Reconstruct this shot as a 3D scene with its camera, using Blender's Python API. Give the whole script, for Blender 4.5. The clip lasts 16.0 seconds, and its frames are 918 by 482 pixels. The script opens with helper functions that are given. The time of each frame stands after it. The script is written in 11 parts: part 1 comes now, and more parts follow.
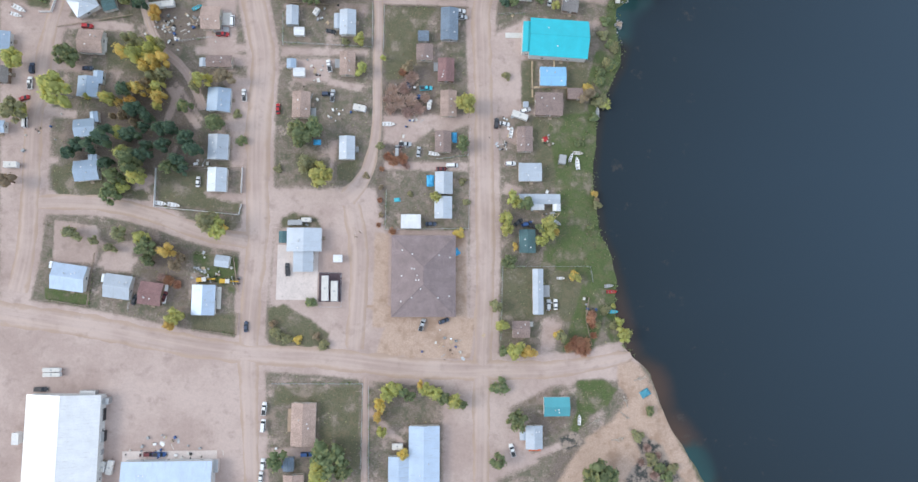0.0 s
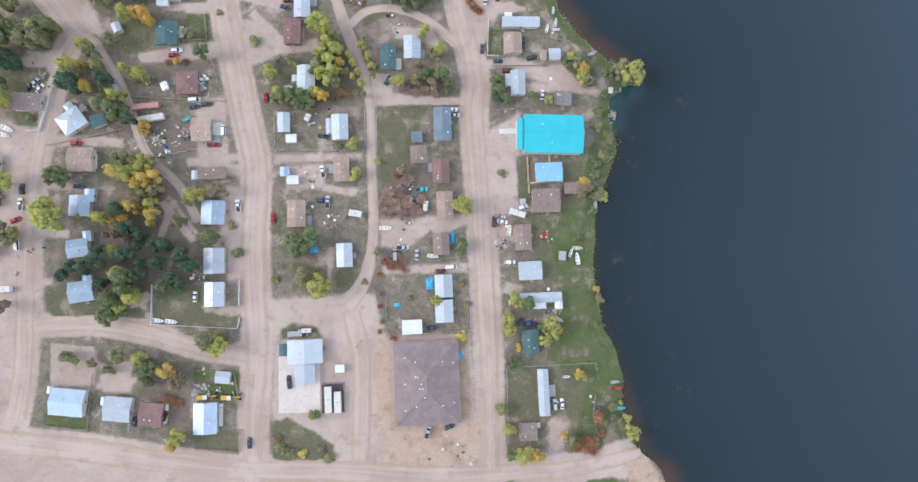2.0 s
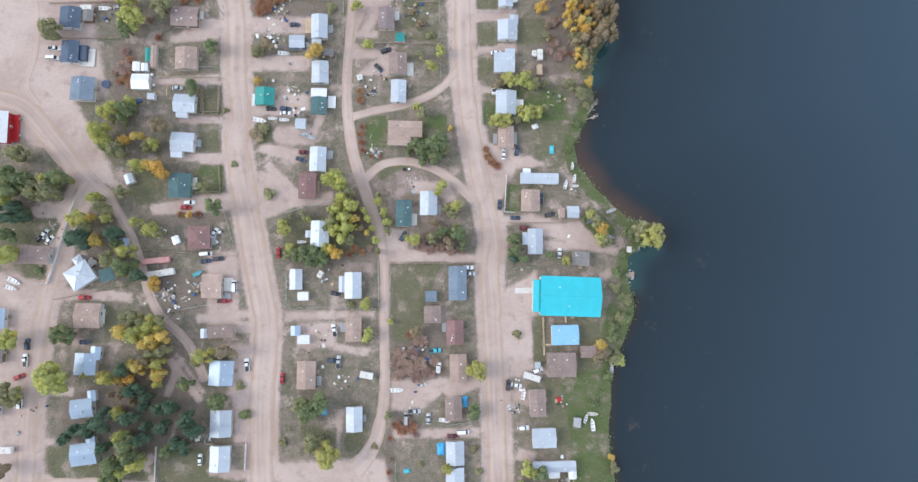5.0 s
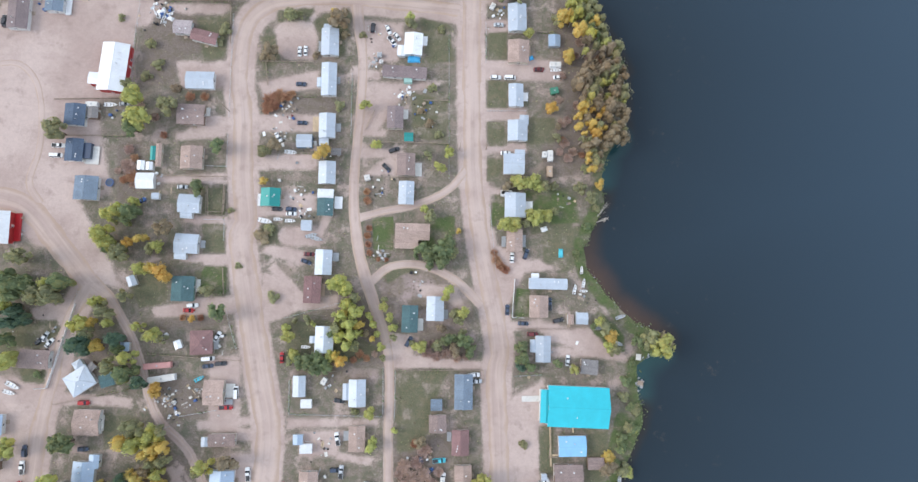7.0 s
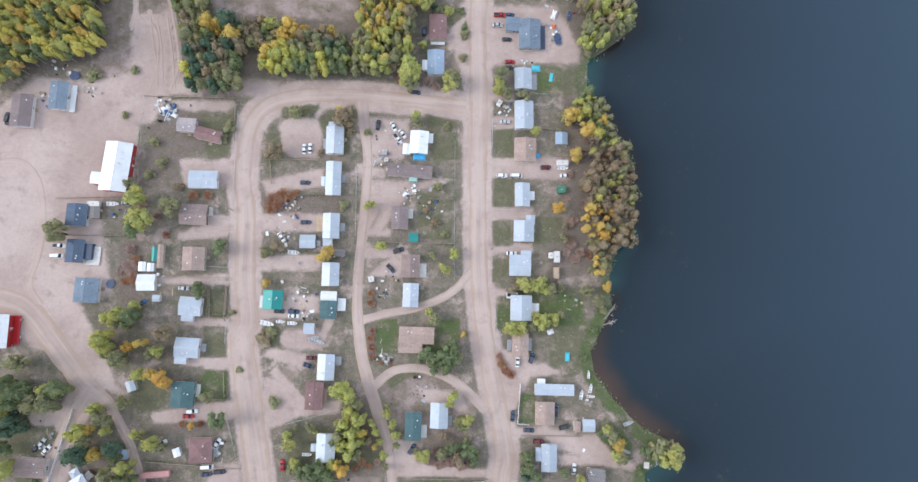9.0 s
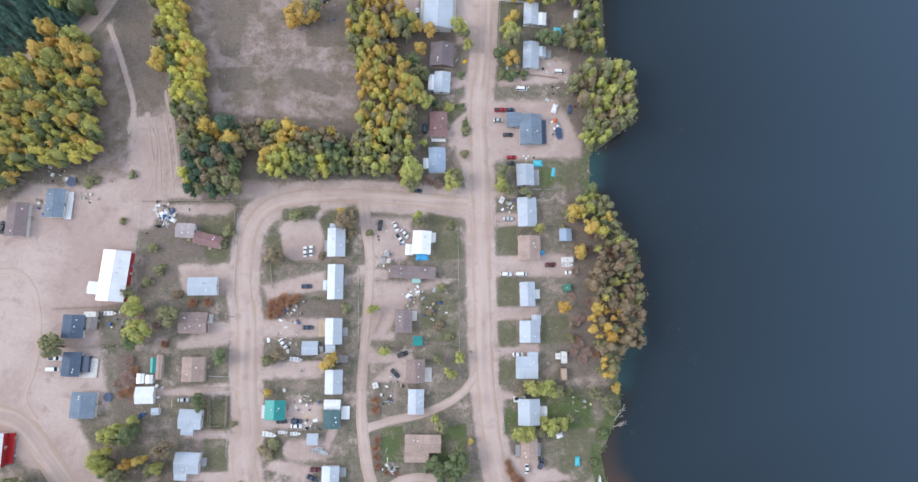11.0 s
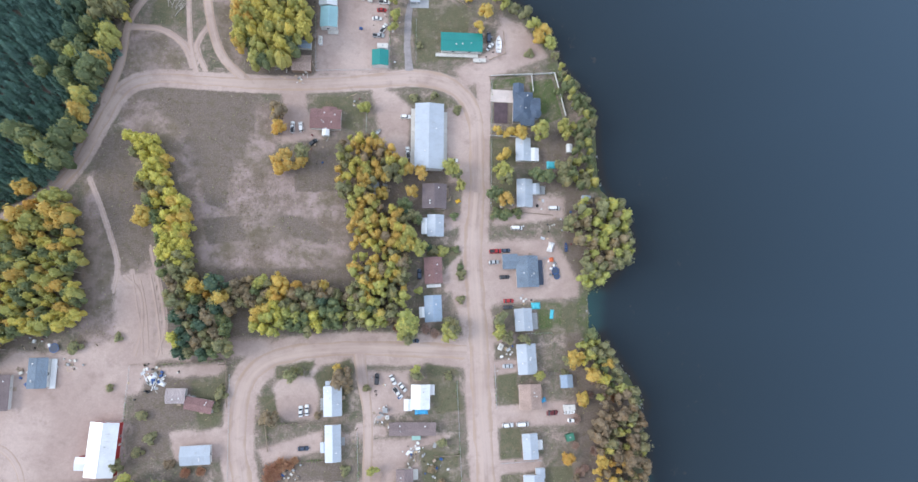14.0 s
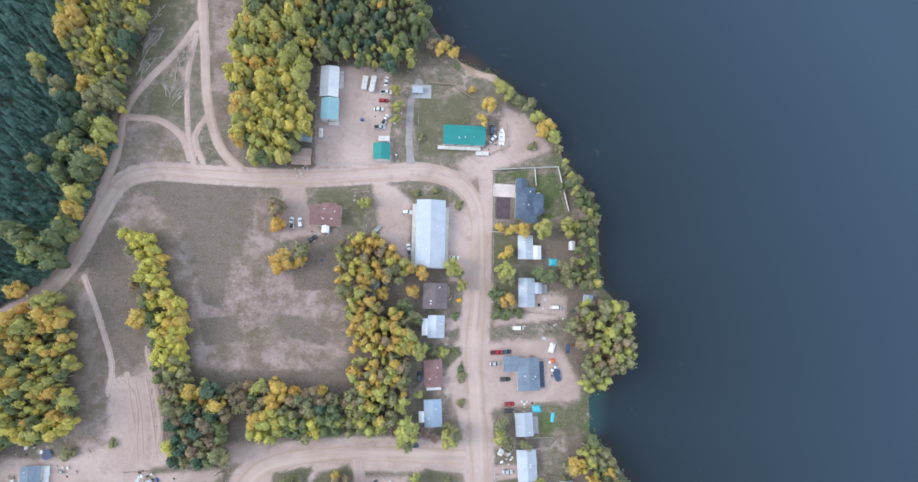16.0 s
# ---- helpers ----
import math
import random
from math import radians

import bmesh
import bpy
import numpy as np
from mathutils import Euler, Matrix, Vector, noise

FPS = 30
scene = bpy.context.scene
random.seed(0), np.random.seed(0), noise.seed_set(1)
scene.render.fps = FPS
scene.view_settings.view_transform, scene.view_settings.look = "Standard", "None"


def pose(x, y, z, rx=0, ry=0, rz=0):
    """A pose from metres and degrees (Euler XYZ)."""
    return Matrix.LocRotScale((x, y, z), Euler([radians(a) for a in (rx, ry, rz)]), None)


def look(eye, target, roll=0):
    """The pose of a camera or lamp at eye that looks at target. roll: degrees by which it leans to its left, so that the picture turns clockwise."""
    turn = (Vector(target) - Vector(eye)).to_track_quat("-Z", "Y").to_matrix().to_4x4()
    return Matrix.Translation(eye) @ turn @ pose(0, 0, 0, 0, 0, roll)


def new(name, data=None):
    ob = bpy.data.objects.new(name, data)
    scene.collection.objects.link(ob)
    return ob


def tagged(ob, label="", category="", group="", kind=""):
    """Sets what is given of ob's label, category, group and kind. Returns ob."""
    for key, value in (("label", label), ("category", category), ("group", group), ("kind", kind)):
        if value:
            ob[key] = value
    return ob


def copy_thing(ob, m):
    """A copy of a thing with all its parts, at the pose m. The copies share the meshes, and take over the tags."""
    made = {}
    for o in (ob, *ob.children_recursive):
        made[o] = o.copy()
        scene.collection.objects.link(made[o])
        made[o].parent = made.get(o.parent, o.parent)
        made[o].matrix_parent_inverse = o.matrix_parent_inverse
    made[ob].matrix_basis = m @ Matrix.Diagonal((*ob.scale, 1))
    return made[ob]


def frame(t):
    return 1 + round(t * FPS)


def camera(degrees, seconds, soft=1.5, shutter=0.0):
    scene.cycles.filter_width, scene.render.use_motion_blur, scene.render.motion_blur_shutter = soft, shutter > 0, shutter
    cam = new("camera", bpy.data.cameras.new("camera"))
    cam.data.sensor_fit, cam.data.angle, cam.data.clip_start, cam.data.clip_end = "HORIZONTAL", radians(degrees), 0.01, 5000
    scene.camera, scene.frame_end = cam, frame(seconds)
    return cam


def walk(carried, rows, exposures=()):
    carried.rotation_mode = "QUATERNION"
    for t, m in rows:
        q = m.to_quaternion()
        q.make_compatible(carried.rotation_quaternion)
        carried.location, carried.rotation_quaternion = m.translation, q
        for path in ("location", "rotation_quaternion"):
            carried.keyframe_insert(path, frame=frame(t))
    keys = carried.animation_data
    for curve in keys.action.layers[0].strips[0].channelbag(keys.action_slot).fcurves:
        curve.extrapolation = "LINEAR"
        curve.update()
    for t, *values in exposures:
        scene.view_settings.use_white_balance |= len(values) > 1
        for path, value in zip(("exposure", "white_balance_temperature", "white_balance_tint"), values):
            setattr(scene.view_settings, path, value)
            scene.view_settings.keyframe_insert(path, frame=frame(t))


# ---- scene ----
# camera, path and exposure
cam = camera(74.0, 16.0, soft=1.5)
PATH = [
    (0, pose(4.82, -20.62, 259.87, 4.004, -2.492, 1.627)),
    (0.5, pose(4.99, -10.55, 259.96, 4.092, -2.468, -2.067)),
    (1, pose(4.89, -0.53, 259.98, 4.298, -2.461, -2.325)),
    (1.5, pose(4.07, 9.76, 259.99, 4.491, -2.543, -1.489)),
    (2, pose(3.14, 20.49, 260.09, 4.652, -2.578, -0.880)),
    (2.5, pose(2.13, 31.22, 260.11, 4.828, -2.615, -0.546)),
    (3, pose(1.11, 41.95, 260.06, 5.019, -2.641, -0.251)),
    (3.5, pose(-0.00, 52.50, 260.10, 5.230, -2.680, -0.000)),
    (4, pose(-0.79, 62.96, 259.99, 5.434, -2.653, 0.207)),
    (4.2, pose(-1.08, 67.14, 260.03, 5.537, -2.647, 0.310)),
    (6.3, pose(-4.27, 110.98, 260.34, 6.181, -2.472, 0.881)),
    (6.5, pose(-4.67, 115.29, 260.26, 6.270, -2.558, 1.166)),
    (7, pose(-5.65, 126.16, 260.38, 6.295, -2.593, 1.336)),
    (7.5, pose(-6.42, 136.52, 260.64, 6.444, -2.581, 1.442)),
    (8, pose(-6.85, 146.62, 260.74, 6.607, -2.499, 1.559)),
    (8.5, pose(-7.27, 156.10, 260.89, 6.918, -2.434, 1.661)),
    (9, pose(-7.72, 165.19, 260.92, 7.332, -2.381, 1.737)),
    (9.2, pose(-8.04, 168.74, 261.01, 7.486, -2.371, 1.891)),
    (11.3, pose(-12.96, 205.32, 262.04, 9.546, -2.745, -0.123)),
    (11.5, pose(-13.45, 209.08, 262.24, 9.684, -2.770, -1.239)),
    (12, pose(-14.47, 218.87, 263.13, 9.793, -2.944, -2.412)),
    (12.5, pose(-15.03, 229.10, 263.78, 9.920, -3.170, -1.721)),
    (13, pose(-15.66, 239.83, 264.30, 9.983, -3.336, -1.634)),
    (13.5, pose(-16.12, 250.66, 265.35, 9.996, -3.474, -1.526)),
    (14, pose(-16.86, 261.70, 266.18, 9.967, -3.665, -1.446)),
    (14.5, pose(-17.40, 272.98, 267.14, 9.897, -3.813, -1.328)),
    (15, pose(-18.19, 284.53, 268.08, 9.795, -4.006, -1.197)),
    (15.5, pose(-18.89, 296.17, 269.04, 9.659, -4.188, -1.082)),
    (16, pose(-19.48, 307.94, 270.34, 9.487, -4.349, -0.901)),
]
walk(cam, PATH, exposures=[(0.0, -0.03, 6460, 9), (3.5, 0.12, 6480, 10), (7.0, 0.08, 6480, 10), (9.0, 0.06, 6400, 11), (12.5, 0.02, 6330, 12), (16.0, 0.19, 6260, 11)])

# overcast daylight: a grey-blue sky and a wide soft sun from the west
world = bpy.data.worlds.new("overcast_sky")
scene.world = world
world.use_nodes = True
wt = world.node_tree
sky = wt.nodes.new("ShaderNodeTexSky")
sky.sky_type = "NISHITA"
sky.sun_disc = False
sky.sun_elevation = radians(38)
sky.sun_rotation = radians(272)
sky.air_density, sky.dust_density, sky.ozone_density = 1.0, 4.0, 1.0
soften = wt.nodes.new("ShaderNodeMix")
soften.data_type = "RGBA"
soften.inputs[0].default_value = 0.75
soften.inputs[7].default_value = (8.95, 10.3, 12.45, 1)
wt.links.new(sky.outputs[0], soften.inputs[6])
wt.links.new(soften.outputs[2], wt.nodes["Background"].inputs[0])
wt.nodes["Background"].inputs[1].default_value = 0.119
sun_data = bpy.data.lights.new("sun", "SUN")
sun_data.energy, sun_data.angle, sun_data.color = 1.5, radians(24), (1.0, 0.97, 0.93)
sun_ob = new("sun", sun_data)
sun_ob.matrix_world = look((-92, -3, 72), (0, 0, 0))


# ---- materials ----
def nodes_of(name):
    m = bpy.data.materials.new(name)
    m.use_nodes = True
    t = m.node_tree
    return m, t, t.nodes["Principled BSDF"]


def add(t, kind, **values):
    n = t.nodes.new(kind)
    for k, v in values.items():
        n.inputs[k.replace("_", " ")].default_value = v
    return n


def noise_at(t, coord, scale, detail=3.0, rough=0.6):
    n = add(t, "ShaderNodeTexNoise", Scale=scale, Detail=detail, Roughness=rough)
    t.links.new(coord, n.inputs["Vector"])
    return n.outputs["Fac"]


def ramp(t, fac, a, b, lo=0.0, hi=1.0):
    n = t.nodes.new("ShaderNodeMapRange")
    n.interpolation_type = "SMOOTHSTEP"
    n.inputs[1].default_value, n.inputs[2].default_value = a, b
    n.inputs[3].default_value, n.inputs[4].default_value = lo, hi
    t.links.new(fac, n.inputs[0])
    return n.outputs[0]


def maths(t, op, a, b=None):
    n = t.nodes.new("ShaderNodeMath")
    n.operation = op
    for i, v in enumerate((a, b)):
        if v is None:
            continue
        if isinstance(v, (int, float)):
            n.inputs[i].default_value = v
        else:
            t.links.new(v, n.inputs[i])
    return n.outputs[0]


def blend(t, fac, a, b, how="MIX"):
    n = t.nodes.new("ShaderNodeMix")
    n.data_type, n.blend_type = "RGBA", how
    for i, v in ((0, fac), (6, a), (7, b)):
        if isinstance(v, (int, float)):
            n.inputs[i].default_value = v
        elif isinstance(v, tuple):
            n.inputs[i].default_value = (*v, 1)
        else:
            t.links.new(v, n.inputs[i])
    return n.outputs[2]


def bump(t, bsdf, height, strength, distance):
    n = add(t, "ShaderNodeBump", Strength=strength, Distance=distance)
    t.links.new(height, n.inputs["Height"])
    t.links.new(n.outputs[0], bsdf.inputs["Normal"])


def plain(name, col, rough=0.6, metal=0.0, vary=0.15, grain=3.0, rand=0.0, stain=None):
    """A painted, plastic, metal or wooden surface: grain, blotches, and a shift from object to object."""
    m, t, b = nodes_of(name)
    co = t.nodes.new("ShaderNodeTexCoord").outputs["Object"]
    fine, broad = noise_at(t, co, grain, 4.0), noise_at(t, co, grain * 0.12, 2.0)
    f = maths(t, "ADD", maths(t, "MULTIPLY", fine, 0.5), maths(t, "MULTIPLY", broad, 0.5))
    dark = tuple(c * (1 - vary) for c in col)
    light = tuple(min(1.0, c * (1 + vary)) for c in col)
    c = blend(t, ramp(t, f, 0.3, 0.7), dark, light)
    if stain:
        c = blend(t, ramp(t, noise_at(t, co, 0.55, 5.0, 0.7), 0.56, 0.72, 0.0, 0.6), c, stain)
    if rand:
        info = t.nodes.new("ShaderNodeObjectInfo")
        hsv = add(t, "ShaderNodeHueSaturation")
        t.links.new(maths(t, "ADD", 1 - rand / 2, maths(t, "MULTIPLY", info.outputs["Random"], rand)), hsv.inputs["Value"])
        t.links.new(c, hsv.inputs["Color"])
        c = hsv.outputs[0]
    t.links.new(c, b.inputs["Base Color"])
    b.inputs["Roughness"].default_value, b.inputs["Metallic"].default_value = rough, metal
    bump(t, b, fine, 0.25, 0.01)
    return m


def roofing(name, col, metal=True, stain=(0.25, 0.2, 0.17)):
    """Ribbed sheet metal or asphalt shingles; the slope runs along the part's own y."""
    m, t, b = nodes_of(name)
    co = t.nodes.new("ShaderNodeTexCoord").outputs["Object"]
    info = t.nodes.new("ShaderNodeObjectInfo").outputs["Random"]
    fine, broad = noise_at(t, co, 2.2, 5.0, 0.7), noise_at(t, co, 0.22, 3.0)
    f = maths(t, "ADD", maths(t, "MULTIPLY", fine, 0.45), maths(t, "MULTIPLY", broad, 0.55))
    v = 0.09 if metal else 0.2
    c = blend(t, ramp(t, f, 0.3, 0.7), tuple(x * (1 - v) for x in col), tuple(min(1, x * (1 + v)) for x in col))
    streak = t.nodes.new("ShaderNodeMapping")
    streak.inputs["Scale"].default_value = (1.6, 0.12, 1)
    t.links.new(co, streak.inputs["Vector"])
    c = blend(t, ramp(t, noise_at(t, streak.outputs[0], 1.0, 4.0, 0.7), 0.52, 0.75, 0.0, 0.28 if metal else 0.4), c, stain)
    hsv = add(t, "ShaderNodeHueSaturation")
    t.links.new(maths(t, "ADD", 0.9, maths(t, "MULTIPLY", info, 0.2)), hsv.inputs["Value"])
    t.links.new(c, hsv.inputs["Color"])
    c = hsv.outputs[0]
    if metal:
        w = add(t, "ShaderNodeTexWave", Scale=0.55, Distortion=0.0)
        w.wave_profile = "SIN"
        t.links.new(co, w.inputs["Vector"])
        rib = ramp(t, w.outputs["Fac"], 0.9, 1.0)
        c = blend(t, maths(t, "MULTIPLY", rib, 0.12), c, tuple(x * 0.55 for x in col))
        bump(t, b, rib, 0.5, 0.03)
    else:
        k = add(t, "ShaderNodeTexBrick", Scale=1.0, Mortar_Size=0.012, Brick_Width=0.33, Row_Height=0.14)
        k.inputs["Color1"].default_value, k.inputs["Color2"].default_value = (0.75, 0.75, 0.75, 1), (1.1, 1.1, 1.1, 1)
        k.inputs["Mortar"].default_value = (0.5, 0.5, 0.5, 1)
        t.links.new(co, k.inputs["Vector"])
        c = blend(t, 0.8, c, k.outputs["Color"], "MULTIPLY")
        bump(t, b, k.outputs["Fac"], -0.4, 0.01)
    t.links.new(c, b.inputs["Base Color"])
    b.inputs["Roughness"].default_value = 0.38 if metal else 0.92
    b.inputs["Metallic"].default_value = 0.15 if metal else 0.0
    return m


def siding(name, col):
    """Horizontal lap siding."""
    m, t, b = nodes_of(name)
    co = t.nodes.new("ShaderNodeTexCoord").outputs["Object"]
    w = add(t, "ShaderNodeTexWave", Scale=1.6)
    w.bands_direction, w.wave_profile = "Z", "SAW"
    t.links.new(co, w.inputs["Vector"])
    f = noise_at(t, co, 1.5, 5.0)
    t.links.new(blend(t, ramp(t, f, 0.3, 0.75), tuple(x * 0.82 for x in col), col), b.inputs["Base Color"])
    b.inputs["Roughness"].default_value = 0.65
    bump(t, b, w.outputs["Fac"], 0.5, 0.02)
    return m


def leaves(name, dark, light, turned):
    """Foliage: each clump and leaf has its own shade, some have turned colour, each tree leans a little in hue, and some light comes through."""
    m, t, b = nodes_of(name)
    geo = t.nodes.new("ShaderNodeNewGeometry").outputs["Random Per Island"]
    info = t.nodes.new("ShaderNodeObjectInfo").outputs["Random"]
    co = t.nodes.new("ShaderNodeTexCoord").outputs["Object"]
    f = maths(t, "ADD", maths(t, "MULTIPLY", geo, 0.55), maths(t, "MULTIPLY", noise_at(t, co, 1.6, 4.0), 0.6))
    c = blend(t, ramp(t, f, 0.1, 1.05), dark, light)
    again = maths(t, "FRACT", maths(t, "MULTIPLY", geo, 37.0))
    c = blend(t, ramp(t, again, 0.6, 1.0, 0.0, 0.75), c, turned)
    hsv = add(t, "ShaderNodeHueSaturation")
    t.links.new(maths(t, "ADD", 0.492, maths(t, "MULTIPLY", info, 0.02)), hsv.inputs["Hue"])
    t.links.new(maths(t, "ADD", 0.94, maths(t, "MULTIPLY", info, 0.14)), hsv.inputs["Value"])
    t.links.new(c, hsv.inputs["Color"])
    t.links.new(hsv.outputs[0], b.inputs["Base Color"])
    b.inputs["Roughness"].default_value = 0.85
    b.inputs["Specular IOR Level"].default_value = 0.15
    through_leaf = t.nodes.new("ShaderNodeBsdfTranslucent")
    t.links.new(hsv.outputs[0], through_leaf.inputs["Color"])
    both = t.nodes.new("ShaderNodeMixShader")
    both.inputs[0].default_value = 0.48
    t.links.new(b.outputs[0], both.inputs[1])
    t.links.new(through_leaf.outputs[0], both.inputs[2])
    t.links.new(both.outputs[0], t.nodes["Material Output"].inputs["Surface"])
    return m


def mottle(t, co, c, amount=0.3):
    """Pebbles, scuffs and tufts: a shift in value at half a metre and at two metres."""
    f = maths(t, "ADD", maths(t, "MULTIPLY", noise_at(t, co, 1.1, 6.0, 0.8), 0.6), maths(t, "MULTIPLY", noise_at(t, co, 0.45, 4.0, 0.7), 0.4))
    hsv = add(t, "ShaderNodeHueSaturation")
    t.links.new(ramp(t, f, 0.34, 0.66, 1 - amount, 1 + amount), hsv.inputs["Value"])
    t.links.new(c, hsv.inputs["Color"])
    return hsv.outputs[0]


# gravelly dirt colours, shared by the ground and the roads
DIRT, DIRT_PALE, DIRT_DARK = (0.421, 0.32, 0.283), (0.533, 0.422, 0.378), (0.312, 0.234, 0.203)


def dirt_colour(t, co):
    a = blend(t, ramp(t, noise_at(t, co, 0.035, 4.0), 0.35, 0.65), DIRT, DIRT_PALE)
    a = blend(t, ramp(t, noise_at(t, co, 0.16, 5.0, 0.65), 0.52, 0.72, 0.0, 0.6), a, DIRT_DARK)
    return blend(t, ramp(t, noise_at(t, co, 2.6, 5.0, 0.75), 0.3, 0.7, 0.0, 0.22), a, (0.33, 0.26, 0.225))


def ground_material():
    m, t, b = nodes_of("dirt_and_grass")
    co = t.nodes.new("ShaderNodeTexCoord").outputs["Object"]
    cov = t.nodes.new("ShaderNodeVertexColor")
    cov.layer_name = "cover"
    s = t.nodes.new("ShaderNodeSeparateColor")
    t.links.new(cov.outputs[0], s.inputs[0])
    more = t.nodes.new("ShaderNodeVertexColor")
    more.layer_name = "cover_more"
    s2 = t.nodes.new("ShaderNodeSeparateColor")
    t.links.new(more.outputs[0], s2.inputs[0])
    n_mid = noise_at(t, co, 0.28, 6.0, 0.72)
    n_fine = noise_at(t, co, 1.7, 5.0, 0.75)
    n_big = noise_at(t, co, 0.05, 4.0, 0.6)
    edge = maths(t, "SUBTRACT", maths(t, "ADD", maths(t, "MULTIPLY", n_mid, 0.8), maths(t, "MULTIPLY", n_fine, 0.5)), 0.65)
    mask = lambda src, amount=1.0: ramp(t, maths(t, "ADD", src, maths(t, "MULTIPLY", edge, amount)), 0.32, 0.68)
    dirt = dirt_colour(t, co)
    # thin yard grass over grey-brown soil
    n_patch = noise_at(t, co, 0.1, 5.0, 0.68)
    yard = blend(t, ramp(t, n_fine, 0.3, 0.72), (0.16, 0.13, 0.105), (0.32, 0.26, 0.218))
    yard = blend(t, ramp(t, n_mid, 0.39, 0.61, 0.0, 0.7), yard, (0.116, 0.124, 0.078))
    n_lot = noise_at(t, co, 0.07, 5.0, 0.6)
    yard = blend(t, ramp(t, n_lot, 0.56, 0.7, 0.0, 0.6), yard, (0.1, 0.105, 0.066))
    yard = blend(t, ramp(t, n_lot, 0.45, 0.33, 0.0, 0.6), yard, (0.3, 0.235, 0.19))
    yard = blend(t, ramp(t, maths(t, "ADD", n_patch, maths(t, "MULTIPLY", edge, 0.35)), 0.52, 0.68, 0.0, 0.85), yard, dirt)
    heath = blend(t, ramp(t, n_fine, 0.3, 0.72), (0.15, 0.117, 0.092), (0.27, 0.213, 0.172))
    heath = blend(t, ramp(t, n_big, 0.38, 0.58, 0.0, 0.6), heath, (0.172, 0.152, 0.094))
    heath = blend(t, ramp(t, n_patch, 0.36, 0.64, 0.0, 0.95), heath, (0.4, 0.31, 0.292))
    heath = blend(t, ramp(t, n_mid, 0.58, 0.72, 0.0, 0.6), heath, (0.135, 0.1, 0.088))
    heath = blend(t, ramp(t, noise_at(t, co, 0.028, 5.0, 0.62), 0.47, 0.62, 0.0, 0.4), heath, (0.13, 0.112, 0.076))
    lawn = blend(t, ramp(t, n_fine, 0.28, 0.72), (0.09, 0.094, 0.057), (0.175, 0.168, 0.105))
    lawn = blend(t, ramp(t, n_mid, 0.45, 0.66, 0.0, 0.65), lawn, (0.2, 0.165, 0.11))
    lawn = blend(t, ramp(t, n_patch, 0.46, 0.66, 0.0, 0.5), lawn, yard)
    turf = blend(t, ramp(t, n_fine, 0.28, 0.72), (0.06, 0.09, 0.037), (0.133, 0.167, 0.067))
    turf = blend(t, ramp(t, n_mid, 0.46, 0.66, 0.0, 0.6), turf, (0.15, 0.142, 0.078))
    turf = blend(t, ramp(t, n_patch, 0.44, 0.62, 0.0, 0.75), turf, lawn)
    sand = blend(t, ramp(t, n_fine, 0.3, 0.7), (0.42, 0.3, 0.23), (0.53, 0.403, 0.328))
    sand = blend(t, ramp(t, n_patch, 0.45, 0.65, 0.0, 0.7), sand, (0.3, 0.2, 0.14))
    rock = blend(t, ramp(t, n_mid, 0.42, 0.56), (0.065, 0.07, 0.066), (0.34, 0.275, 0.23))
    litter = blend(t, ramp(t, n_fine, 0.3, 0.72), (0.135, 0.11, 0.094), (0.27, 0.217, 0.185))
    litter = blend(t, ramp(t, n_mid, 0.45, 0.65, 0.0, 0.5), litter, (0.13, 0.115, 0.065))
    c = blend(t, mask(s.outputs[2]), yard, heath)
    c = blend(t, mask(s2.outputs[2]), c, litter)
    c = blend(t, mask(s.outputs[1]), c, lawn)
    c = blend(t, mask(cov.outputs[1]), c, turf)
    c = blend(t, mask(s.outputs[0], 0.9), c, dirt)
    c = blend(t, mask(s2.outputs[0], 0.8), c, sand)
    c = blend(t, mask(s2.outputs[1], 1.2), c, rock)
    c = mottle(t, co, c, 0.085)
    t.links.new(c, b.inputs["Base Color"])
    b.inputs["Roughness"].default_value = 0.95
    b.inputs["Specular IOR Level"].default_value = 0.1
    bump(t, b, n_fine, 0.5, 0.12)
    return m


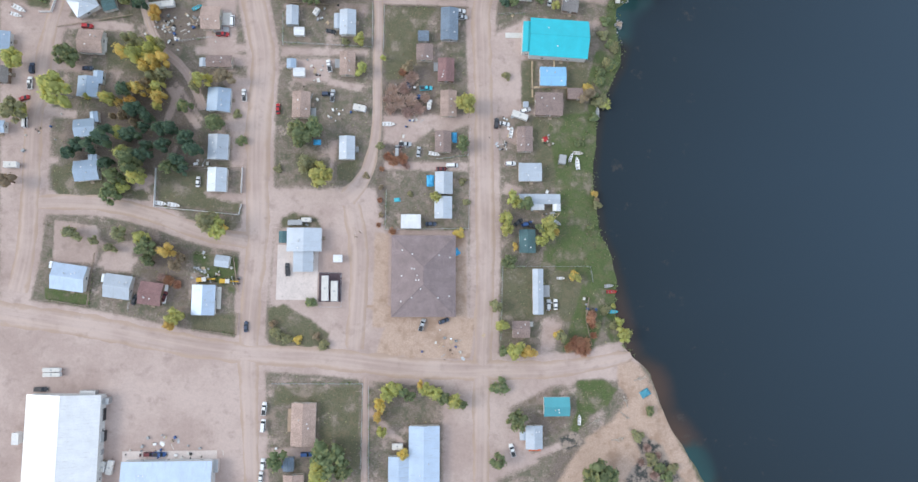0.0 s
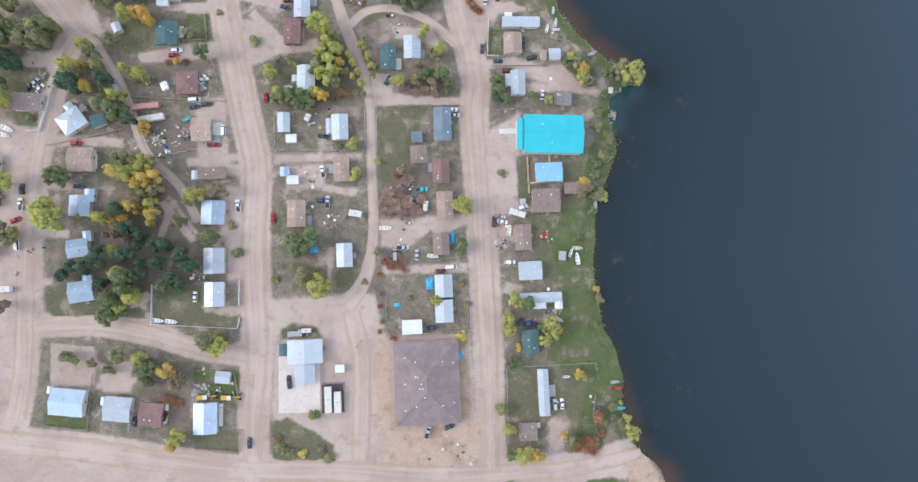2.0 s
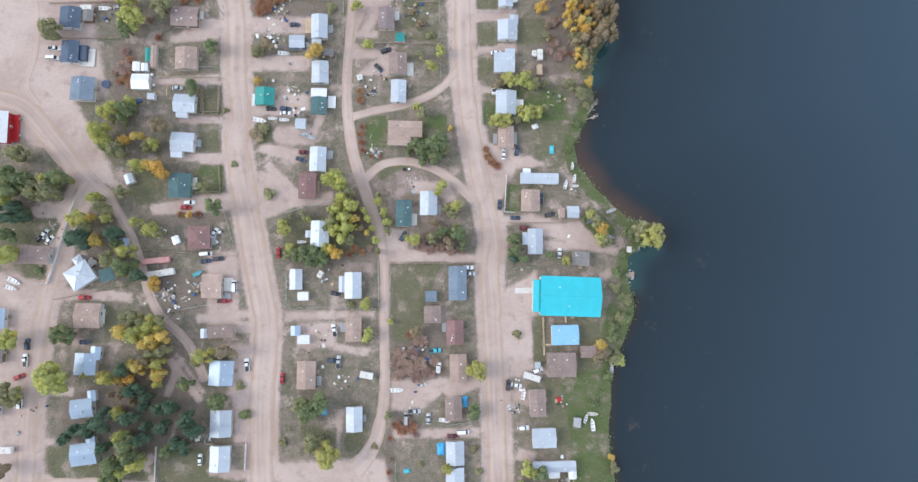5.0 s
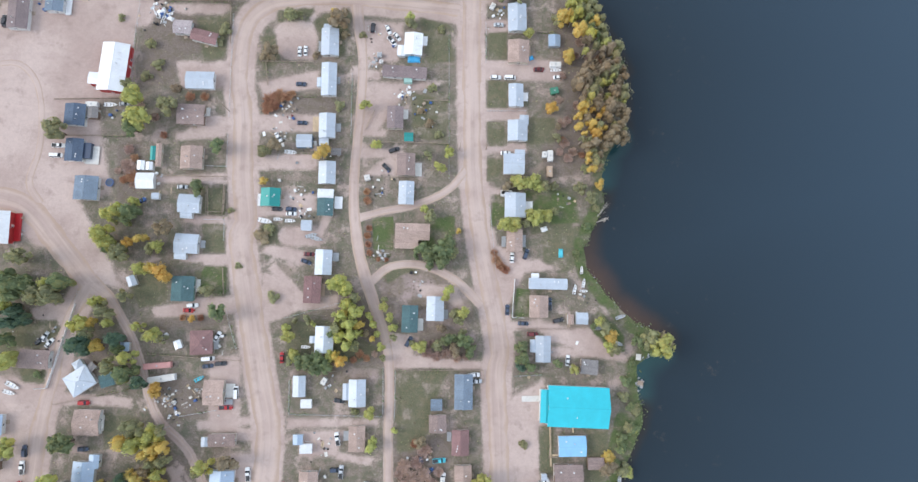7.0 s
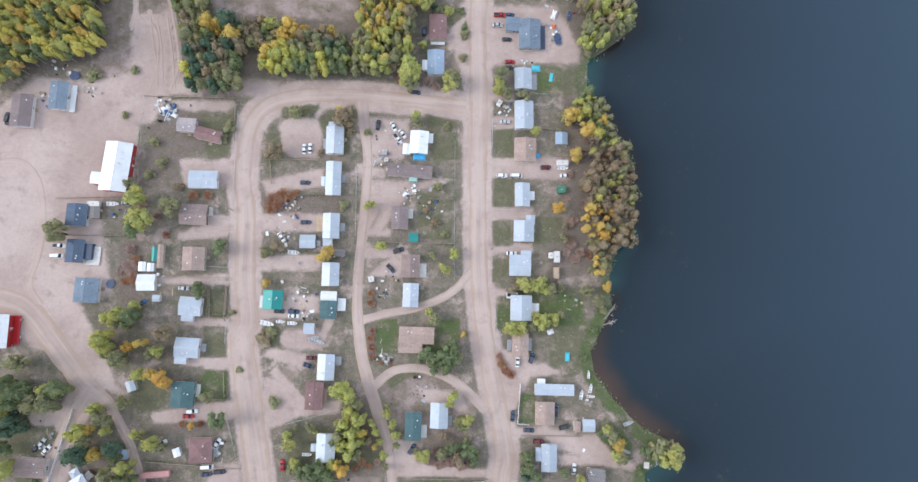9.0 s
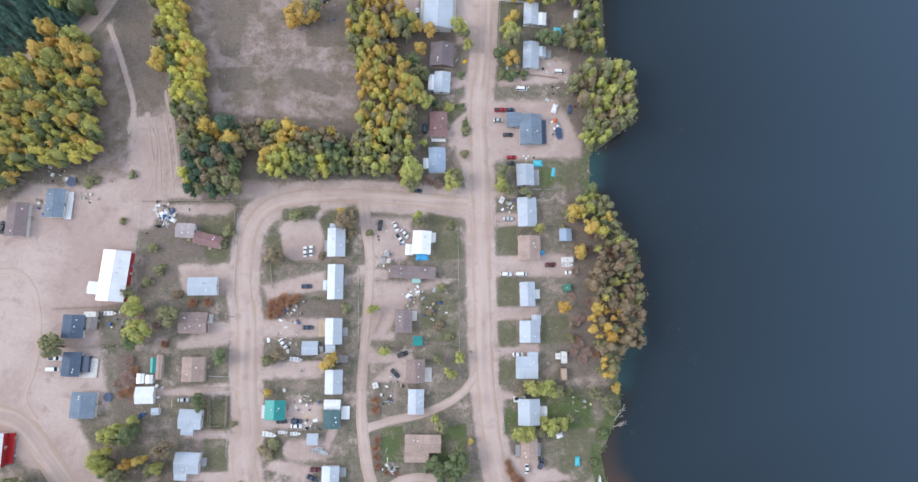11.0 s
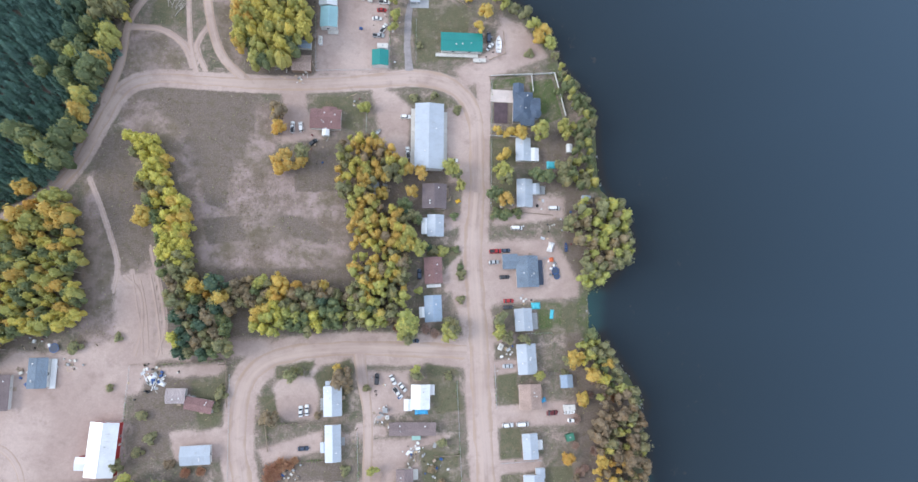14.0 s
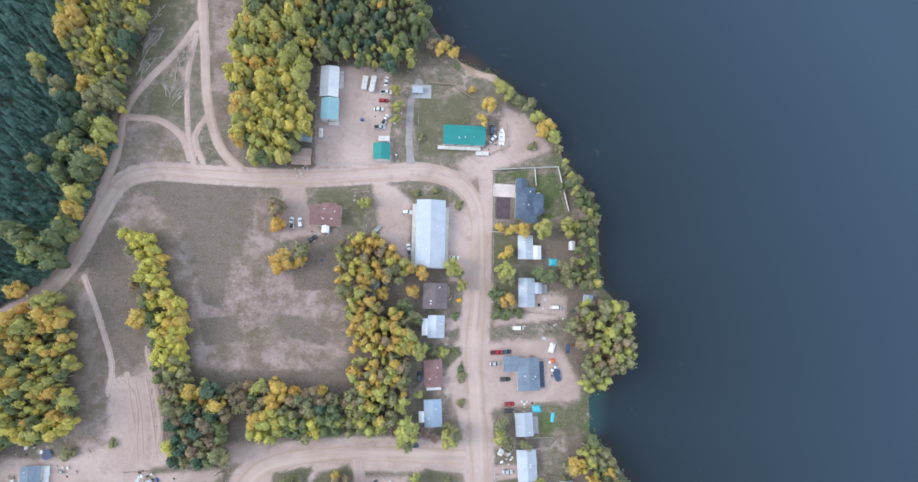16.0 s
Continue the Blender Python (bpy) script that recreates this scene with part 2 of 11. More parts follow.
def road_material():
    m, t, b = nodes_of("packed_dirt_road")
    co = t.nodes.new("ShaderNodeTexCoord").outputs["Object"]
    run = t.nodes.new("ShaderNodeUVMap")
    run.uv_map = "run"
    uv = run.outputs[0]
    dirt = dirt_colour(t, co)
    stretch = t.nodes.new("ShaderNodeMapping")
    stretch.inputs["Scale"].default_value = (1.0, 0.035, 1)
    t.links.new(uv, stretch.inputs["Vector"])
    track = noise_at(t, stretch.outputs[0], 0.5, 4.0, 0.55)
    c = blend(t, ramp(t, track, 0.4, 0.7, 0.0, 0.55), dirt, (0.58, 0.455, 0.385))
    c = blend(t, ramp(t, track, 0.46, 0.28, 0.0, 0.35), c, (0.33, 0.24, 0.19))
    across = t.nodes.new("ShaderNodeUVMap")
    across.uv_map = "across"
    side = t.nodes.new("ShaderNodeSeparateXYZ")
    t.links.new(across.outputs[0], side.inputs[0])
    rough_edge = maths(t, "ADD", maths(t, "ABSOLUTE", side.outputs[0]), maths(t, "MULTIPLY", maths(t, "SUBTRACT", noise_at(t, co, 0.12, 5.0, 0.65), 0.5), 0.9))
    c = blend(t, ramp(t, rough_edge, 0.5, 0.85, 0.0, 0.55), c, (0.4, 0.285, 0.205))
    grit = noise_at(t, co, 0.9, 6.0, 0.75)
    c = blend(t, ramp(t, grit, 0.56, 0.74, 0.0, 0.16), c, (0.3, 0.22, 0.18))
    c = blend(t, ramp(t, grit, 0.42, 0.28, 0.0, 0.16), c, (0.6, 0.48, 0.42))
    t.links.new(c, b.inputs["Base Color"])
    b.inputs["Roughness"].default_value = 0.95
    b.inputs["Specular IOR Level"].default_value = 0.1
    bump(t, b, noise_at(t, co, 1.5, 4.0), 0.4, 0.08)
    return m


def water_material():
    m, t, b = nodes_of("lake_water")
    co = t.nodes.new("ShaderNodeTexCoord").outputs["Object"]
    dep = t.nodes.new("ShaderNodeVertexColor")
    dep.layer_name = "depth_sheen"
    s = t.nodes.new("ShaderNodeSeparateColor")
    t.links.new(dep.outputs[0], s.inputs[0])
    wob = maths(t, "MULTIPLY", maths(t, "SUBTRACT", noise_at(t, co, 0.25, 4.0), 0.5), 0.12)
    d = maths(t, "ADD", s.outputs[0], wob)
    shallow = blend(t, dep.outputs[1], (0.026, 0.024, 0.022), (0.07, 0.044, 0.034))
    bed = blend(t, ramp(t, maths(t, "ADD", s.outputs[1], maths(t, "MULTIPLY", wob, 2.0)), 0.3, 0.7), shallow, (0.022, 0.06, 0.063))
    weed = ramp(t, noise_at(t, co, 0.1, 6.0, 0.78), 0.6, 0.7, 0.0, 0.5)
    # sky sheen and haze over open water, painted in as a paler blue
    deep_sheen = blend(t, s.outputs[2], (0.012, 0.022, 0.03), (0.036, 0.066, 0.098))
    c = blend(t, ramp(t, d, 0.0, 0.6), bed, deep_sheen)
    c = blend(t, maths(t, "MULTIPLY", weed, ramp(t, s.outputs[2], 0.3, 0.12)), c, (0.07, 0.062, 0.055))
    t.links.new(c, b.inputs["Base Color"])
    b.inputs["Roughness"].default_value = 0.16
    b.inputs["IOR"].default_value = 1.33
    bump(t, b, noise_at(t, co, 0.9, 3.0), 0.12, 0.15)
    return m


M = {
    "white": plain("white_paint", (0.78, 0.78, 0.78), 0.45, vary=0.08),
    "offwhite": plain("off_white_paint", (0.62, 0.6, 0.56), 0.55, vary=0.12, stain=(0.35, 0.3, 0.25)),
    "grey": plain("grey_paint", (0.36, 0.37, 0.38), 0.55),
    "dark": plain("dark_plastic", (0.035, 0.036, 0.04), 0.5),
    "gravel": plain("grey_gravel", (0.31, 0.28, 0.28), 0.95, vary=0.2),
    "soil": plain("tilled_soil", (0.1, 0.07, 0.08), 0.95, vary=0.3),
    "tyre": plain("tyre_rubber", (0.02, 0.02, 0.02), 0.85),
    "steel": plain("galvanised_steel", (0.5, 0.51, 0.52), 0.4, 0.7),
    "glass": plain("window_glass", (0.03, 0.04, 0.05), 0.08, vary=0.05),
    "wood": plain("weathered_wood", (0.33, 0.26, 0.2), 0.85, vary=0.3, grain=5.0, rand=0.35),
    "newwood": plain("pale_lumber", (0.55, 0.42, 0.28), 0.8, vary=0.2, rand=0.2),
    "concrete": plain("concrete", (0.62, 0.54, 0.50), 0.9, vary=0.12, grain=1.5, stain=(0.33, 0.27, 0.23)),
    "bark": plain("pale_bark", (0.42, 0.38, 0.33), 0.9, vary=0.35),
    "bark_dark": plain("dark_bark", (0.12, 0.085, 0.06), 0.95, vary=0.3),
    "tarp_teal": plain("teal_tarp", (0.06, 0.27, 0.36), 0.55, vary=0.25),
    "tarp_blue": plain("blue_tarp", (0.06, 0.4, 0.72), 0.5, vary=0.2),
    "turq": plain("turquoise_plastic", (0.08, 0.5, 0.6), 0.5, vary=0.15),
    "red": plain("red_paint", (0.42, 0.02, 0.025), 0.35),
    "blue": plain("blue_paint", (0.03, 0.09, 0.26), 0.35),
    "navy": plain("dark_blue_paint", (0.05, 0.07, 0.115), 0.35),
    "black": plain("black_paint", (0.05, 0.05, 0.056), 0.35),
    "silver": plain("silver_paint", (0.5, 0.52, 0.54), 0.35, 0.3),
    "tan": plain("tan_paint", (0.45, 0.33, 0.24), 0.6),
    "yellow": plain("yellow_paint", (0.6, 0.36, 0.03), 0.45),
    "orange": plain("orange_paint", (0.62, 0.14, 0.05), 0.5),
    "maroon": plain("dark_red_paint", (0.16, 0.03, 0.035), 0.4),
    "pinkpaint": plain("faded_pink_paint", (0.5, 0.25, 0.23), 0.6, stain=(0.3, 0.15, 0.12)),
    "green": plain("green_paint", (0.05, 0.2, 0.13), 0.5),
    "palegreen": plain("pale_green_paint", (0.33, 0.52, 0.46), 0.5),
    "lamp": plain("clear_lamp_lens", (0.8, 0.78, 0.7), 0.15),
    "taillamp": plain("red_lamp_lens", (0.4, 0.02, 0.02), 0.2),
}
WALL = {
    "white": siding("white_siding", (0.74, 0.74, 0.72)), "cream": siding("cream_siding", (0.6, 0.53, 0.43)),
    "blue": siding("blue_siding", (0.2, 0.3, 0.42)), "grey": siding("grey_siding", (0.4, 0.41, 0.42)),
    "brown": siding("brown_siding", (0.25, 0.17, 0.12)), "green": siding("green_siding", (0.16, 0.28, 0.22)),
    "red": siding("red_siding", (0.45, 0.04, 0.04)),
}
ROOF = {
    "light": roofing("light_grey_metal_roof", (0.455, 0.505, 0.565)), "blue": roofing("blue_grey_metal_roof", (0.33, 0.42, 0.53)),
    "white": roofing("white_metal_roof", (0.76, 0.775, 0.79)), "sky": roofing("sky_blue_metal_roof", (0.24, 0.48, 0.7)),
    "turq": roofing("turquoise_metal_roof", (0.03, 0.47, 0.55), stain=(0.06, 0.4, 0.47)),
    "teal": roofing("teal_metal_roof", (0.02, 0.25, 0.23), stain=(0.05, 0.2, 0.2)),
    "darkteal": roofing("dark_teal_shingles", (0.095, 0.175, 0.185), False, (0.12, 0.13, 0.13)),
    "brown": roofing("brown_shingles", (0.315, 0.235, 0.213), False), "pink": roofing("pinkish_brown_shingles", (0.455, 0.335, 0.285), False),
    "red": roofing("dark_red_shingles", (0.275, 0.16, 0.155), False), "grey": roofing("grey_shingles", (0.25, 0.235, 0.23), False),
    "navy": roofing("dark_blue_grey_shingles", (0.11, 0.15, 0.215), False, (0.12, 0.12, 0.13)),
    "slate": roofing("slate_blue_shingles", (0.2, 0.255, 0.32), False, (0.2, 0.2, 0.2)),
    "school": roofing("mauve_brown_shingles", (0.27, 0.212, 0.21), False, (0.22, 0.17, 0.155)),
    "plum": roofing("dark_plum_shingles", (0.2, 0.163, 0.172), False), "pale": roofing("faded_mauve_shingles", (0.47, 0.405, 0.405), False), "aqua": roofing("aqua_metal_roof", (0.09, 0.36, 0.41), stain=(0.1, 0.3, 0.33)), "mist": roofing("pale_teal_metal_roof", (0.33, 0.55, 0.58)), "icy": roofing("pale_blue_metal_roof", (0.46, 0.56, 0.69)),
}
ROOF_WORDS = {"light": "light grey metal", "blue": "blue-grey metal", "white": "white metal", "sky": "sky-blue metal", "turq": "bright turquoise metal",
              "teal": "teal metal", "darkteal": "dark teal shingle", "brown": "brown shingle", "pink": "pinkish-brown shingle", "red": "dark red shingle",
              "grey": "grey-brown shingle", "navy": "dark blue-grey shingle", "slate": "slate-blue shingle", "school": "mauve-brown shingle", "icy": "pale blue metal", "mist": "pale teal metal", "aqua": "aqua metal", "pale": "faded mauve shingle", "plum": "dark plum-grey shingle"}
LEAF = {
    "green": leaves("green_leaves", (0.155, 0.2, 0.11), (0.34, 0.395, 0.21), (0.44, 0.43, 0.19)),
    "dark": leaves("dark_green_leaves", (0.085, 0.145, 0.1), (0.19, 0.275, 0.195), (0.235, 0.3, 0.17)),
    "lime": leaves("yellow_green_leaves", (0.375, 0.385, 0.14), (0.665, 0.67, 0.265), (0.74, 0.645, 0.21)),
    "lemon": leaves("bright_yellow_green_leaves", (0.47, 0.445, 0.13), (0.83, 0.775, 0.26), (0.88, 0.74, 0.2)),
    "gold": leaves("golden_leaves", (0.58, 0.43, 0.135), (0.87, 0.66, 0.225), (0.69, 0.62, 0.25)),
    "orange": leaves("orange_leaves", (0.58, 0.375, 0.11), (0.86, 0.58, 0.19), (0.8, 0.62, 0.23)),
    "olive": leaves("olive_leaves", (0.24, 0.245, 0.145), (0.475, 0.47, 0.27), (0.53, 0.455, 0.225)),
    "dun": leaves("dun_brown_leaves", (0.27, 0.22, 0.15), (0.53, 0.44, 0.31), (0.5, 0.36, 0.2)),
    "rust": leaves("rusty_leaves", (0.36, 0.19, 0.13), (0.62, 0.36, 0.24), (0.55, 0.38, 0.24)),
    "twig": leaves("purple_brown_twigs", (0.4, 0.3, 0.265), (0.66, 0.5, 0.44), (0.6, 0.4, 0.3)),
    "spruce": leaves("spruce_needles", (0.105, 0.18, 0.15), (0.285, 0.44, 0.37), (0.22, 0.345, 0.27)),
    "weed": leaves("dry_weed_stalks", (0.21, 0.175, 0.12), (0.36, 0.3, 0.21), (0.36, 0.27, 0.17)),
}


# ---- mesh helpers ----
def mesh_of(name, verts, faces, mat, smooth=False):
    me = bpy.data.meshes.new(name)
    me.from_pydata([tuple(v) for v in verts], [], faces)
    if mat:
        me.materials.append(mat)
    if smooth:
        me.polygons.foreach_set("use_smooth", [True] * len(me.polygons))
    return me


def put(name, me, parent=None, at=None, label=""):
    ob = new(name, me)
    if parent:
        ob.parent = parent
    if at is not None:
        ob.matrix_basis = at
    if label:
        ob["label"] = label
    return ob


def part(name, bm, material, parent, label="", smooth=False):
    me = bpy.data.meshes.new(name)
    bmesh.ops.recalc_face_normals(bm, faces=bm.faces)
    bm.to_mesh(me)
    bm.free()
    me.materials.append(material)
    if smooth:
        me.polygons.foreach_set("use_smooth", [True] * len(me.polygons))
    return put(name, me, parent, None, label)


def box(bm, x0, y0, z0, x1, y1, z1, taper=0.0):
    """A box; its top is drawn in by taper on every side."""
    v = [bm.verts.new(p) for p in ((x0, y0, z0), (x1, y0, z0), (x1, y1, z0), (x0, y1, z0),
                                   (x0 + taper, y0 + taper, z1), (x1 - taper, y0 + taper, z1), (x1 - taper, y1 - taper, z1), (x0 + taper, y1 - taper, z1))]
    for f in ((3, 2, 1, 0), (4, 5, 6, 7), (0, 1, 5, 4), (1, 2, 6, 5), (2, 3, 7, 6), (3, 0, 4, 7)):
        bm.faces.new([v[i] for i in f])
    return v


def boxes(*rows):
    bm = bmesh.new()
    for r in rows:
        box(bm, *r)
    return bm


def tube(bm, p, q, r0, r1=None, n=8):
    """A closed tapered tube from p to q."""
    r1 = r0 if r1 is None else r1
    p, q = Vector(p), Vector(q)
    z = (q - p).normalized()
    x = z.orthogonal().normalized()
    y = z.cross(x)
    rings = [[bm.verts.new(c + (x * math.cos(a) + y * math.sin(a)) * r) for a in (2 * math.pi * i / n for i in range(n))] for c, r in ((p, r0), (q, r1))]
    for i in range(n):
        bm.faces.new((rings[0][i], rings[0][(i + 1) % n], rings[1][(i + 1) % n], rings[1][i]))
    bm.faces.new(rings[0][::-1])
    bm.faces.new(rings[1])


def bevel(bm, width, segments=2):
    bmesh.ops.bevel(bm, geom=list(bm.edges), offset=width, segments=segments, affect="EDGES", clamp_overlap=True)
    return bm


KEPT = {}


def once(key, make):
    """Build a mesh the first time it is asked for, then share it."""
    if key not in KEPT:
        KEPT[key] = make()
    return KEPT[key]


def shared(key, bm, mat, smooth=False):
    me = bpy.data.meshes.new(key)
    bmesh.ops.recalc_face_normals(bm, faces=bm.faces)
    bm.to_mesh(me)
    bm.free()
    me.materials.append(mat)
    if smooth:
        me.polygons.foreach_set("use_smooth", [True] * len(me.polygons))
    return me


def ico():
    bm = bmesh.new()
    g = (1 + 5 ** 0.5) / 2
    bmesh.ops.convex_hull(bm, input=[bm.verts.new(Vector(p).normalized()) for p in (
        (-1, g, 0), (1, g, 0), (-1, -g, 0), (1, -g, 0), (0, -1, g), (0, 1, g), (0, -1, -g), (0, 1, -g), (g, 0, -1), (g, 0, 1), (-g, 0, -1), (-g, 0, 1))])
    bm.verts.index_update()
    v = np.array([tuple(p.co) for p in bm.verts])
    f = [tuple(p.index for p in q.verts) for q in bm.faces]
    bm.free()
    return v, f


ICO_V, ICO_F = ico()


# ---- ground, lake and roads ----
ZONES = []


def zone(cover, soft, *pts):
    """A stretch of ground with one cover (dirt, lawn, turf, heath, sand, rock or litter), faded over soft metres at its edge."""
    ZONES.append((cover, soft, np.array(pts, float)))


def signed(px, py, poly, closed=True):
    """Distance of points from a polygon's edge, positive inside."""
    best, inside = np.full(px.shape, 1e9), np.zeros(px.shape, bool)
    n = len(poly)
    for i in range(n if closed else n - 1):
        (ax, ay), (bx, by) = poly[i], poly[(i + 1) % n]
        dx, dy = bx - ax, by - ay
        s = np.clip(((px - ax) * dx + (py - ay) * dy) / (dx * dx + dy * dy + 1e-9), 0, 1)
        best = np.minimum(best, np.hypot(px - ax - s * dx, py - ay - s * dy))
        if closed:
            cross = (ay > py) != (by > py)
            inside ^= cross & (px < ax + (py - ay) * dx / (dy if abs(dy) > 1e-9 else 1e-9))
    return np.where(inside, best, -best) if closed else best


def smooth_line(pts, step):
    """Points every step metres on a smooth curve through pts; a third number (width) goes along."""
    p = np.array(pts, float)
    p = np.vstack([2 * p[0] - p[1], p, 2 * p[-1] - p[-2]])
    out = []
    for i in range(1, len(p) - 2):
        n = max(2, int(np.hypot(*(p[i + 1] - p[i])[:2]) / step))
        for s in np.arange(n) / n:
            a, b, c, d = p[i - 1], p[i], p[i + 1], p[i + 2]
            out.append(0.5 * (2 * b + (c - a) * s + (2 * a - 5 * b + 4 * c - d) * s * s + (3 * b - a - 3 * c + d) * s ** 3))
    return np.array(out + [p[-2]])


ROADS = []


def road(name, label, *pts, z=0.05, cover=None):
    """A packed dirt road: a ribbon with ragged edges along (x, y, width) points."""
    line = smooth_line(pts, 2.5)
    if not cover:
        ROADS.append(line)
    tang = np.gradient(line[:, :2], axis=0)
    tang /= np.linalg.norm(tang, axis=1)[:, None] + 1e-9
    side = np.stack([-tang[:, 1], tang[:, 0]], 1)
    run = np.concatenate([[0], np.cumsum(np.linalg.norm(np.diff(line[:, :2], axis=0), axis=1))])
    cols, verts, faces, uvs, edges = 7, [], [], [], []
    for i, (x, y, w) in enumerate(line):
        for j in range(cols):
            u = (j / (cols - 1) - 0.5) * w
            if j in (0, cols - 1):
                u += noise.noise((x * 0.16 + j * 7, y * 0.16, 3.0)) * min(1.3, w * 0.14)
            crown = 0.10 * (1 - (2 * u / w) ** 2)
            verts.append((x + side[i][0] * u, y + side[i][1] * u, -0.05 if j in (0, cols - 1) or i in (0, len(line) - 1) else z + crown))
            uvs.append((u, run[i]))
            edges.append((2 * u / w, run[i]))
    for i in range(len(line) - 1):
        for j in range(cols - 1):
            a = i * cols + j
            faces.append((a, a + cols, a + cols + 1, a + 1))
    me = mesh_of(name, verts, faces, M[cover] if cover else once("road_mat", road_material), True)
    loops = np.empty(len(me.loops), np.int32)
    me.loops.foreach_get("vertex_index", loops)
    for key, co in (("run", uvs), ("across", edges)):
        me.uv_layers.new(name=key).data.foreach_set("uv", np.array(co)[loops].ravel())
    return tagged(put(name, me), label, "road", "", "structure")


LAKE_LEVEL = -0.8


def axis(lo, hi, step, far_lo, far_hi):
    near = np.arange(lo, hi + step / 2, step)
    grow = np.cumsum(step * 1.45 ** np.arange(1, 40))
    return np.concatenate([(lo - grow[lo - grow > far_lo])[::-1], near, hi + grow[hi + grow < far_hi]])


def sheet(name, xs, ys, height, mat):
    nx, ny = len(xs), len(ys)
    gx, gy = np.meshgrid(xs, ys)
    co = np.stack([gx, gy, height], -1).reshape(-1, 3)
    i = (np.arange(ny - 1)[:, None] * nx + np.arange(nx - 1)).ravel()
    quads = np.stack([i, i + 1, i + nx + 1, i + nx], 1)
    me = bpy.data.meshes.new(name)
    me.vertices.add(len(co))
    me.vertices.foreach_set("co", co.ravel())
    me.loops.add(quads.size)
    me.loops.foreach_set("vertex_index", quads.ravel())
    me.polygons.add(len(quads))
    me.polygons.foreach_set("loop_start", np.arange(0, quads.size, 4))
    me.polygons.foreach_set("loop_total", np.full(len(quads), 4))
    me.polygons.foreach_set("use_smooth", np.ones(len(quads), bool))
    me.update(calc_edges=True)
    me.materials.append(mat)
    return put(name, me), me


def paint(me, layer, *channels):
    rgba = np.ones((len(me.vertices), 4), np.float32)
    for k, c in enumerate(channels):
        rgba[:, k] = c.ravel()
    me.attributes.new(layer, "FLOAT_COLOR", "POINT").data.foreach_set("color", rgba.ravel())


def build_ground(shore, teal_spots, beach_spots):
    lake = np.array(list(shore) + [(3000, 2400), (3000, -2400)])
    xs, ys = axis(-215, 130, 1.0, -3200, 3200), axis(-125, 490, 1.0, -3200, 3400)
    gx, gy = np.meshgrid(xs, ys)
    off = -signed(gx, gy, lake)
    lumps = np.sin(gx * 0.31 + 1.3 * np.sin(gy * 0.17)) * np.sin(gy * 0.27 + np.sin(gx * 0.13)) * 0.5
    off = off + lumps * 0.9
    far = np.clip((np.hypot(gx - 0, gy - 180) - 420) / 900, 0, 1)
    height = np.clip(off * 0.13 + LAKE_LEVEL, -5, 0) + np.where(off > 8, 0.04 * lumps, 0)
    height += np.where(off > 60, far * 12 * (1 + lumps), 0)
    layer = {k: np.zeros(gx.shape) for k in ("dirt", "lawn", "heath", "sand", "rock", "litter", "turf")}
    for cover, soft, poly in ZONES:
        (x0, y0), (x1, y1) = poly.min(0) - 8, poly.max(0) + 8
        i0, i1 = np.searchsorted(xs, (x0, x1))
        j0, j1 = np.searchsorted(ys, (y0, y1))
        s = np.s_[j0:j1, i0:i1]
        d = signed(gx[s], gy[s], poly)
        layer[cover][s] = np.maximum(layer[cover][s], np.clip(d / soft + 0.5, 0, 1))
    for line in ROADS:
        (x0, y0), (x1, y1) = line[:, :2].min(0) - 14, line[:, :2].max(0) + 14
        i0, i1 = np.searchsorted(xs, (x0, x1))
        j0, j1 = np.searchsorted(ys, (y0, y1))
        s = np.s_[j0:j1, i0:i1]
        d = signed(gx[s], gy[s], line[::2, :2], False) - np.median(line[:, 2]) * (0.5 if np.median(line[:, 2]) > 5.5 else 0.3)
        wide = np.median(line[:, 2])
        layer["dirt"][s] = np.maximum(layer["dirt"][s], np.clip(1.0 - d / (min(4.5, wide * 0.5) if wide > 5.5 else 1.4), 0, 1))
    for k in ("lawn", "heath"):
        layer[k] *= 1 - np.clip(layer["dirt"] * 1.3 - 0.6, 0, 1) * (0.0 if k == "lawn" else 1.0)
    layer["dirt"] *= 1 - np.maximum(layer["lawn"], layer["turf"]) * 0.75
    layer["turf"] = np.maximum(layer["turf"], np.where(gx > 0, np.clip((7.5 - off) / 5, 0, np.where(gy < 170, 0.8, 0.55)) * (layer["sand"] < 0.3) * (layer["dirt"] < 0.6), 0))
    layer["heath"] = np.maximum(layer["heath"], np.clip((np.hypot(gx, gy - 180) - 420) / 60, 0, 1))
    ob, me = sheet("ground", xs, ys, height, ground_material())
    paint(me, "cover", layer["dirt"], layer["lawn"], layer["heath"], layer["turf"])
    paint(me, "cover_more", layer["sand"], layer["rock"], layer["litter"])
    tagged(ob, "pinkish bare dirt and thin autumn grass sloping to the lake", "ground", "", "structure")
    gxs, gys = xs, ys

    def cover_at(x, y):
        i, j = np.searchsorted(gxs, x), np.searchsorted(gys, y)
        return {k: v[j, i] for k, v in layer.items()} | {"off": off[j, i]}

    xs, ys = axis(-60, 260, 2.0, -200, 3000), axis(-140, 520, 2.0, -2400, 2400)
    gx, gy = np.meshgrid(xs, ys)
    d = signed(gx, gy, lake)
    teal = np.zeros(gx.shape)
    for x, y, r in teal_spots:
        teal = np.maximum(teal, np.exp(-((gx - x) ** 2 + (gy - y) ** 2) / r ** 2))
    beach = np.zeros(gx.shape)
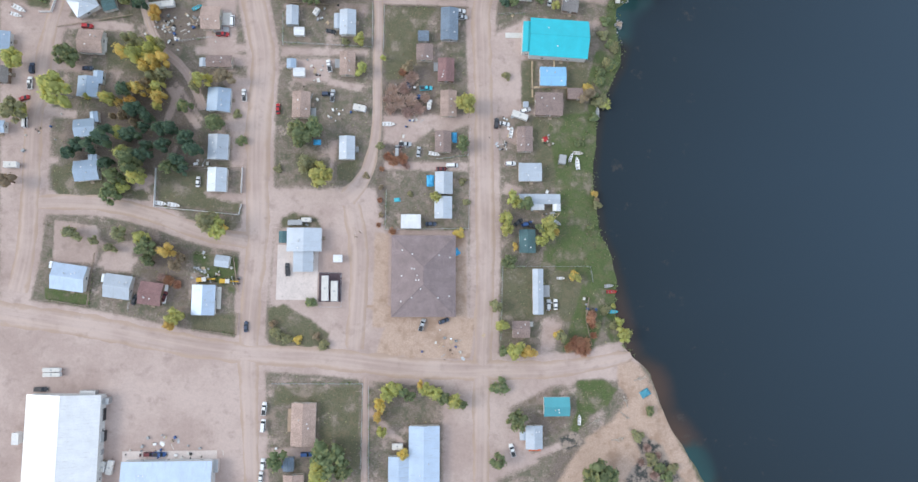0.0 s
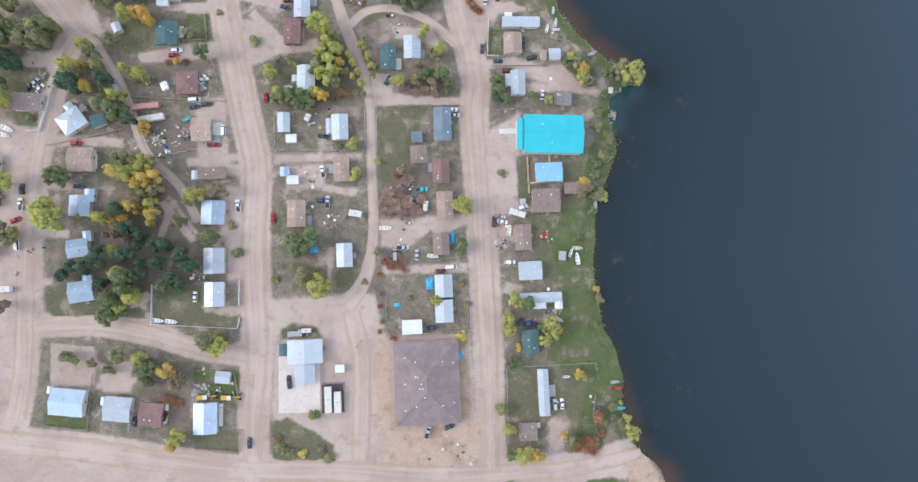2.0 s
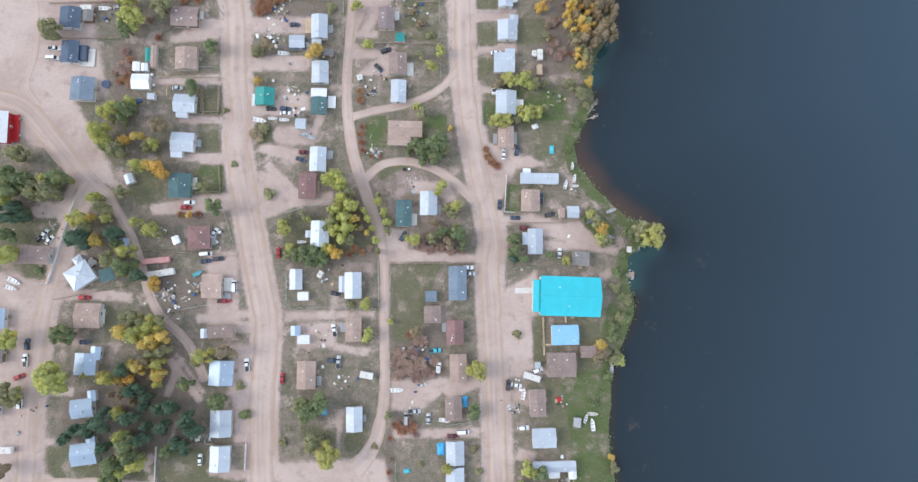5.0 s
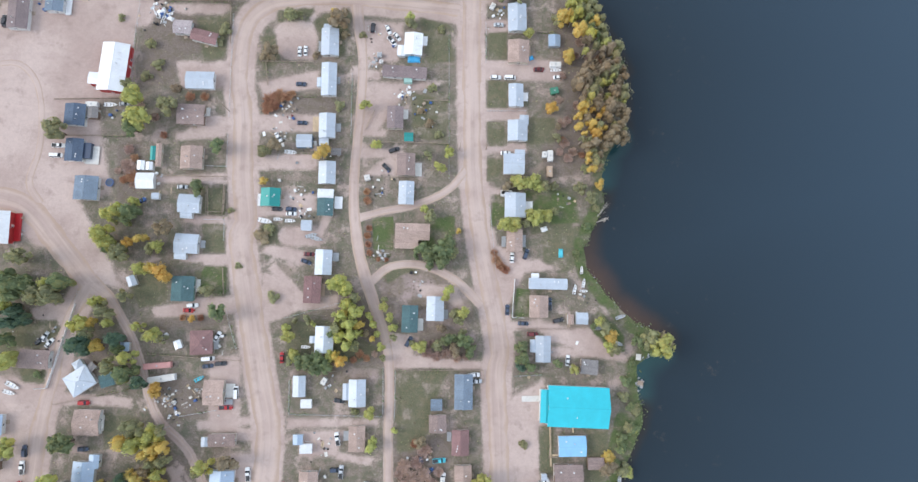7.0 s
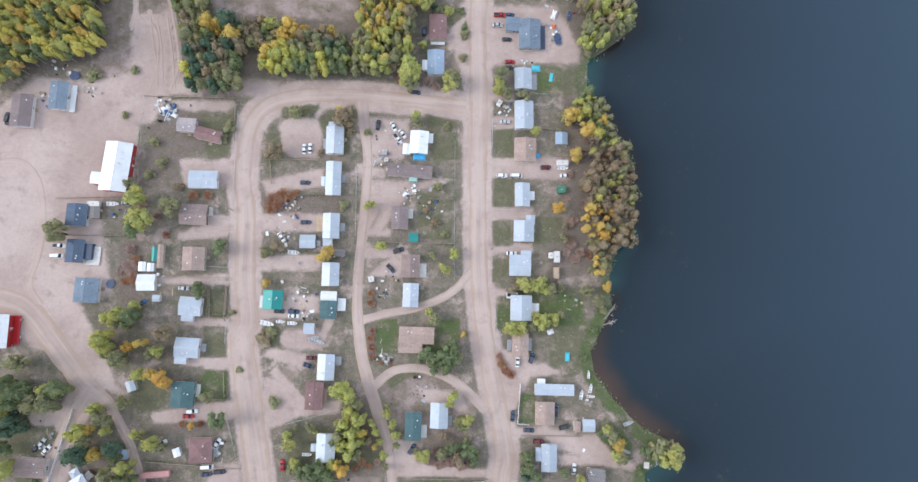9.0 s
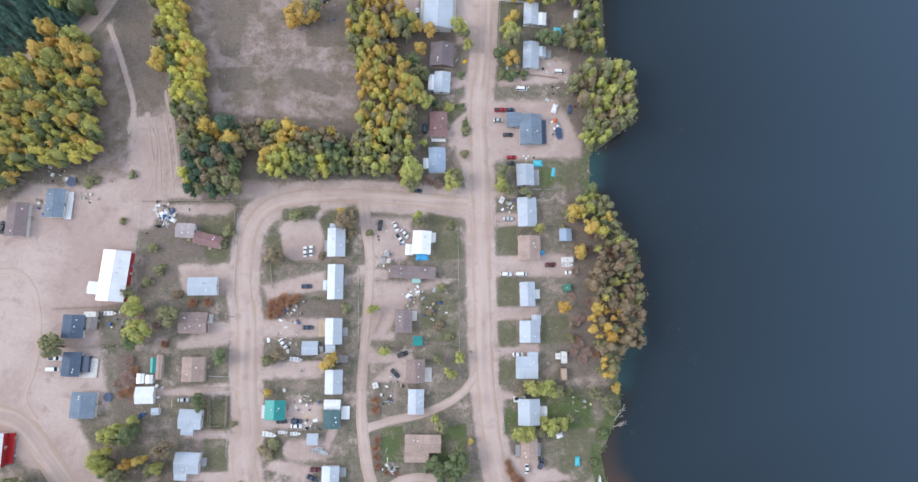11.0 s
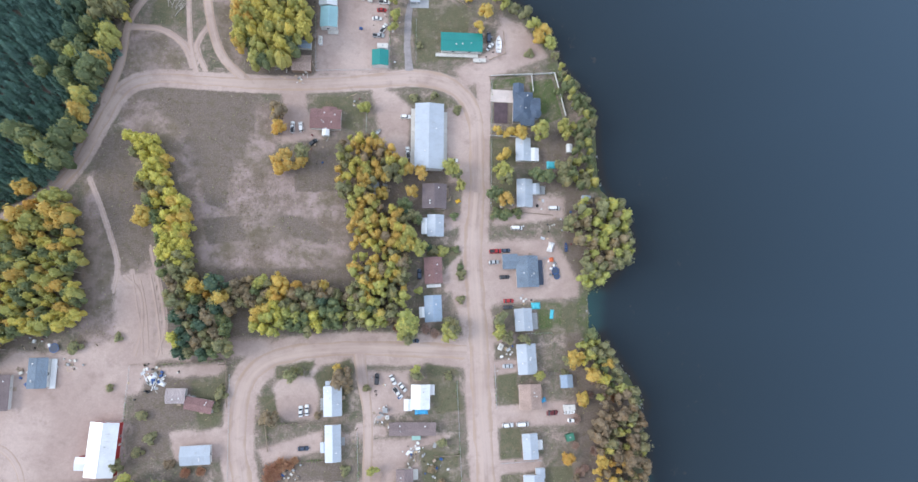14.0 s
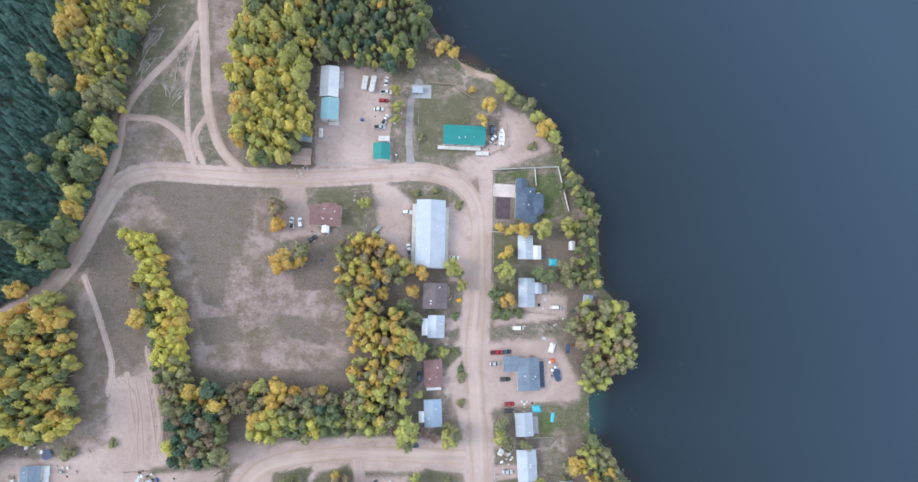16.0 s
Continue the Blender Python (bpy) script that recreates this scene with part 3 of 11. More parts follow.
    for x, y, r in beach_spots:
        beach = np.maximum(beach, np.exp(-((gx - x) ** 2 + (gy - y) ** 2) / r ** 2))
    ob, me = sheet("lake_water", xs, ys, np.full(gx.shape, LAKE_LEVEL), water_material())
    # third channel: painted sheen, growing offshore and to the north
    paint(me, "depth_sheen", np.clip(d / (8 + 12 * teal + 14 * beach), 0, 1), teal, np.clip(d / 190, 0, 1) ** 0.8 * (0.75 + 0.25 * np.clip((gy + 60) / 400, 0, 1.3)), beach)
    tagged(ob, "calm dark blue lake water, brown and teal in the shallows", "lake", "", "structure")
    return cover_at


def star(rnd, x, y, z, s, n):
    """One tuft: three crossed leaning blades."""
    v, f = [], []
    for k in range(3):
        a = rnd.uniform(0, 6.28)
        c, d = math.cos(a) * s, math.sin(a) * s
        h = s * rnd.uniform(.15, .45)
        v += [(x - c, y - d, z), (x + c, y + d, z), (x + c * .7 + d * .4, y + d * .7 - c * .4, z + h), (x - c * .6 + d * .4, y - d * .6 - c * .4, z + h)]
        f.append((n + 4 * k, n + 4 * k + 1, n + 4 * k + 2, n + 4 * k + 3))
    return v, f


def weeds(name, label, leaf, count, seed, cover_at, wants):
    """Rough tufts over the ground where its cover suits them; too many to count."""
    rnd = random.Random(seed)
    V, F = [], []
    while len(F) < count * 3:
        x, y = rnd.uniform(-205, 80), rnd.uniform(-110, 470)
        if noise.noise((x * .05, y * .05, seed)) + rnd.uniform(-.4, .4) > .05 and wants(cover_at(x, y)):
            v, f = star(rnd, x, y, -.02, rnd.uniform(.14, .4), len(V))
            V += v
            F += f
    return tagged(put(name, mesh_of(name, V, F, LEAF[leaf])), label, "weeds", "", "stuff")


def shore_grass(name, label, leaf, line, count, seed):
    """Ragged tufts of grass along the water's edge."""
    rnd = random.Random(seed)
    V, F = [], []
    for _ in range(count):
        i = rnd.randrange(len(line) - 1)
        u = rnd.random()
        x = line[i][0] * (1 - u) + line[i + 1][0] * u + rnd.gauss(-1.0, 1.0)
        y = line[i][1] * (1 - u) + line[i + 1][1] * u + rnd.gauss(0, 1.1)
        if noise.noise((x * .09, y * .09, seed)) > -.1:
            v, f = star(rnd, x, y, LAKE_LEVEL + .05, rnd.uniform(.16, .45), len(V))
            V += v
            F += f
    return tagged(put(name, mesh_of(name, V, F, LEAF[leaf])), label, "grass", "", "stuff")


def stones(name, label, line, count, seed):
    """Pale boulders along the water's edge."""
    rnd = random.Random(seed)
    V, F = [], []
    for _ in range(count):
        i = rnd.randrange(len(line) - 1)
        u = rnd.random()
        x = line[i][0] * (1 - u) + line[i + 1][0] * u + rnd.gauss(0, .7)
        y = line[i][1] * (1 - u) + line[i + 1][1] * u + rnd.gauss(0, .8)
        if noise.noise((x * .11, y * .11, 5.0)) < .08:
            continue
        s = .1 + .32 * rnd.random() ** 2
        n = len(V)
        V += [(x + p[0] * s * rnd.uniform(.8, 1.3), y + p[1] * s * rnd.uniform(.8, 1.3), LAKE_LEVEL + .05 + p[2] * s * .7) for p in ICO_V]
        F += [tuple(k + n for k in f) for f in ICO_F]
    return tagged(put(name, mesh_of(name, V, F, M["grey"])), label, "stones", "", "stuff")


# ---- buildings ----
def window_at(house, x, y, z, turn, w=1.2, h=1.0):
    frame_me = once(("wf", w, h), lambda: shared("window_frame", boxes((-w / 2 - .08, -.06, -h / 2 - .08, w / 2 + .08, .05, -h / 2), (-w / 2 - .08, -.06, h / 2, w / 2 + .08, .05, h / 2 + .08),
                                                                       (-w / 2 - .08, -.06, -h / 2, -w / 2, .05, h / 2), (w / 2, -.06, -h / 2, w / 2 + .08, .05, h / 2), (-.03, -.05, -h / 2, .03, .05, h / 2)), M["white"]))
    pane_me = once(("wp", w, h), lambda: shared("pane", boxes((-w / 2, -.03, -h / 2, w / 2, .02, h / 2)), M["glass"]))
    win = put("window", frame_me, house, pose(x, y, z, 0, 0, turn))
    put("pane", pane_me, win)


def gable(house, dx, dy, length, span, h, roof, wall, turn=0.0, pitch=0.3, drop=0.0, over=0.4, hip=False, detail=True, rnd=random):
    """Walls with a pitched roof over them; the ridge runs along the piece's own x."""
    base = Matrix.Translation((dx, dy, 0)) @ pose(0, 0, 0, 0, 0, turn)
    L, W, top = length / 2, span / 2, h - drop
    rise = W * pitch
    wl, ww = L - over, W - over
    lo = rise * over / W
    bm = bmesh.new()
    prof = [(-ww, 0.0), (ww, 0.0), (ww, top), (0, top + (0 if hip else rise - lo)), (-ww, top)]
    ends = [[bm.verts.new((sx * wl, y, z)) for y, z in prof] for sx in (-1, 1)]
    bm.faces.new(ends[0])
    bm.faces.new(ends[1][::-1])
    for i in range(5):
        bm.faces.new((ends[0][i], ends[1][i], ends[1][(i + 1) % 5], ends[0][(i + 1) % 5]))
    walls = part("wall", bm, WALL[wall], house)
    walls.matrix_basis = base
    th = 0.16
    e, r = top - lo, top + rise - lo
    if hip:
        bm = bmesh.new()
        k = min(W, L * 0.98)
        a = [bm.verts.new(p) for p in ((-L, -W, e), (L, -W, e), (L, W, e), (-L, W, e))]
        a2 = [bm.verts.new(p) for p in ((-L, -W, e + th), (L, -W, e + th), (L, W, e + th), (-L, W, e + th))]
        p, q = bm.verts.new((-L + k, 0, r + th)), bm.verts.new((L - k, 0, r + th))
        bm.faces.new(a[::-1])
        for i in range(4):
            bm.faces.new((a[i], a[(i + 1) % 4], a2[(i + 1) % 4], a2[i]))
        bm.faces.new((a2[0], a2[1], q, p))
        bm.faces.new((a2[1], a2[2], q))
        bm.faces.new((a2[2], a2[3], p, q))
        bm.faces.new((a2[3], a2[0], p))
        part("roof", bm, ROOF[roof], house).matrix_basis = base
        for u, v in (((-L, -W, e), (-L + k, 0, r)), ((-L, W, e), (-L + k, 0, r)), ((L, -W, e), (L - k, 0, r)), ((L, W, e), (L - k, 0, r)), ((-L + k, 0, r), (L - k, 0, r))):
            if abs(u[0] - v[0]) > .3:
                bm = bmesh.new()
                tube(bm, (u[0], u[1], u[2] + th - .05), (v[0], v[1], v[2] + th - .05), .13, n=6)
                part("hip_cap", bm, ROOF[roof], house).matrix_basis = base
    else:
        for s in (-1, 1):
            bm = bmesh.new()
            v = [bm.verts.new(p) for p in ((-L, s * W, e), (L, s * W, e), (L, 0, r), (-L, 0, r), (-L, s * W, e + th), (L, s * W, e + th), (L, 0, r + th), (-L, 0, r + th))]
            for f in ((0, 1, 2, 3), (4, 5, 6, 7), (0, 1, 5, 4), (1, 2, 6, 5), (2, 3, 7, 6), (3, 0, 4, 7)):
                bm.faces.new([v[i] for i in f])
            part("roof_slope", bm, ROOF[roof], house).matrix_basis = base
        bm = boxes((-L - .01, -.14, r + th - .05, L + .01, .14, r + th + .035))
        part("ridge_cap", bm, ROOF[roof], house).matrix_basis = base
    if detail:
        for s in (-1, 1):
            n = max(1, int(length / 9))
            for i in range(n):
                x = (i + 0.5 + rnd.uniform(-.15, .15)) / n * 2 * wl - wl
                c = base @ Vector((x, s * (ww + .02), 1.55))
                window_at(house, c.x, c.y, c.z, turn + (180 if s > 0 else 0))
        for s in (-1, 1):
            c = base @ Vector((s * (wl + .02), rnd.uniform(-.3, .3) * ww, 1.55))
            window_at(house, c.x, c.y, c.z, turn + 90 * s)
    return base, r


def house(x, y, length, span, rot=0.0, roof="light", wall="white", h=2.9, pitch=0.3, hip=False, wings=(), decks=(), vents=2, chimney=True, door=1, name="house", label="", small=False):
    """A bungalow: ridge along its own x. wings: (dx, dy, length, span, turn, roof or None); decks: (dx, dy, sx, sy, material)."""
    rnd = random.Random(int(x * 131 + y * 17))
    ob = put(name, None, None, pose(x, y, 0, 0, 0, rot))
    words = ROOF_WORDS[roof]
    tagged(ob, label or f"{'small shed' if small else 'low bungalow'} with {wall} siding and a {words} roof", "shed" if small else "house", "sheds" if small else "village houses")
    if small:
        base, top = gable(ob, 0, 0, length, span, h, roof, wall, 0, pitch, 0, 0.15, hip, False)
        bm = boxes((-.5, -.04, .05, .5, .04, 2.0))
        part("door", bm, M["offwhite"], ob).matrix_basis = pose(length * .2, -span / 2 + .13, 0)
        return ob
    base, top = gable(ob, 0, 0, length, span, h, roof, wall, 0, pitch, 0, 0.4, hip, True, rnd)
    bm = boxes((-length / 2 + .3, -span / 2 + .3, -.3, length / 2 - .3, span / 2 - .3, .3))
    part("foundation", bm, M["concrete"], ob)
    for dx, dy, l2, s2, turn, r2 in wings:
        gable(ob, dx, dy, l2, s2, h, r2 or roof, wall, turn, pitch * 0.8, 0.35, 0.25, False, l2 > 5, rnd)
    pipe = once("vent", lambda: shared("roof_vent", vent_mesh(), M["white"]))
    for px, py in (vents if isinstance(vents, tuple) else ()):
        put("roof_vent", pipe, ob, pose(px, py, h + min((span / 2 - abs(py)), (length / 2 - abs(px)) if hip else 99) * pitch - 0.1))
    for i in range(0 if isinstance(vents, tuple) else vents):
        px, s = rnd.uniform(-.35, .35) * length, rnd.choice((-1, 1))
        py = s * rnd.uniform(.12, .3) * span
        put("roof_vent", pipe, ob, pose(px, py, h + span / 2 * pitch * (1 - 2 * abs(py) / span) - 0.1))
    if chimney:
        px, py = rnd.uniform(-.3, .3) * length, rnd.choice((-1, 1)) * .15 * span
        ch = put("chimney", once("chimney", lambda: shared("chimney", chimney_mesh(), M["steel"])), ob, pose(px, py, h + span / 2 * pitch * .7 - .2))
    if door:
        dz = .95 + .3
        s = -1 if door == 1 else 1
        d = put("door", once("door", lambda: shared("door", bevel(boxes((-.45, -.05, -1.0, .45, .05, 1.05)), .02, 1), M["offwhite"])), ob, pose(length * .08, s * (span / 2 - .38), dz))
        put("door_handle", once("knob", lambda: shared("door_handle", boxes((.3, -.1, -.03, .36, .1, .03)), M["steel"])), d)
        put("step", once("step", lambda: shared("step", boxes((-.8, -.7, 0, .8, .7, .16), (-.8, -.35, .16, .8, .7, .3)), M["wood"])), ob, pose(length * .08, s * (span / 2 + .3), 0.0, 0, 0, 0 if s < 0 else 180))
    for dx, dy, sx, sy, mat in decks:
        bm = boxes((-sx / 2, -sy / 2, .45, sx / 2, sy / 2, .56))
        for i in range(2):
            for j in range(2):
                px, py = (i - .5) * (sx - .2), (j - .5) * (sy - .2)
                box(bm, px - .06, py - .06, 0, px + .06, py + .06, 1.35)
        box(bm, -sx / 2, -sy / 2, 1.3, sx / 2, -sy / 2 + .08, 1.4)
        box(bm, -sx / 2, sy / 2 - .08, 1.3, sx / 2, sy / 2, 1.4)
        part("deck", bm, M[mat], ob).matrix_basis = pose(dx, dy, 0)
    return ob


def bay_turret(house, x, y, r, h):
    """A rounded bay with a low conical roof on one side of a house."""
    at = house.matrix_basis.inverted() @ pose(x, y, 0)
    bm = bmesh.new()
    tube(bm, (0, 0, -.2), (0, 0, h), r - .35, n=14)
    part("bay_wall", bm, WALL["grey"], house).matrix_basis = at
    bm = bmesh.new()
    tube(bm, (0, 0, h - .15), (0, 0, h), r, n=14)
    tube(bm, (0, 0, h), (0, 0, h + 1.3), r, .12, n=14)
    part("bay_roof", bm, ROOF["navy"], house).matrix_basis = at


def vent_mesh():
    bm = boxes((-.17, -.17, 0, .17, .17, .35), (-.27, -.27, .35, .27, .27, .45, .08))
    return bm


def chimney_mesh():
    bm = bmesh.new()
    tube(bm, (0, 0, 0), (0, 0, 1.3), .14, n=10)
    tube(bm, (0, 0, 1.35), (0, 0, 1.5), .24, .05, n=10)
    tube(bm, (0, 0, 1.25), (0, 0, 1.4), .05, n=6)
    return bm


# ---- vehicles ----
CAR_LABEL = {"sedan": "sedan car", "pickup": "pickup truck with an open bed", "van": "van", "suv": "sport utility car"}


def car_template(kind, colour):
    L, W = {"sedan": (4.6, 1.8), "pickup": (5.5, 1.95), "van": (5.2, 1.95), "suv": (4.8, 1.9)}[kind]
    hood, roofz = {"sedan": (.85, 1.42), "pickup": (1.05, 1.8), "van": (1.1, 2.0), "suv": (1.0, 1.75)}[kind]
    ob = put("car" if kind in ("sedan", "suv") else kind, None)
    # stations along the length: x, half width, top
    rows = [(-.5, .80, .62), (-.47, .94, .92), (-.2, 1.0, 1.0), (.2, 1.0, 1.0), (.42, .95, .9), (.5, .78, .6)]
    bm = bmesh.new()
    rings = []
    for fx, fw, ft in rows:
        w, top = W / 2 * fw, hood * ft
        rings.append([bm.verts.new((fx * L, y, z)) for y, z in ((-w * .92, .25), (-w, .5), (-w * .97, top - .12), (-w * .86, top), (w * .86, top), (w * .97, top - .12), (w, .5), (w * .92, .25))])
    for a, b in zip(rings, rings[1:]):
        for i in range(8):
            bm.faces.new((a[i], a[(i + 1) % 8], b[(i + 1) % 8], b[i]))
    bm.faces.new(rings[0])
    bm.faces.new(rings[-1][::-1])
    part("body", bm, M[colour], ob, "", True)
    c0, c1 = {"sedan": (-.36, .24), "pickup": (-.08, .26), "van": (-.47, .36), "suv": (-.46, .22)}[kind]
    r0, r1 = {"sedan": (-.22, .08), "pickup": (-.05, .14), "van": (-.45, .22), "suv": (-.4, .08)}[kind]
    bm = bmesh.new()
    lo = [bm.verts.new((fx * L, sy * W * .44, hood - .03)) for fx, sy in ((c0, -1), (c1, -1), (c1, 1), (c0, 1))]
    hi = [bm.verts.new((fx * L, sy * W * .36, roofz - .06)) for fx, sy in ((r0, -1), (r1, -1), (r1, 1), (r0, 1))]
    bm.faces.new(hi)
    bm.faces.new(lo[::-1])
    for i in range(4):
        bm.faces.new((lo[i], lo[(i + 1) % 4], hi[(i + 1) % 4], hi[i]))
    part("window_glass", bm, M["glass"], ob, "dark window glass")
    bm = bevel(boxes((r0 * L - .03, -W * .37, roofz - .08, r1 * L + .03, W * .37, roofz)), .05)
    part("roof", bm, M[colour], ob)
    if kind == "pickup":
        bm = boxes((-.48 * L, -W * .4, hood - .02, -.1 * L, W * .4, hood + .012))
        part("bed", bm, M["dark"], ob, "dark open load bed")
        bm = boxes((-.485 * L, -W * .45, hood - .05, -.09 * L, -W * .4, hood + .12), (-.485 * L, W * .4, hood - .05, -.09 * L, W * .45, hood + .12), (-.495 * L, -W * .45, hood - .05, -.48 * L, W * .45, hood + .12))
        part("bed_side", bm, M[colour], ob)
    for sx in (-.31, .32):
        for sy in (-1, 1):
            me = once("wheel", lambda: shared("wheel", wheel_mesh(), M["tyre"]))
            put("wheel", me, ob, pose(sx * L, sy * W * .43, .33))
    for sy in (-1, 1):
        put("headlight", once("headlight", lambda: shared("headlight", boxes((-.06, -.18, -.08, .05, .18, .08)), M["lamp"])), ob, pose(L * .475, sy * W * .34, hood * .68))
        put("taillight", once("taillight", lambda: shared("taillight", boxes((-.04, -.1, -.14, .04, .1, .14)), M["taillamp"])), ob, pose(-L * .482, sy * W * .38, hood * .75))
    return ob


def wheel_mesh():
    bm = bmesh.new()
    tube(bm, (0, -.12, 0), (0, .12, 0), .33, n=14)
    tube(bm, (0, -.13, 0), (0, .13, 0), .17, n=8)
    return bm


COLOUR_WORDS = {"white": "white", "silver": "silver-grey", "red": "bright red", "blue": "mid blue", "navy": "dark blue", "black": "black", "tan": "tan", "maroon": "dark red", "turq": "turquoise", "grey": "grey"}


def car(x, y, rot, colour="white", kind="sedan", where="parked on bare dirt"):
    key = ("car", kind, colour)
    if key not in KEPT:
        KEPT[key] = car_template(kind, colour)
        ob = KEPT[key]
        ob.matrix_basis = pose(x, y, 0.0, 0, 0, rot)
    else:
        ob = copy_thing(KEPT[key], pose(x, y, 0.0, 0, 0, rot))
    tagged(ob, f"{COLOUR_WORDS[colour]} {CAR_LABEL[kind]} {where}", "truck" if kind == "pickup" else "van" if kind == "van" else "car", "parked vehicles")
    return ob


def boat(x, y, rot, colour="white", length=5.0, z=0.0):
    key = ("boat", colour, length)
    if key not in KEPT:
        ob = put("boat", None)
        W = length * .34
        bm = bmesh.new()
        st = [(-.5, .85, .75), (-.2, 1.0, .75), (.15, .95, .8), (.35, .62, .9), (.5, .04, 1.0)]
        rings = []
        for fx, fw, fz in st:
            w = W / 2 * fw
            rings.append([bm.verts.new(p) for p in ((fx * length, -w, fz), (fx * length, -w * .7, .12), (fx * length, 0, 0), (fx * length, w * .7, .12), (fx * length, w, fz),
                                                     (fx * length, w * .82, fz), (fx * length, w * .6, .3), (fx * length, -w * .6, .3), (fx * length, -w * .82, fz))])
        for a, b in zip(rings, rings[1:]):
            for i in range(9):
                bm.faces.new((a[i], a[(i + 1) % 9], b[(i + 1) % 9], b[i]))
        bm.faces.new(rings[0])
        bm.faces.new(rings[-1][::-1])
        part("hull", bm, M[colour], ob)
        for fx in (-.3, 0.0, .22):
            part("bench", boxes((fx * length - .15, -W * .36, .42, fx * length + .15, W * .36, .48)), M["wood"] if fx else M["grey"], ob)
        part("outboard_motor", bevel(boxes((-.53 * length, -.15, .5, -.5 * length + .15, .15, 1.1)), .05), M["dark"], ob, "dark outboard motor")
        KEPT[key] = ob
        ob.matrix_basis = pose(x, y, z, 0, 0, rot)
    else:
        ob = copy_thing(KEPT[key], pose(x, y, z, 0, 0, rot))
    return tagged(ob, f"{COLOUR_WORDS.get(colour, colour)} open motor boat lying on the ground" if z > -.4 else f"{COLOUR_WORDS.get(colour, colour)} open motor boat drawn up at the shore", "boat", "boats")


def trailer(x, y, rot, length=7.0, width=2.5, h=2.6, colour="white"):
    """A closed box trailer or camper."""
    ob = put("trailer", None, None, pose(x, y, 0, 0, 0, rot))
    L, W = length / 2, width / 2
    part("body", bevel(boxes((-L, -W, .55, L, W, h)), .12), M[colour], ob)
    part("roof_panel", bevel(boxes((-L + .12, -W + .12, h - .02, L - .12, W - .12, h + .06)), .03, 1), M["offwhite"] if colour == "white" else M[colour], ob)
    part("roof_hatch", boxes((-.3, -.3, h + .05, .3, .3, h + .16)), M["grey"], ob)
    part("drawbar", boxes((L - .05, -.06, .5, L + 1.1, .06, .62)), M["dark"], ob)
    part("door", boxes((L * .2, -W - .03, .7, L * .2 + .75, -W + .02, 2.3)), M["offwhite"], ob)
    for sx in (-.15, .1):
        for sy in (-1, 1):
            put("wheel", once("wheel", lambda: shared("wheel", wheel_mesh(), M["tyre"])), ob, pose(sx * length, sy * (W - .12), .33))
    return tagged(ob, f"long {COLOUR_WORDS.get(colour, 'faded pink')} box trailer parked on bare dirt" if length > 6 else f"small {COLOUR_WORDS.get(colour, 'faded')} box trailer parked on dirt", "trailer", "trailers")


# ---- yard things ----
def tarp(x, y, rot, sx, sy, colour="tarp_blue", h=1.2):
    """A tarpaulin thrown over a heap: a sagging, creased sheet that meets the ground."""
    n, rnd = 9, random.Random(int(x * 7 + y * 3))
    verts, faces = [], []
    for j in range(n):
        for i in range(n):
            u, v = i / (n - 1) * 2 - 1, j / (n - 1) * 2 - 1
            e = max(abs(u), abs(v))
            z = h * (1 - e ** 4) * (0.8 + 0.25 * noise.noise((x + u * 2, y + v * 2, 0))) if e < 1 else 0.0
            verts.append((u * sx / 2 + rnd.uniform(-.08, .08), v * sy / 2 + rnd.uniform(-.08, .08), max(z, 0.0)))
    for j in range(n - 1):
        for i in range(n - 1):
            a = j * n + i
            faces.append((a, a + 1, a + n + 1, a + n))
    ob = put("tarp", mesh_of("tarp", verts, faces, M[colour]), None, pose(x, y, 0.03, 0, 0, rot))
    return tagged(ob, {"tarp_blue": "bright blue tarpaulin over a heap in the yard", "turq": "turquoise plastic cover over a heap in the yard", "white": "white plastic sheet over a heap in the yard"}.get(colour, "faded sheet over a heap in the yard"), "tarpaulin", "tarpaulins")


CLUTTER = {
    "plank": ("loose sawn plank lying on the dirt", "lumber", ("wood", "newwood", "grey", "offwhite")),
    "crate": ("weathered storage box standing in a yard", "box", ("offwhite", "grey", "wood", "blue", "white")),
    "drum": ("upright fuel drum standing in a yard", "drum", ("grey", "blue", "maroon", "dark", "white")),
    "scrap_sheet": ("flat scrap sheet lying on the ground", "scrap", ("silver", "white", "grey", "offwhite")),
    "tub": ("open round tub on the ground", "tub", ("white", "grey", "dark", "offwhite")),
    "tyre": ("worn rubber tyre lying flat on the ground", "tyre", ("tyre",)),
    "pallet": ("wooden pallet lying on the ground", "pallet", ("wood", "newwood")),
    "bag": ("bulging white rubbish bag on the ground", "bag", ("white", "offwhite", "dark")),
}


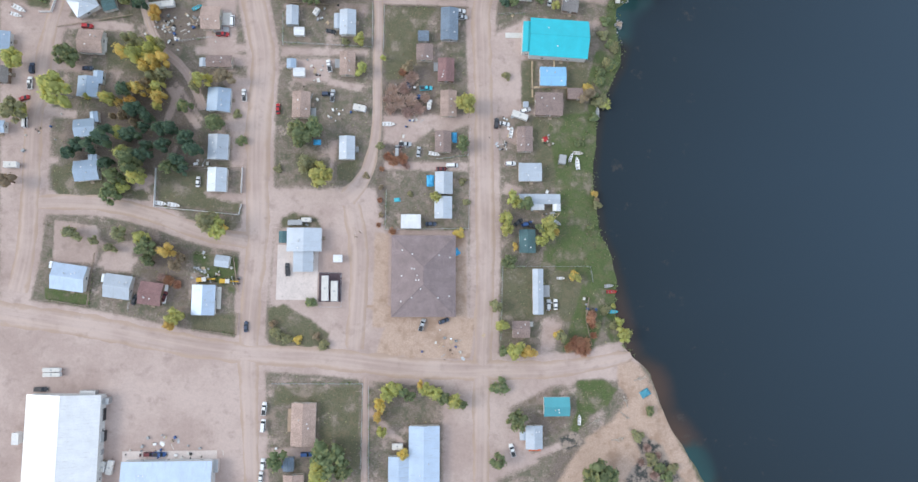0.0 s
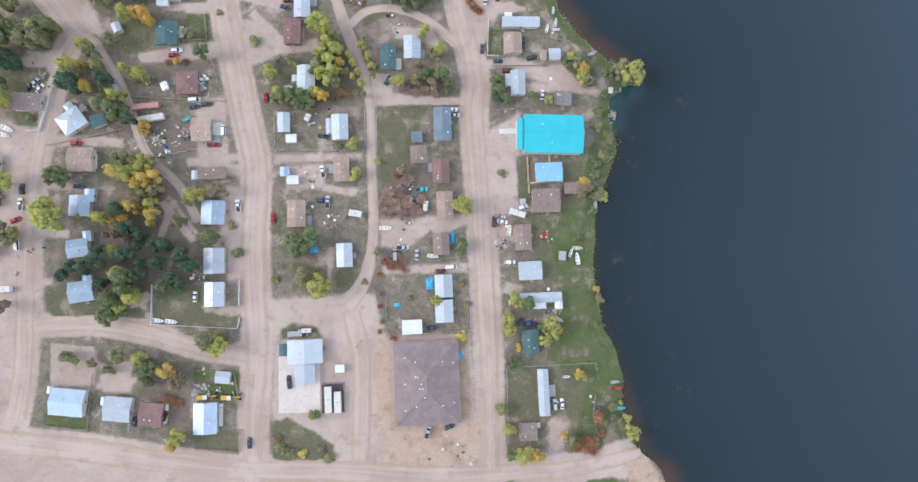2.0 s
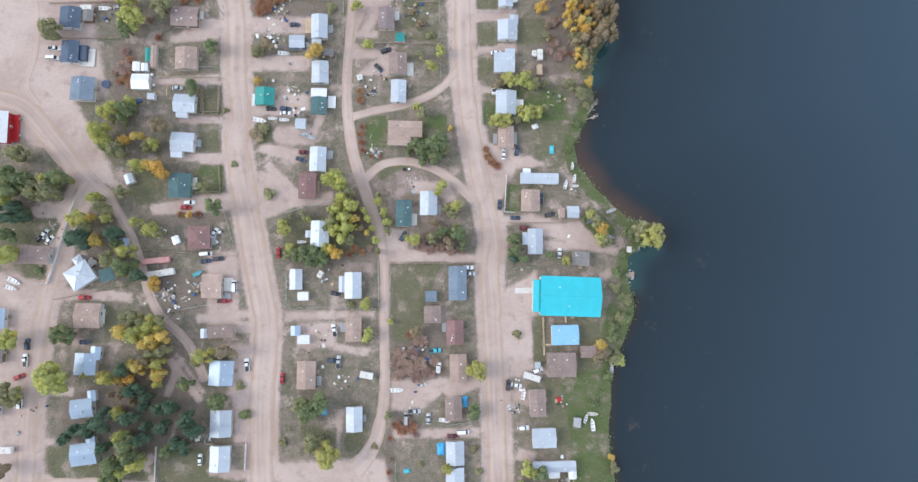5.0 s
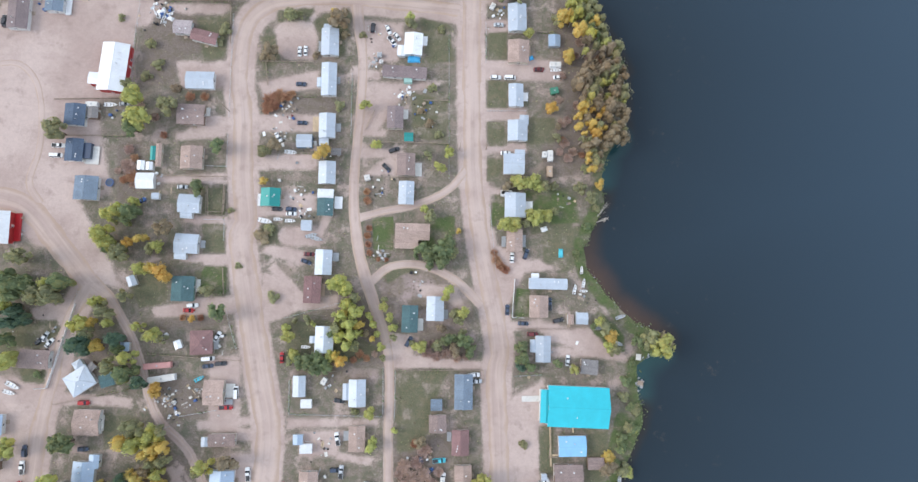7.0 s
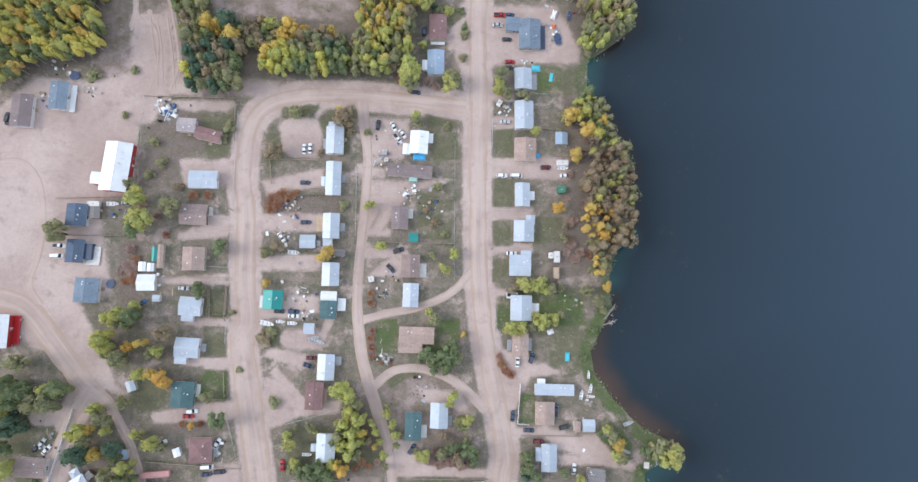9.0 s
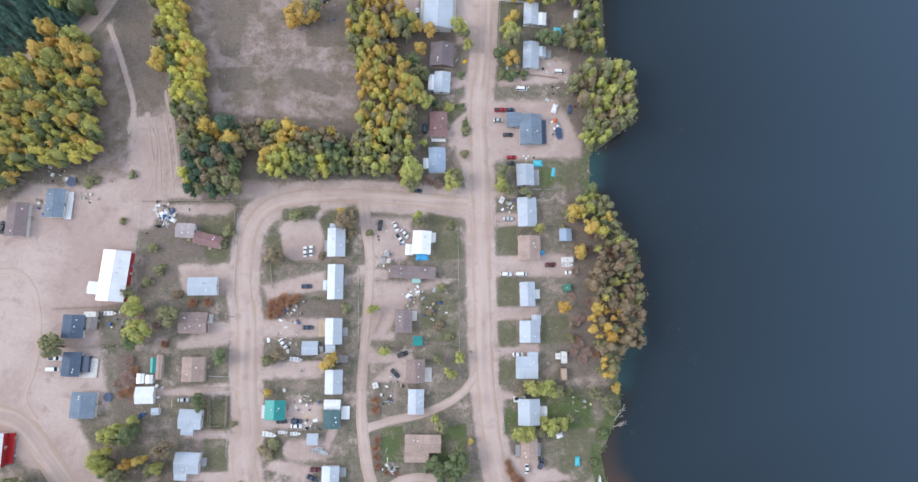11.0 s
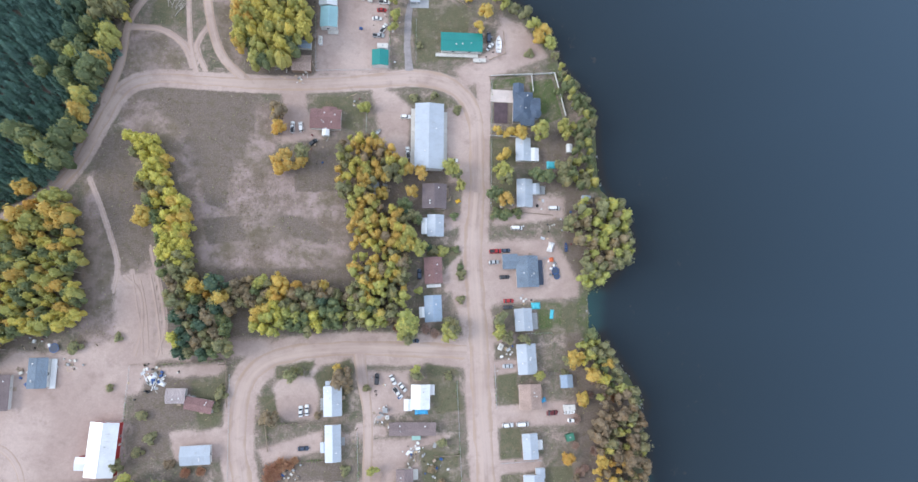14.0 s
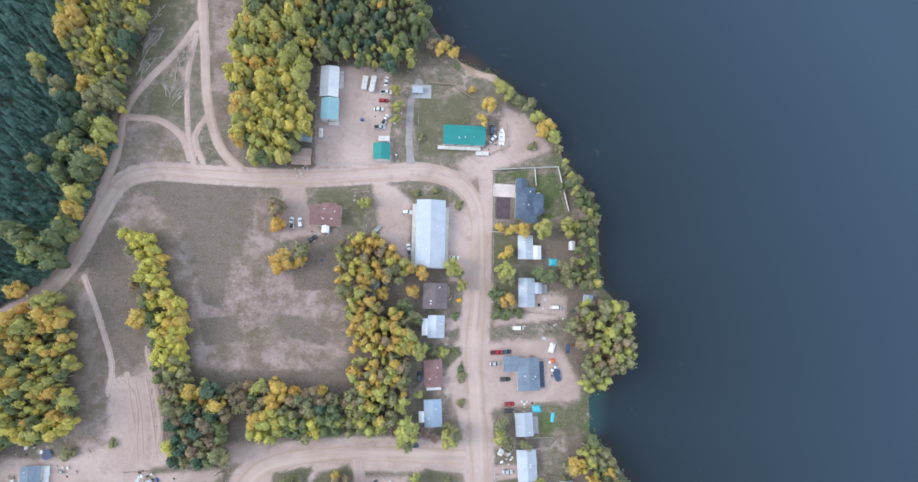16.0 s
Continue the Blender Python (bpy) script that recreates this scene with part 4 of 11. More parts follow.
def clutter_mesh(kind):
    if kind == "plank":
        return boxes((-1.1, -.1, 0, 1.1, .1, .06))
    if kind == "crate":
        return bevel(boxes((-.55, -.42, 0, .55, .42, .75)), .06)
    if kind == "drum":
        return drum_mesh()
    if kind == "scrap_sheet":
        return boxes((-.8, -.5, .0, .8, .5, .06))
    if kind == "tub":
        return tub_mesh()
    bm = bmesh.new()
    if kind == "tyre":
        n = 12
        rings = [[bm.verts.new((r * math.cos(2 * math.pi * i / n), r * math.sin(2 * math.pi * i / n), z)) for i in range(n)] for r, z in ((.2, 0), (.36, 0), (.36, .22), (.2, .22))]
        for k in range(4):
            for i in range(n):
                bm.faces.new((rings[k][i], rings[k][(i + 1) % n], rings[(k + 1) % 4][(i + 1) % n], rings[(k + 1) % 4][i]))
        return bm
    if kind == "pallet":
        xs = [-.6 + .25 * (k // 2) + .2 * (k % 2) for k in range(10)]
        ys = (-.5, -.45, -.37, -.04, .04, .37, .45, .5)
        grid = {(a, b): bm.verts.new((x, y, .14)) for a, x in enumerate(xs) for b, y in enumerate(ys)}
        for a in range(9):
            for b in range(7):
                if a % 2 == 0 or b in (1, 3, 5):
                    bm.faces.new((grid[a, b], grid[a + 1, b], grid[a + 1, b + 1], grid[a, b + 1]))
        under = bmesh.ops.extrude_face_region(bm, geom=bm.faces[:] + bm.edges[:])["geom"]
        bmesh.ops.translate(bm, verts=[v for v in under if isinstance(v, bmesh.types.BMVert)], vec=(0, 0, -.14))
        bmesh.ops.recalc_face_normals(bm, faces=bm.faces[:])
        return bm
    for p, f in ((ICO_V * (.42, .36, .3) + (0, 0, .26), ICO_F),):
        vs = [bm.verts.new(q) for q in p]
        for q in f:
            bm.faces.new([vs[k] for k in q])
    return bm


def junk(x, y, count, spread, seed=0):
    """Loose boards, drums, boxes, tyres and bags lying about a yard, close together round one spot."""
    rnd = random.Random(seed + int(x * 11 + y * 5))
    for i in range(int(count * 1.3)):
        near = spread * (.45 if rnd.random() < .6 else 1.0)
        px, py, a = x + rnd.gauss(0, near), y + rnd.gauss(0, near), rnd.uniform(0, 180)
        k = rnd.choice(("plank", "plank", "crate", "crate", "drum", "scrap_sheet", "tub", "tyre", "pallet", "bag", "bag"))
        label, category, colours = CLUTTER[k]
        col = rnd.choice(colours)
        me = once((k, col), lambda: shared(k, clutter_mesh(k), M[col], k == "bag"))
        tagged(put(k, me, None, pose(px, py, 0.03, 0, 0, a) @ Matrix.Scale(rnd.uniform(.7, 1.3), 4)), label, category, "yard clutter")


def drum_mesh():
    bm = bmesh.new()
    tube(bm, (0, 0, 0), (0, 0, .88), .3, n=12)
    tube(bm, (0, 0, .28), (0, 0, .32), .32, n=12)
    tube(bm, (0, 0, .58), (0, 0, .62), .32, n=12)
    return bm


def tub_mesh():
    bm = bmesh.new()
    n = 12
    rings = [[bm.verts.new((r * math.cos(2 * math.pi * i / n), r * math.sin(2 * math.pi * i / n), z)) for i in range(n)] for r, z in ((.4, 0), (.55, .5), (.5, .5), (.36, .06))]
    for a, b in zip(rings, rings[1:]):
        for i in range(n):
            bm.faces.new((a[i], a[(i + 1) % n], b[(i + 1) % n], b[i]))
    bm.faces.new(rings[0][::-1])
    bm.faces.new(rings[-1])
    return bm


def trampoline(x, y, r=2.2):
    ob = put("trampoline", None, None, pose(x, y, 0))
    n = 24
    for name, r0, r1, z, mat in (("pad_ring", r * .84, r, .86, "blue"), ("jumping_mat", 0.02, r * .84, .85, "navy")):
        v, f = [], []
        for k, (rr, zz) in enumerate(((r0, z), (r1, z), (r1, z - .05), (r0, z - .05))):
            v += [(rr * math.cos(2 * math.pi * i / n), rr * math.sin(2 * math.pi * i / n), zz) for i in range(n)]
        for k in range(4):
            f += [(k * n + i, k * n + (i + 1) % n, (k + 1) % 4 * n + (i + 1) % n, (k + 1) % 4 * n + i) for i in range(n)]
        put(name, mesh_of(name, v, f, M[mat]), ob)
    for i in range(6):
        a = i * math.pi / 3
        put("leg", once("trampleg", lambda: shared("leg", boxes((-.04, -.04, 0, .04, .04, .82)), M["steel"])), ob, pose(r * .93 * math.cos(a), r * .93 * math.sin(a), 0))
    return tagged(ob, "round trampoline with a blue pad in the yard", "trampoline", "trampolines")


FENCES = []


def fence_weeds(name, label, leaf, step, seed, cover_at):
    """Uncut tufts along the foot of every fence; too many to count."""
    rnd = random.Random(seed)
    V, F = [], []
    for pts in FENCES:
        for (ax, ay), (bx, by) in zip(pts, pts[1:]):
            for k in range(int(math.hypot(bx - ax, by - ay) / step)):
                u = rnd.random()
                x, y = ax + (bx - ax) * u + rnd.gauss(0, .28), ay + (by - ay) * u + rnd.gauss(0, .28)
                if noise.noise((x * .12, y * .12, seed)) > -.12 and cover_at(x, y)["dirt"] < .45:
                    v, f = star(rnd, x, y, -.02, rnd.uniform(.2, .5), len(V))
                    V += v
                    F += f
    return tagged(put(name, mesh_of(name, V, F, LEAF[leaf])), label, "weeds", "", "stuff")


def fence(kind, *pts):
    """A fence along pts: posts and, between them, rails (wood) or a wire mesh strip with a top rail (wire)."""
    FENCES.append(pts)
    mat = {"wood": "wood", "wire": "steel", "white": "white"}[kind]
    hgt = {"wood": 1.3, "wire": 1.2, "white": 1.5}[kind]
    ob = put("fence", None, None, pose(*pts[0], 0))
    post = once(("post", kind), lambda: shared("post", boxes((-.07, -.07, 0, .07, .07, hgt + .1)) if kind != "wire" else boxes((-.06, -.06, 0, .06, .06, hgt + .12)), M[mat]))
    ox, oy = pts[0]
    for (ax, ay), (bx, by) in zip(pts, pts[1:]):
        d = math.hypot(bx - ax, by - ay)
        n = max(1, round(d / 6.0))
        turn = math.degrees(math.atan2(by - ay, bx - ax))
        for i in range(n):
            put("post", post, ob, pose(ax - ox + (bx - ax) * i / n, ay - oy + (by - ay) * i / n, 0, 0, 0, turn))
        if kind == "wire":
            rows = [(0, -.035, hgt, d, .035, hgt + .07), (0, -.02, .1, d, .02, .14), (0, -.012, .6, d, .012, .63)]
        elif kind == "wood":
            rows = [(0, -.05, z, d, .05, z + .14) for z in (.35, .75, hgt - .1)]
        else:
            rows = [(0, -.06, .1, d, .06, hgt)]
        part("panel" if kind == "white" else "rail", boxes(*rows), M[mat], ob).matrix_basis = pose(ax - ox, ay - oy, 0, 0, 0, turn)
    put("post", post, ob, pose(pts[-1][0] - ox, pts[-1][1] - oy, 0))
    return tagged(ob, {"wood": "weathered wooden rail fence round a yard", "wire": "galvanised wire fence along a yard", "white": "white board fence round a yard"}[kind], "fence", "fences")


def utility_pole(x, y, rot=0.0):
    ob = put("utility_pole", None, None, pose(x, y, 0, 0, 0, rot))
    bm = bmesh.new()
    tube(bm, (0, 0, 0), (0, 0, 9.5), .16, .11, 10)
    part("pole", bm, M["wood"], ob)
    part("crossarm", boxes((-1.2, -.06, 8.8, 1.2, .06, 8.95)), M["wood"], ob)
    for dx in (0.8,):
        part("insulator", boxes((dx - .06, -.06, 8.95, dx + .06, .06, 9.15)), M["white"], ob)
    return tagged(ob, "wooden utility pole with one crossarm beside the lane", "utility pole", "utility poles")


def slab(name, label, x, y, sx, sy, rot, mat, h=0.12, cat="slab"):
    ob = put(name, shared(name, bevel(boxes((-sx / 2, -sy / 2, -.1, sx / 2, sy / 2, h)), .03, 1), M[mat]), None, pose(x, y, 0.02, 0, 0, rot))
    return tagged(ob, label, cat)


# ---- trees ----
def lobe():
    """The round of one leafy bough: a once-divided icosahedron."""
    v, f, mid = [Vector(p) for p in ICO_V], [], {}
    for t in ICO_F:
        m = []
        for i in range(3):
            k = tuple(sorted((t[i], t[(i + 1) % 3])))
            if k not in mid:
                mid[k] = len(v)
                v.append(((v[k[0]] + v[k[1]]) / 2).normalized())
            m.append(mid[k])
        f += [(t[0], m[0], m[2]), (t[1], m[1], m[0]), (t[2], m[2], m[1]), tuple(m)]
    return np.array([tuple(p) for p in v]), f


LOBE_V, LOBE_F = lobe()


def crown_arrays(seed, lobes=6, cards=250, thin=False):
    """A crown of unit radius: soft uneven boughs that run into one another, with loose leaf tufts standing out of them."""
    rnd = np.random.RandomState(seed)
    V, F, n, centres = [], [], 0, []
    size = min(0.6, 1.2 * lobes ** -0.5)
    for i in range(lobes):
        up = (i + 0.5 * rnd.rand()) / max(1, lobes - 1)
        a = i * 2.39996 + rnd.uniform(-.45, .45)
        r = (1 - size * .7) * math.sqrt(max(0.0, 1 - up ** 2.2)) * rnd.uniform(0.6, 1.3)
        c = np.array([r * np.cos(a), r * np.sin(a), -0.4 + 0.92 * up])
        s = size * rnd.uniform(0.55, 1.2) * (0.55 if thin else 1.0)
        centres.append((c, s))
        k = rnd.randn(4, 3) * 2.6
        wob = sum(np.sin(LOBE_V @ q + rnd.rand() * 6) for q in k) * 0.11 + rnd.uniform(-.15, .15, len(LOBE_V))
        if thin:
            continue
        V.append(LOBE_V * (1 + wob)[:, None] * s * (1, 1, 1.2) + c)
        F += [tuple(j + n for j in f) for f in LOBE_F]
        n += len(LOBE_V)
    for i in range(cards):
        c, s = centres[rnd.randint(len(centres))]
        d = rnd.randn(3)
        d /= np.linalg.norm(d)
        d[2] = abs(d[2]) * 0.95 + 0.05
        p = c + d * s * (1, 1, 1.2) * rnd.uniform(0.92, 1.5)
        face = d * 0.8 + (0, 0, 0.45) + rnd.randn(3) * 0.3
        u = np.cross(face, rnd.randn(3))
        w = np.cross(face, u)
        if thin:
            c = np.append(c[:2] * .8, -.5)
            p = np.array([rnd.uniform(-1, 1), rnd.uniform(-1, 1), rnd.uniform(-.1, .8)]) * .9
            p[:2] *= rnd.rand() ** .3 / max(1e-3, np.hypot(*p[:2])) * min(1.0, np.hypot(*p[:2]) * 1.2)
            u = (p - c) * .5
            w = np.cross(u, rnd.randn(3))
            w = w / np.linalg.norm(w) * rnd.uniform(.02, .045)
            V.append(np.array([c - w * .5, c + w * .5, p + w, p - w]))
            F.append((n, n + 1, n + 2, n + 3))
            n += 4
            continue
        u, w = u / np.linalg.norm(u) * rnd.uniform(.05, .17), w / np.linalg.norm(w) * rnd.uniform(.05, .17)
        V.append(np.array([p - u, p + w, p + u, p - w]))
        F.append((n, n + 1, n + 2, n + 3))
        n += 4
    return np.vstack(V), F


def spruce_arrays(seed):
    """A spruce of unit height: drooping jagged tiers of boughs round a thin stem."""
    rnd = np.random.RandomState(seed)
    V, F, n = [], [], 0
    tiers = 8
    for k in range(tiers):
        z, r = 0.12 + 0.80 * k / tiers, 0.235 * (1 - k / tiers) ** 0.85 + 0.02
        m = 9 if k < 5 else 7
        a0 = rnd.rand() * 6
        V.append(np.array([[0, 0, z + 0.15]]))
        ring = []
        for i in range(2 * m):
            a = a0 + i * np.pi / m + rnd.uniform(-.1, .1)
            rr = r * (rnd.uniform(.85, 1.2) if i % 2 == 0 else rnd.uniform(.45, .62))
            ring.append([rr * np.cos(a), rr * np.sin(a), z - (0.03 if i % 2 == 0 else -0.015)])
        V.append(np.array(ring))
        F += [(n, n + 1 + i, n + 1 + (i + 1) % (2 * m)) for i in range(2 * m)]
        n += 1 + 2 * m
    return np.vstack(V), F


def trunk_mesh(pale):
    bm = bmesh.new()
    rnd = random.Random(5)
    tube(bm, (0, 0, -.1), (0.02, 0, .55), .035, .022, 7)
    for i in range(5):
        a = i * 2.4
        z = .3 + i * .06
        tube(bm, (0.01, 0, z), (.16 * math.cos(a), .16 * math.sin(a), z + .26), .013, .005, 5)
    return shared("trunk", bm, M["bark" if pale else "bark_dark"])


TREE_WORDS = {"green": "leafy green tree", "lime": "aspen with yellow-green autumn leaves", "gold": "birch with golden autumn leaves", "orange": "birch with orange autumn leaves",
              "dark": "dark bluish-green leafy tree", "olive": "poplar with olive-green thinning leaves", "dun": "half-bare tree with dun brown leaves", "rust": "rusty brown leafy bush", "twig": "bare purple-brown bush"}


def tree(x, y, r, leaf="lime", h=None, z=0.0):
    """A broad-leaved tree with crown radius r."""
    rnd = random.Random(int(x * 97 + y * 31))
    h = h or r * rnd.uniform(2.9, 3.7)
    v = rnd.randrange(5) + (10 if r > 3.1 else 0)
    ob = put("tree", None, None, pose(x, y, z, 0, 0, rnd.uniform(0, 360)))
    put("trunk", once(("trunk", leaf in ("gold", "orange", "lime")), lambda: trunk_mesh(leaf in ("gold", "orange", "lime"))), ob, Matrix.Diagonal((h * 1.1, h * 1.1, h, 1)))
    me = once(("crown", v, leaf), lambda: mesh_of("crown", *(crown_arrays(v, 11, 330) if v >= 10 else crown_arrays(v, 7, 210)), LEAF[leaf], True))
    put("crown", me, ob, Matrix.Translation((0, 0, h - r * 1.35)) @ Matrix.Diagonal((r * 1.22, r * 1.22, r * 1.55, 1)))
    return tagged(ob, TREE_WORDS[leaf] + (" in the village" if r < 3 else " with a broad uneven crown"), "tree", "trees")


def bush(x, y, r, leaf="olive"):
    rnd = random.Random(int(x * 97 + y * 31))
    v = rnd.randrange(3)
    me = once(("bush", v, leaf), lambda: mesh_of("bush", *crown_arrays(40 + v, 8 if leaf in ("twig", "rust") else 6, 420 if leaf in ("twig", "rust") else 240, leaf in ("twig", "rust")), LEAF[leaf], True))
    ob = put("bush", me, None, Matrix.Translation((x, y, r * 0.4)) @ Matrix.Rotation(rnd.uniform(0, 6), 4, "Z") @ Matrix.Diagonal((r, r, r * (0.45 if leaf in ("rust", "twig") else 0.75), 1)))
    return tagged(ob, TREE_WORDS[leaf].replace("tree", "shrub").replace("aspen", "shrub").replace("birch", "shrub").replace("poplar", "shrub") + " on rough ground", "bush", "bushes")


def spruce(x, y, h):
    rnd = random.Random(int(x * 97 + y * 31))
    ob = put("spruce_tree", None, None, pose(x, y, 0, 0, 0, rnd.uniform(0, 360)))
    bm_key = once("spruce_trunk", lambda: trunk_stem())
    put("trunk", bm_key, ob, Matrix.Diagonal((h, h, h, 1)))
    v = rnd.randrange(4)
    me = once(("spruce", v), lambda: mesh_of("crown", *spruce_arrays(v), LEAF["spruce"]))
    put("crown", me, ob, Matrix.Diagonal((h, h, h, 1)))
    return tagged(ob, "dark green spruce with drooping boughs", "tree", "spruces")


def trunk_stem():
    bm = bmesh.new()
    tube(bm, (0, 0, -.02), (0, 0, .9), .018, .004, 6)
    return shared("trunk", bm, M["bark_dark"])


def inside(x, y, poly):
    hit = False
    for (ax, ay), (bx, by) in zip(poly, poly[1:] + poly[:1]):
        if (ay > y) != (by > y) and x < ax + (y - ay) * (bx - ax) / (by - ay):
            hit = not hit
    return hit


def scatter(poly, spacing, seed):
    """Uneven spots inside a polygon, no two much closer than spacing."""
    rnd = random.Random(seed)
    x0, x1 = min(p[0] for p in poly), max(p[0] for p in poly)
    y0, y1 = min(p[1] for p in poly), max(p[1] for p in poly)
    out, cells = [], {}
    for _ in range(int((x1 - x0) * (y1 - y0) / spacing ** 2 * 9)):
        x, y = rnd.uniform(x0, x1), rnd.uniform(y0, y1)
        if not inside(x, y, poly):
            continue
        cx, cy = int(x // spacing), int(y // spacing)
        if any((x - q[0]) ** 2 + (y - q[1]) ** 2 < spacing ** 2 for i in (-1, 0, 1) for j in (-1, 0, 1) for q in cells.get((cx + i, cy + j), ())):
            continue
        cells.setdefault((cx, cy), []).append((x, y))
        out.append((x, y))
    return out


def joined_trees(name, label, rows, boughs, tufts):
    """Trees too many to count, as one object. rows: x, y, crown radius, height of the crown's middle, leaf kind."""
    rnd = random.Random(len(rows))
    mats = sorted({r[4] for r in rows})
    V, F, K, n = [], [], [], 0
    ring = np.array([(math.cos(i * 1.2566), math.sin(i * 1.2566)) for i in range(5)])
    source = {k: [spruce_arrays(200 + i) if k == "spruce" else crown_arrays(60 + i, boughs + i % 2, tufts) for i in range(8)] for k in mats}
    for x, y, s, up, k in rows:
        v, f = rnd.choice(source[k])
        a = rnd.uniform(0, 6.28)
        rot = np.array([[math.cos(a), -math.sin(a), 0], [math.sin(a), math.cos(a), 0], [0, 0, 1]])
        if k == "spruce":
            p = (v * s * 3.6) @ rot.T + (x, y, 0)
        else:
            p = (v * (s * 1.18, s * 1.18, s * 2.1)) @ rot.T + (x, y, up)
        V.append(p)
        F += [tuple(i + n for i in q) for q in f]
        K += [mats.index(k)] * len(f)
        n += len(p)
        top = p[:, 2].mean()
        for zz, rr in ((-.2, .19), (top, .1)):
            V.append(np.column_stack([ring * rr + (x, y), np.full(5, zz)]))
        F += [(n + i, n + (i + 1) % 5, n + 5 + (i + 1) % 5, n + 5 + i) for i in range(5)]
        K += [len(mats)] * 5
        n += 10
    me = mesh_of(name, np.vstack(V), F, None)
    for k in mats:
        me.materials.append(LEAF[k])
    me.materials.append(M["bark_dark" if mats == ["spruce"] else "bark"])
    me.polygons.foreach_set("material_index", K)
    return tagged(put(name, me), label, "forest", "", "stuff")


def forest(name, label, mix, spacing, size, seed, *poly):
    """A wood over a polygon; mix is a string of leaf kinds to draw from."""
    rnd = random.Random(seed)
    kinds = mix.split()
    rows = []
    for x, y in scatter(list(poly), spacing, seed):
        k = kinds[int((noise.noise((x * 0.07, y * 0.07, seed)) * 1.1 + 0.5 + rnd.uniform(-.24, .24)) * len(kinds)) % len(kinds)]
        rows.append((x, y, size * rnd.choice((.62, .8, .95, 1.1, 1.3)), size * rnd.uniform(2.7, 3.8) + 1.0, k))
    return joined_trees(name, label, rows, 4, 105)


STEMS = []


def stem(x, y, r, leaf, up=None):
    """One tree of a thicket; thicket() gathers them."""
    STEMS.append((x, y, r * 1.02, up or r * 2.3, leaf))


def thicket(name, label):
    joined_trees(name, label, STEMS, 7, 200)
    STEMS.clear()


def deadfall(x, y, rot, length, count=1):
    """Bare grey fallen trees with their branches."""
    rnd = random.Random(int(x * 13 + y * 7))
    for k in range(count):
        bm = bmesh.new()
        tube(bm, (0, 0, .25), (length, 0, .5), .2, .06, 7)
        for i in range(16):
            u = rnd.uniform(.25, .98) * length
            a = rnd.choice((-1, 1)) * rnd.uniform(.4, 1.1)
            l = rnd.uniform(.15, .38) * length * (1.1 - .5 * u / length)
            q = (u + l * math.cos(a), l * math.sin(a), .35 + rnd.uniform(0, .9))
            tube(bm, (u, 0, .4), q, .07, .03, 5)
            tube(bm, ((u + q[0]) / 2, q[1] / 2, .4), (q[0] + .3 * l, q[1] * .7, q[2] + .2), .045, .02, 4)
        ob = put("fallen_tree", shared("fallen_tree", bm, M["bark"]), None, pose(x + rnd.uniform(-2, 2) * (count > 1), y + rnd.uniform(-3, 3) * (count > 1), -.1, 0, 0, rot + rnd.uniform(-25, 25) * (count > 1)))
        tagged(ob, "bare grey fallen tree with dead branches", "fallen tree", "fallen trees")


def loader(x, y, rot, colour="yellow"):
    """A wheeled earth mover with a long frame, cab, blade and engine housing."""
    ob = put("grader", None, None, pose(x, y, 0, 0, 0, rot))
    part("engine_housing", bevel(boxes((-4.0, -.9, 1.0, -1.2, .9, 2.1)), .12), M[colour], ob)
    part("frame", bevel(boxes((-1.3, -.28, 1.3, 3.8, .28, 1.8)), .08), M[colour], ob)
    cab = part("cab", bevel(boxes((-1.2, -.8, 1.3, .4, .8, 3.0)), .08), M["glass"], ob, "dark glazed cab")
    part("cab_roof", bevel(boxes((-1.3, -.9, 3.0, .5, .9, 3.12)), .04, 1), M["offwhite"], cab)
    part("blade", boxes((1.0, -1.9, .25, 1.25, 1.9, 1.0)), M["steel"], ob).matrix_basis = pose(0, 0, 0, 0, 0, 18)
    for sx in (-3.2, -1.8, 3.4):
        for sy in (-1, 1):
            put("wheel", once("wheel", lambda: shared("wheel", wheel_mesh(), M["tyre"])), ob, pose(sx, sy * 1.0, .6) @ Matrix.Diagonal((1.8, 1.6, 1.8, 1)))
    return tagged(ob, "yellow road grader standing in a yard", "grader", "machines")


def roof_unit(x, y, rot, sx, sy, h, mat="grey"):
    """A plant unit against a hall: casing, louvres and a cap."""
    ob = put("plant_unit", None, None, pose(x, y, 0, 0, 0, rot))
    part("casing", bevel(boxes((-sx / 2, -sy / 2, 0, sx / 2, sy / 2, h)), .06, 1), M[mat], ob)
    part("cap", boxes((-sx / 2 - .1, -sy / 2 - .1, h, sx / 2 + .1, sy / 2 + .1, h + .12)), M["steel"], ob)
    for i in range(3):
        part("louvre", boxes((-sx / 2 + .15, -sy / 2 - .06, .5 + .4 * i, sx / 2 - .15, -sy / 2 + .02, .65 + .4 * i)), M["dark"], ob)
    return tagged(ob, "grey plant unit standing against a large hall", "plant unit", "plant units")


def rafter(x, y, rot, length):
    """A fallen pale roof timber, propped at one end."""
    me = once(("rafter", length), lambda: shared("rafter", bevel(boxes((-length / 2, -.14, -.08, length / 2, .14, .08)), .02, 1), M["white"]))
    return tagged(put("rafter", me, None, pose(x, y, .3, 0, 4, rot)), "pale broken rafter of a collapsed roof", "timber", "fallen timbers")


